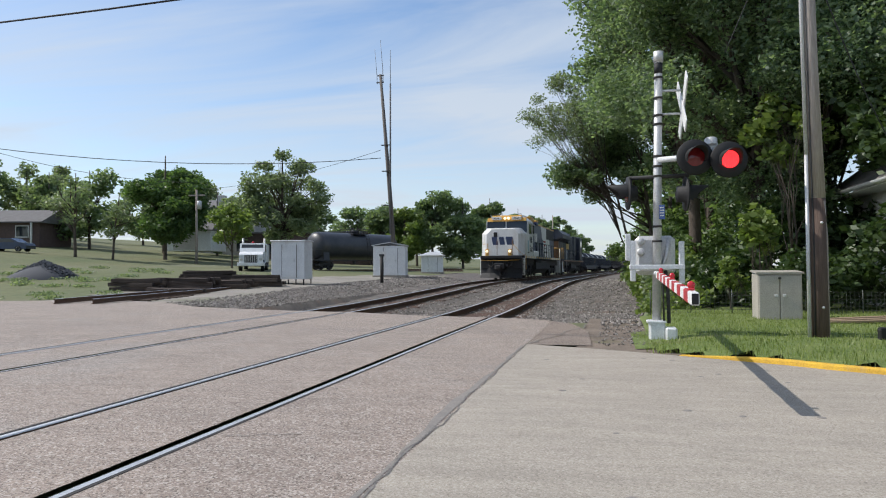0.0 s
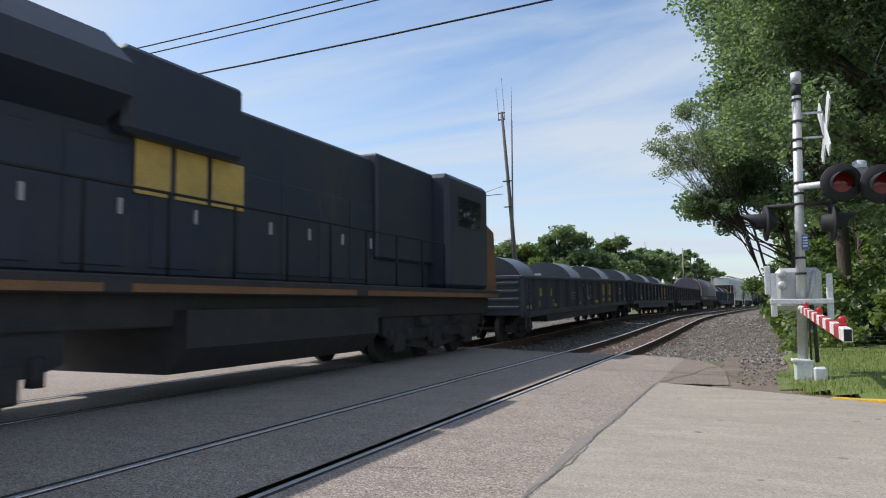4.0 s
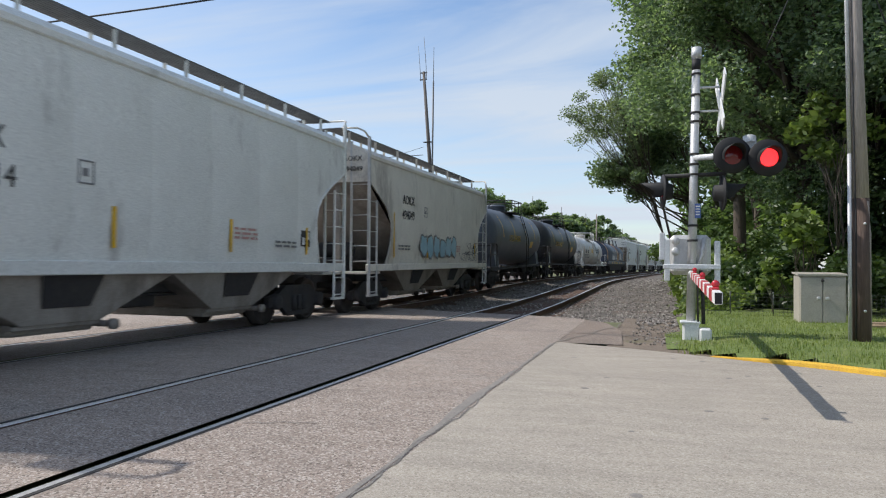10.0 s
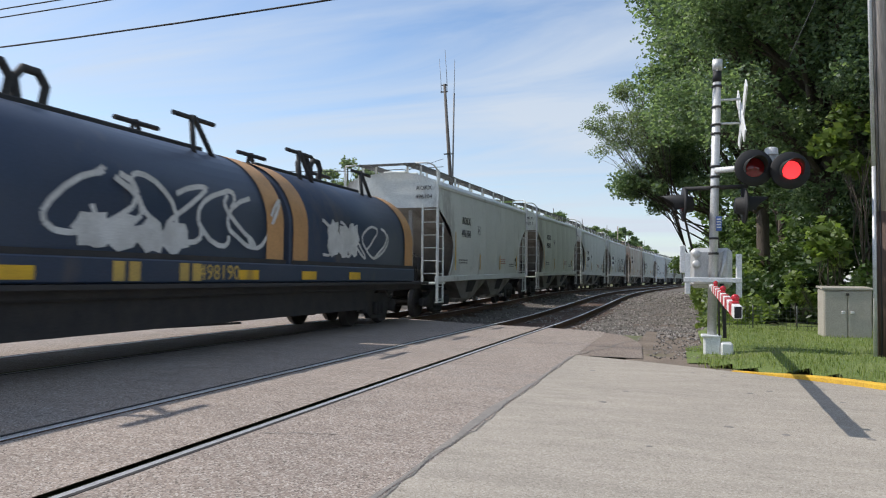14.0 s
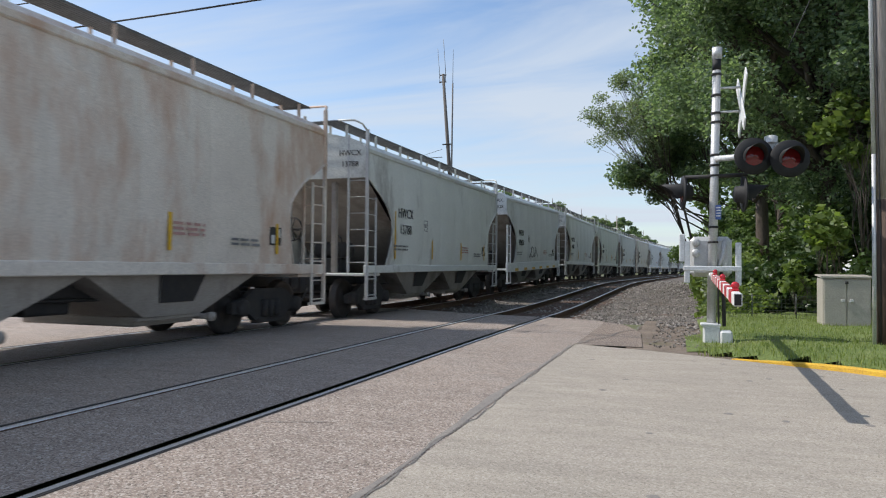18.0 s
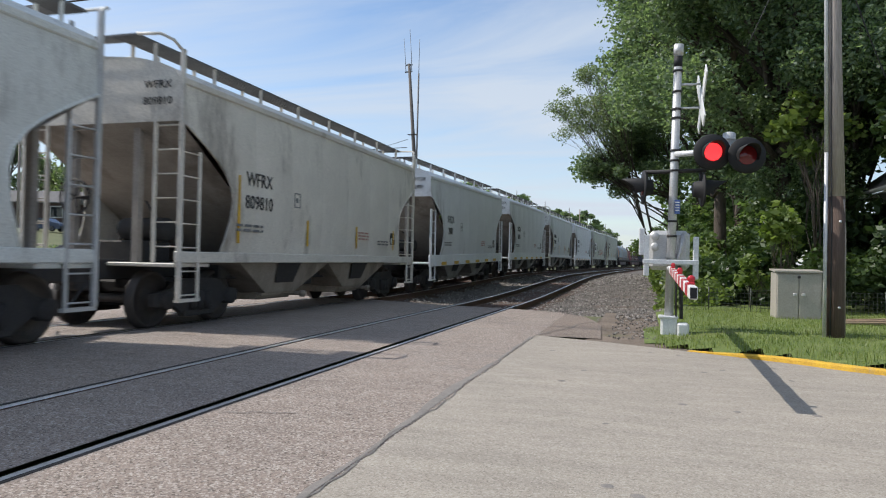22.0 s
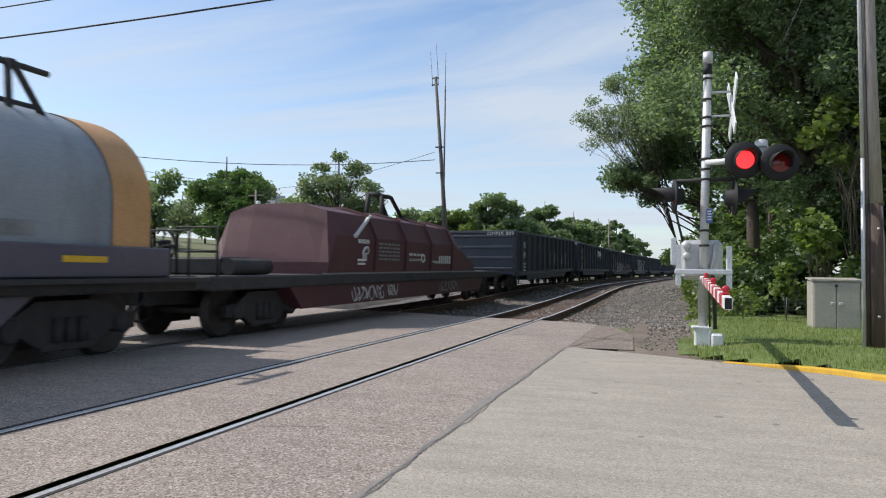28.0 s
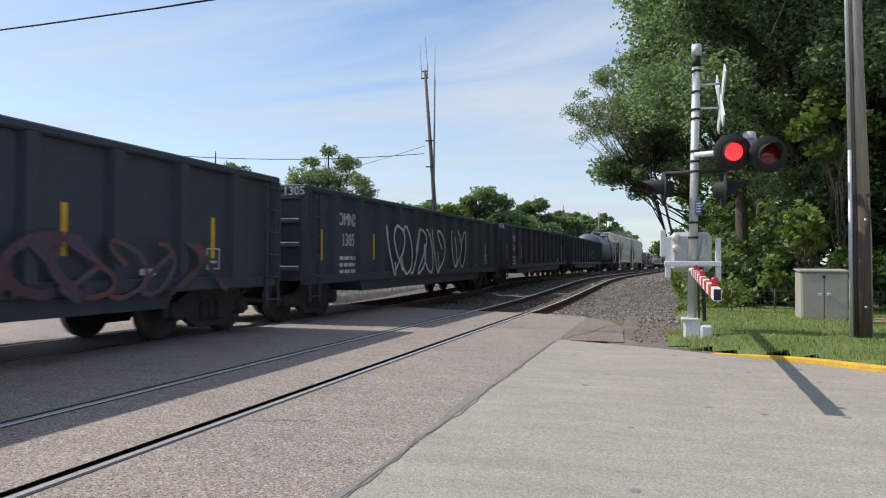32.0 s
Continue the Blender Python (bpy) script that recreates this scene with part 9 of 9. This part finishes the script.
# ---- trees ----
def leaves(blobs, n, size, seed, holes=0.12, shell=0.45):
    """Small leaf faces spread through the blobs, denser near their skins."""
    r = np.random.RandomState(seed)
    bl = np.array(blobs, float)
    vol = (bl[:, 3] * bl[:, 4] * bl[:, 5]) ** (2 / 3)
    pick = r.choice(len(bl), n, p=vol / vol.sum())
    d = r.normal(size=(n, 3))
    d /= np.linalg.norm(d, axis=1)[:, None]
    rad = r.uniform(0, 1, n) ** shell
    lump = 1 + 0.22 * np.sin(d[:, 0] * 5 + pick) * np.sin(d[:, 1] * 4 + 2 * pick) + 0.12 * np.sin(d[:, 2] * 9 + pick)
    p = bl[pick, :3] + d * (rad * lump)[:, None] * bl[pick, 3:6]
    gap = np.sin(p[:, 0] * 1.9 + 1) * np.sin(p[:, 1] * 1.7 + 2) * np.sin(p[:, 2] * 2.1)
    p = p[gap < 1 - holes * 2.2 * r.uniform(0.4, 1.6, n)]
    n = len(p)
    a = r.normal(size=(n, 3)); a[:, 2] *= 0.55
    a /= np.linalg.norm(a, axis=1)[:, None]
    b = np.cross(a, r.normal(size=(n, 3)))
    b /= np.linalg.norm(b, axis=1)[:, None]
    s = size * r.uniform(0.6, 1.35, n)[:, None]
    c = np.cross(a, b)
    q = np.stack([p - a * s, p + b * s * 0.55 + c * s * 0.12, p + a * s, p - b * s * 0.55 + c * s * 0.12], 1).reshape(-1, 3)
    me = bpy.data.meshes.new("crown")
    me.vertices.add(4 * n)
    me.vertices.foreach_set("co", q.ravel())
    me.loops.add(4 * n)
    me.loops.foreach_set("vertex_index", np.arange(4 * n))
    me.polygons.add(n)
    me.polygons.foreach_set("loop_start", np.arange(0, 4 * n, 4))
    me.polygons.foreach_set("loop_total", np.full(n, 4))
    me.update()
    me.validate()
    return me


def tree(label, x, y, h, tr, blobs, n, size, material, seed, lean=(0, 0), holes=0.12, name="tree", z=None):
    """A tree with a tapered trunk, a limb into each blob of the crown, and a crown of small leaves."""
    t = empty(name, label, "tree" if name == "tree" else "bush", (x, y, (gz(x, y) if z is None else z) - 0.1))
    rd = random.Random(seed)
    if tr > 0:
        top = (lean[0], lean[1], h)
        mid = (lean[0] * 0.35 + rd.uniform(-0.15, 0.15), lean[1] * 0.35, h * 0.45)
        trunk = Mb().tube([(0, 0, -0.2), (0.02, 0, 0.3), mid, (lean[0] * 0.7, lean[1] * 0.7, h * 0.75), top], tr, 10, r2=tr * 0.2)
        for bx, by, bz, rx, ry, rz in blobs:
            f0 = rd.uniform(0.25, 0.6)
            st = (lean[0] * f0, lean[1] * f0, min(h * f0, bz * 0.8))
            md = ((st[0] + bx) / 2 + rd.uniform(-0.3, 0.3), (st[1] + by) / 2 + rd.uniform(-0.3, 0.3), (st[2] + bz) / 2 - rd.uniform(0, 0.5))
            trunk.tube([st, md, (bx, by, bz)], tr * 0.38, 6, r2=tr * 0.06)
            for _ in range(3):
                e = (bx + rd.uniform(-0.7, 0.7) * rx, by + rd.uniform(-0.7, 0.7) * ry, bz + rd.uniform(-0.6, 0.7) * rz)
                trunk.tube([md, ((md[0] + e[0]) / 2, (md[1] + e[1]) / 2, (md[2] + e[2]) / 2 + 0.2), e], tr * 0.14, 5, r2=tr * 0.03)
        part("trunk", trunk, M_BARK, t, "grey-brown bark trunk and limbs")
    c = part("crown", leaves(blobs, n, size, seed, holes), material, t, "leafy crown")
    c["kind"] = "stuff"
    return t


def cloud(cx, cy, cz, rx, ry, rz, n, r0, r1, seed):
    """Blobs scattered through an ellipsoid, pushed outwards."""
    rd = random.Random(seed)
    out = []
    while len(out) < n:
        p = [rd.uniform(-1, 1) for _ in range(3)]
        if 0.15 < sum(v * v for v in p) < 1:
            r = rd.uniform(r0, r1)
            out.append((cx + p[0] * rx, cy + p[1] * ry, cz + p[2] * rz, r * rd.uniform(0.85, 1.3), r * rd.uniform(0.85, 1.3), r * rd.uniform(0.6, 0.95)))
    return out


L_MAPLE = leaf_mat("maple_leaf", (0.07, 0.115, 0.045), (0.185, 0.255, 0.105), 0.5)
L_LIGHT = leaf_mat("light_leaf", (0.10, 0.155, 0.04), (0.22, 0.28, 0.08), 0.45)
L_DEEP = leaf_mat("deep_green_leaf", (0.05, 0.10, 0.034), (0.135, 0.205, 0.07), 0.45)
# L_GREY and L_FAR are lightened to hold the haze of distance.
L_GREY = leaf_mat("grey_green_leaf", (0.13, 0.17, 0.11), (0.26, 0.31, 0.19), 0.5)
L_FAR = leaf_mat("haze_toned_leaf", (0.115, 0.165, 0.095), (0.235, 0.30, 0.165), 0.5)
# Sun on the crowns and shade below are put into these leaf colours.
L_TOP = leaf_mat("sun_toned_crown_leaf", (0.085, 0.135, 0.082), (0.255, 0.325, 0.20), 0.55)
L_SHADE = leaf_mat("shade_toned_leaf", (0.030, 0.060, 0.020), (0.085, 0.13, 0.042), 0.35)
RT = "tall dense green tree beside the track"
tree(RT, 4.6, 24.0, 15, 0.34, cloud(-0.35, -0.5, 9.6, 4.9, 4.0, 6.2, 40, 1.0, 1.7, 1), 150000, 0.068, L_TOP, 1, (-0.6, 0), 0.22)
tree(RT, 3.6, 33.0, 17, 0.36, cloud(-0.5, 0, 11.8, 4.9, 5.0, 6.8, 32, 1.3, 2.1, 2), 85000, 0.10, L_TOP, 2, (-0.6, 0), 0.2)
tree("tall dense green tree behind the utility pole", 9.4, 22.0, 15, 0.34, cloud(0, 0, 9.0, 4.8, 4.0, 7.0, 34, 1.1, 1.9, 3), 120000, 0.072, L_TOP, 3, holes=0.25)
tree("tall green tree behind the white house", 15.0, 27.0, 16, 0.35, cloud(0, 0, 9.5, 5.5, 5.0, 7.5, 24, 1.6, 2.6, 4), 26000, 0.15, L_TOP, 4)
tree("tall green tree deep in the grove", 8.6, 38.0, 18, 0.36, cloud(0, 0, 10.5, 5.2, 5.0, 8.0, 22, 1.8, 2.8, 5), 24000, 0.19, L_MAPLE, 5)
tree("feathery pale tree leaning over the track", 1.6, 42.0, 12.5, 0.10, cloud(-5.1, -0.5, 11.3, 1.6, 1.6, 2.5, 15, 0.35, 0.8, 6) + cloud(-3.2, 0, 12.0, 1.6, 1.4, 2.4, 9, 0.6, 1.1, 9) + cloud(-3.0, 0, 8.8, 1.7, 1.6, 1.6, 9, 0.6, 1.0, 19), 22000, 0.062, L_GREY, 6, (-3.6, 0), 0.35)
tree("green tree with low boughs over the track", 2.6, 44.0, 12, 0.15, cloud(-3.4, -1, 6.35, 2.6, 2.4, 0.75, 13, 0.5, 0.9, 7) + cloud(-1.0, 0, 9.0, 2.6, 2.5, 3.0, 12, 1.0, 1.6, 8), 32000, 0.10, L_TOP, 7, (-1.2, 0), 0.2)
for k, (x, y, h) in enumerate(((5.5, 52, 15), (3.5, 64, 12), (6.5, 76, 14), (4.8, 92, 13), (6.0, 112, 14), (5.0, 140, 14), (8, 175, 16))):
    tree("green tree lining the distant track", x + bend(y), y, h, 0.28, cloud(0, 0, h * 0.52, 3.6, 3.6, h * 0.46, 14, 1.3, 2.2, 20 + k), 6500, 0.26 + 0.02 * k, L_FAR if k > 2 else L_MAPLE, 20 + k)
# undergrowth below the trees
BU = "leafy undergrowth at the foot of the trees"
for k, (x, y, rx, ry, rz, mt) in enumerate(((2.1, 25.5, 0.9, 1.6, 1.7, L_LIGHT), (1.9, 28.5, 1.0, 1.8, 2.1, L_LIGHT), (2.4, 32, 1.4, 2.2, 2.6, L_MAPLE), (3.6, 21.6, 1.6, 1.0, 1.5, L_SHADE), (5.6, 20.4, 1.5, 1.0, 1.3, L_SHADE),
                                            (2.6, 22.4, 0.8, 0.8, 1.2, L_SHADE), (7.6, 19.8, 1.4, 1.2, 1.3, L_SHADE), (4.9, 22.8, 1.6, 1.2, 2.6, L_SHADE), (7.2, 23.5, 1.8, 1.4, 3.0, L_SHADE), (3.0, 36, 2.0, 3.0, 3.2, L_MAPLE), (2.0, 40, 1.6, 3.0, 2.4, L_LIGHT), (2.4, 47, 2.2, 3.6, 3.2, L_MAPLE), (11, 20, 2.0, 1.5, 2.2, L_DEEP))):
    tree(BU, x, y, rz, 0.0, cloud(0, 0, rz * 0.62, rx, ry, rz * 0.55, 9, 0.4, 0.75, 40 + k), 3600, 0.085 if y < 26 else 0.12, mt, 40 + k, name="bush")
for k in range(16):
    y = 20.4 + 2.6 * k
    hb = 0.9 + 0.5 * ((k * 7) % 5) / 4
    tree(BU, 1.55 + 0.25 * ((k * 3) % 4) / 3, y, hb, 0.0, cloud(0, 0, hb * 0.6, 0.55, 1.5, hb * 0.5, 8, 0.3, 0.55, 140 + k), 2200, 0.08 if y < 30 else 0.11, (L_LIGHT, L_MAPLE, L_GREY)[k % 3], 140 + k, name="bush", z=-0.2)
YM = "young maple with bright yellow-green leaves"
tree(YM, 3.55, 19.2, 2.4, 0.035, cloud(0, 0, 2.2, 0.75, 0.5, 0.5, 7, 0.22, 0.4, 61), 700, 0.11, L_LIGHT, 61, name="bush")
tree(YM, 4.6, 20.6, 4.6, 0.05, cloud(0, 0, 4.6, 0.9, 0.6, 1.2, 9, 0.25, 0.5, 62), 900, 0.12, L_LIGHT, 62, name="bush")
tree(YM, 3.0, 20.2, 1.2, 0.03, cloud(0, 0, 1.0, 0.6, 0.4, 0.4, 6, 0.2, 0.35, 63), 600, 0.09, L_LIGHT, 63, name="bush")
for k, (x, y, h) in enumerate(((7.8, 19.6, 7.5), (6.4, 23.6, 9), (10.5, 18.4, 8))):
    tree("leafy tree in shade-darkened green beside the white house", x, y, h, 0.14, cloud(0, 0, h * 0.55, 1.9, 1.5, h * 0.46, 14, 0.7, 1.2, 65 + k), 12000, 0.12, L_SHADE, 65 + k)
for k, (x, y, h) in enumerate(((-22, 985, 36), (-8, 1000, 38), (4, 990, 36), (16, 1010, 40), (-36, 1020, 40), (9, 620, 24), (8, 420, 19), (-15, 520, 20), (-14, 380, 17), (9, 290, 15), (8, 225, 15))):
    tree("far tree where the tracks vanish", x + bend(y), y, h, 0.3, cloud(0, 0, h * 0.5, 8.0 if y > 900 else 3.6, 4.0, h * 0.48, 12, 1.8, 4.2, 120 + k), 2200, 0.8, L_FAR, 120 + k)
# trees beyond the tracks
tree("round dense maple on the grassy bank", -51.4, 74.3, 12.5, 0.3, cloud(0, 0, 7.4, 4.9, 4.4, 5.2, 32, 1.2, 2.1, 71), 34000, 0.21, L_DEEP, 71, holes=0.05)
tree("thin half-bare tree beside the bungalow", -55.0, 64.0, 9.0, 0.2, cloud(-0.4, 0, 6.4, 3.2, 2.4, 2.6, 14, 0.5, 1.1, 72), 2200, 0.18, L_GREY, 72, holes=0.4)
tree("thin half-bare tree beside the bungalow", -51.6, 65.5, 7.2, 0.16, cloud(0.5, 0, 4.4, 2.2, 2.0, 2.0, 10, 0.5, 1.0, 73), 1800, 0.18, L_GREY, 73, (0.8, 0), holes=0.35)
tree("small light-green ornamental tree", -36.6, 63.8, 6.6, 0.13, cloud(0, 0, 4.3, 2.0, 1.9, 2.0, 14, 0.6, 1.0, 74), 3600, 0.2, L_LIGHT, 74)
tree("large loose grey-green tree behind the tank car", -43.0, 88.0, 15.5, 0.34, cloud(0, 0, 9.2, 5.6, 4.5, 5.8, 34, 1.1, 2.0, 75), 22000, 0.21, L_GREY, 75, holes=0.3)
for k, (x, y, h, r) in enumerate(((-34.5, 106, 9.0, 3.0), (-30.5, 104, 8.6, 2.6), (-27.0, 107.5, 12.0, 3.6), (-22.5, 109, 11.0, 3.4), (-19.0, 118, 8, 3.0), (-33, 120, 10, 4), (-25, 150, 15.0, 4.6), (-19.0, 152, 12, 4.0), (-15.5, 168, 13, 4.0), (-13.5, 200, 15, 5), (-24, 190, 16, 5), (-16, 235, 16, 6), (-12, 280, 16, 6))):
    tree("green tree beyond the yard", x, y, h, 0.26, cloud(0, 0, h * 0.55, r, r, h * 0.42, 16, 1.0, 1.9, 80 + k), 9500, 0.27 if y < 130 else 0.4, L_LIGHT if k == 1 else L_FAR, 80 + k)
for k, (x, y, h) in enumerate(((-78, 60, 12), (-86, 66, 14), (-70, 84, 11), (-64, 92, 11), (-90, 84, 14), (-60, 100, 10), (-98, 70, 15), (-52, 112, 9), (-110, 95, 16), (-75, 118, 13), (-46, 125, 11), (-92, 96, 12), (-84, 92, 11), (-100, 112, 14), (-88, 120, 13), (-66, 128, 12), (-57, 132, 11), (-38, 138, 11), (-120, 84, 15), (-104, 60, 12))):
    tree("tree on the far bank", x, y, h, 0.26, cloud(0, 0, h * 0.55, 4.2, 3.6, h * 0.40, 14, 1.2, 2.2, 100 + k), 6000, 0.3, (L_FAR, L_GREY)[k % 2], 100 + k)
# rank weeds along the yard edge
rsw = np.random.RandomState(12)
wb = []
for k in range(60):
    x = rsw.uniform(-44, -22)
    y = rsw.uniform(26, 50)
    wb.append((x, y, gz(x, y) + 0.06, 0.8, 0.6, 0.14))
wd = part("weeds", leaves(wb, 9000, 0.07, 13), L_GREY)
tagged(wd, "patches of rank weeds round the gravel yard", "weeds", kind="stuff")


# ---- movement ----
FLASH = 0.62                                                            # seconds from one lamp to the other
DARK = ((2.35, 4.2), (10.45, 12.2), (17.72, 19.85), (24.96, 27.2))        # both lamps rest


def lamp_lit(side, t):
    if any(a - 0.02 < t < b for a, b in DARK):
        return False
    k = math.floor((t - 0.53) / FLASH)
    return (k % 2 == 0) == (side == "left")


def car_pose(s, L):
    """Where a car stands whose front coupler is s metres up the line."""
    a, b = [Vector((T2 + bend(y), y, rise(y))) for y in (s + 2.0, s + L - 2.0)]
    d = (b - a).normalized()
    p = a - d * 2.0
    return pose(p.x, p.y, p.z, math.degrees(math.asin(d.z)), 0, -math.degrees(math.atan2(d.x, d.y)))


def motions():
    for (s, car), (e, _) in zip(TRAIN, TRAIN[1:] + [(TRAIN[-1][0] + 13.4, None)]):
        t0 = min(max(0.0, (s - 250.0) / SPEED), 31.5)
        t1 = max(min(32.0, (s + 70.0) / SPEED), 0.5)
        n = max(1, round((t1 - t0) / 0.3))
        times = [0.0] * (t0 > 0.05) + [t0 + (t1 - t0) * k / n for k in range(n + 1)] + [32.0] * (t1 < 31.9)
        walk(car, [(t, car_pose(s - SPEED * t, e - s)) for t in times])
    # lamps: the bright diode panel comes to the front of the lens while lit
    on, off = pose(0, -0.062, 0), pose(0, 0.06, 0)
    for side, glow, head in LAMPS:
        rows, last = [(0.0, on if lamp_lit(side, 0.0) else off)], lamp_lit(side, 0.0)
        for k in range(1, 960):
            t = k / 30
            now = lamp_lit(side, t)
            if now != last:
                rows += [(t - 1 / 30, on if last else off), (t, on if now else off)]
                last = now
        rows.append((32.0, on if last else off))
        walk(glow, [r for k, r in enumerate(rows) if k == 0 or r[0] > rows[k - 1][0] + 0.01])
    # wheels roll while they cross the road
    turn = math.degrees(SPEED / 30 / 0.46)
    for w, yy in WHEELS:
        bogie, car = w.parent, w.parent.parent
        start = [s for s, c in TRAIN if c == car]
        if not start:
            continue
        y0 = start[0] + bogie.location[1] + yy
        k0, k1 = math.ceil((y0 - 27.0) / SPEED * 30), math.floor((y0 - 4.5) / SPEED * 30)
        k0, k1 = max(1, k0), min(959, k1)
        if k1 <= k0:
            continue
        rows = [(0.0, pose(0, yy, 0.46))] + [(k / 30, pose(0, yy, 0.46, turn * (k - k0))) for k in range(k0, k1 + 1)]
        rows.append((32.0, pose(0, yy, 0.46, turn * (k1 - k0))))
        walk(w, rows)


motions()
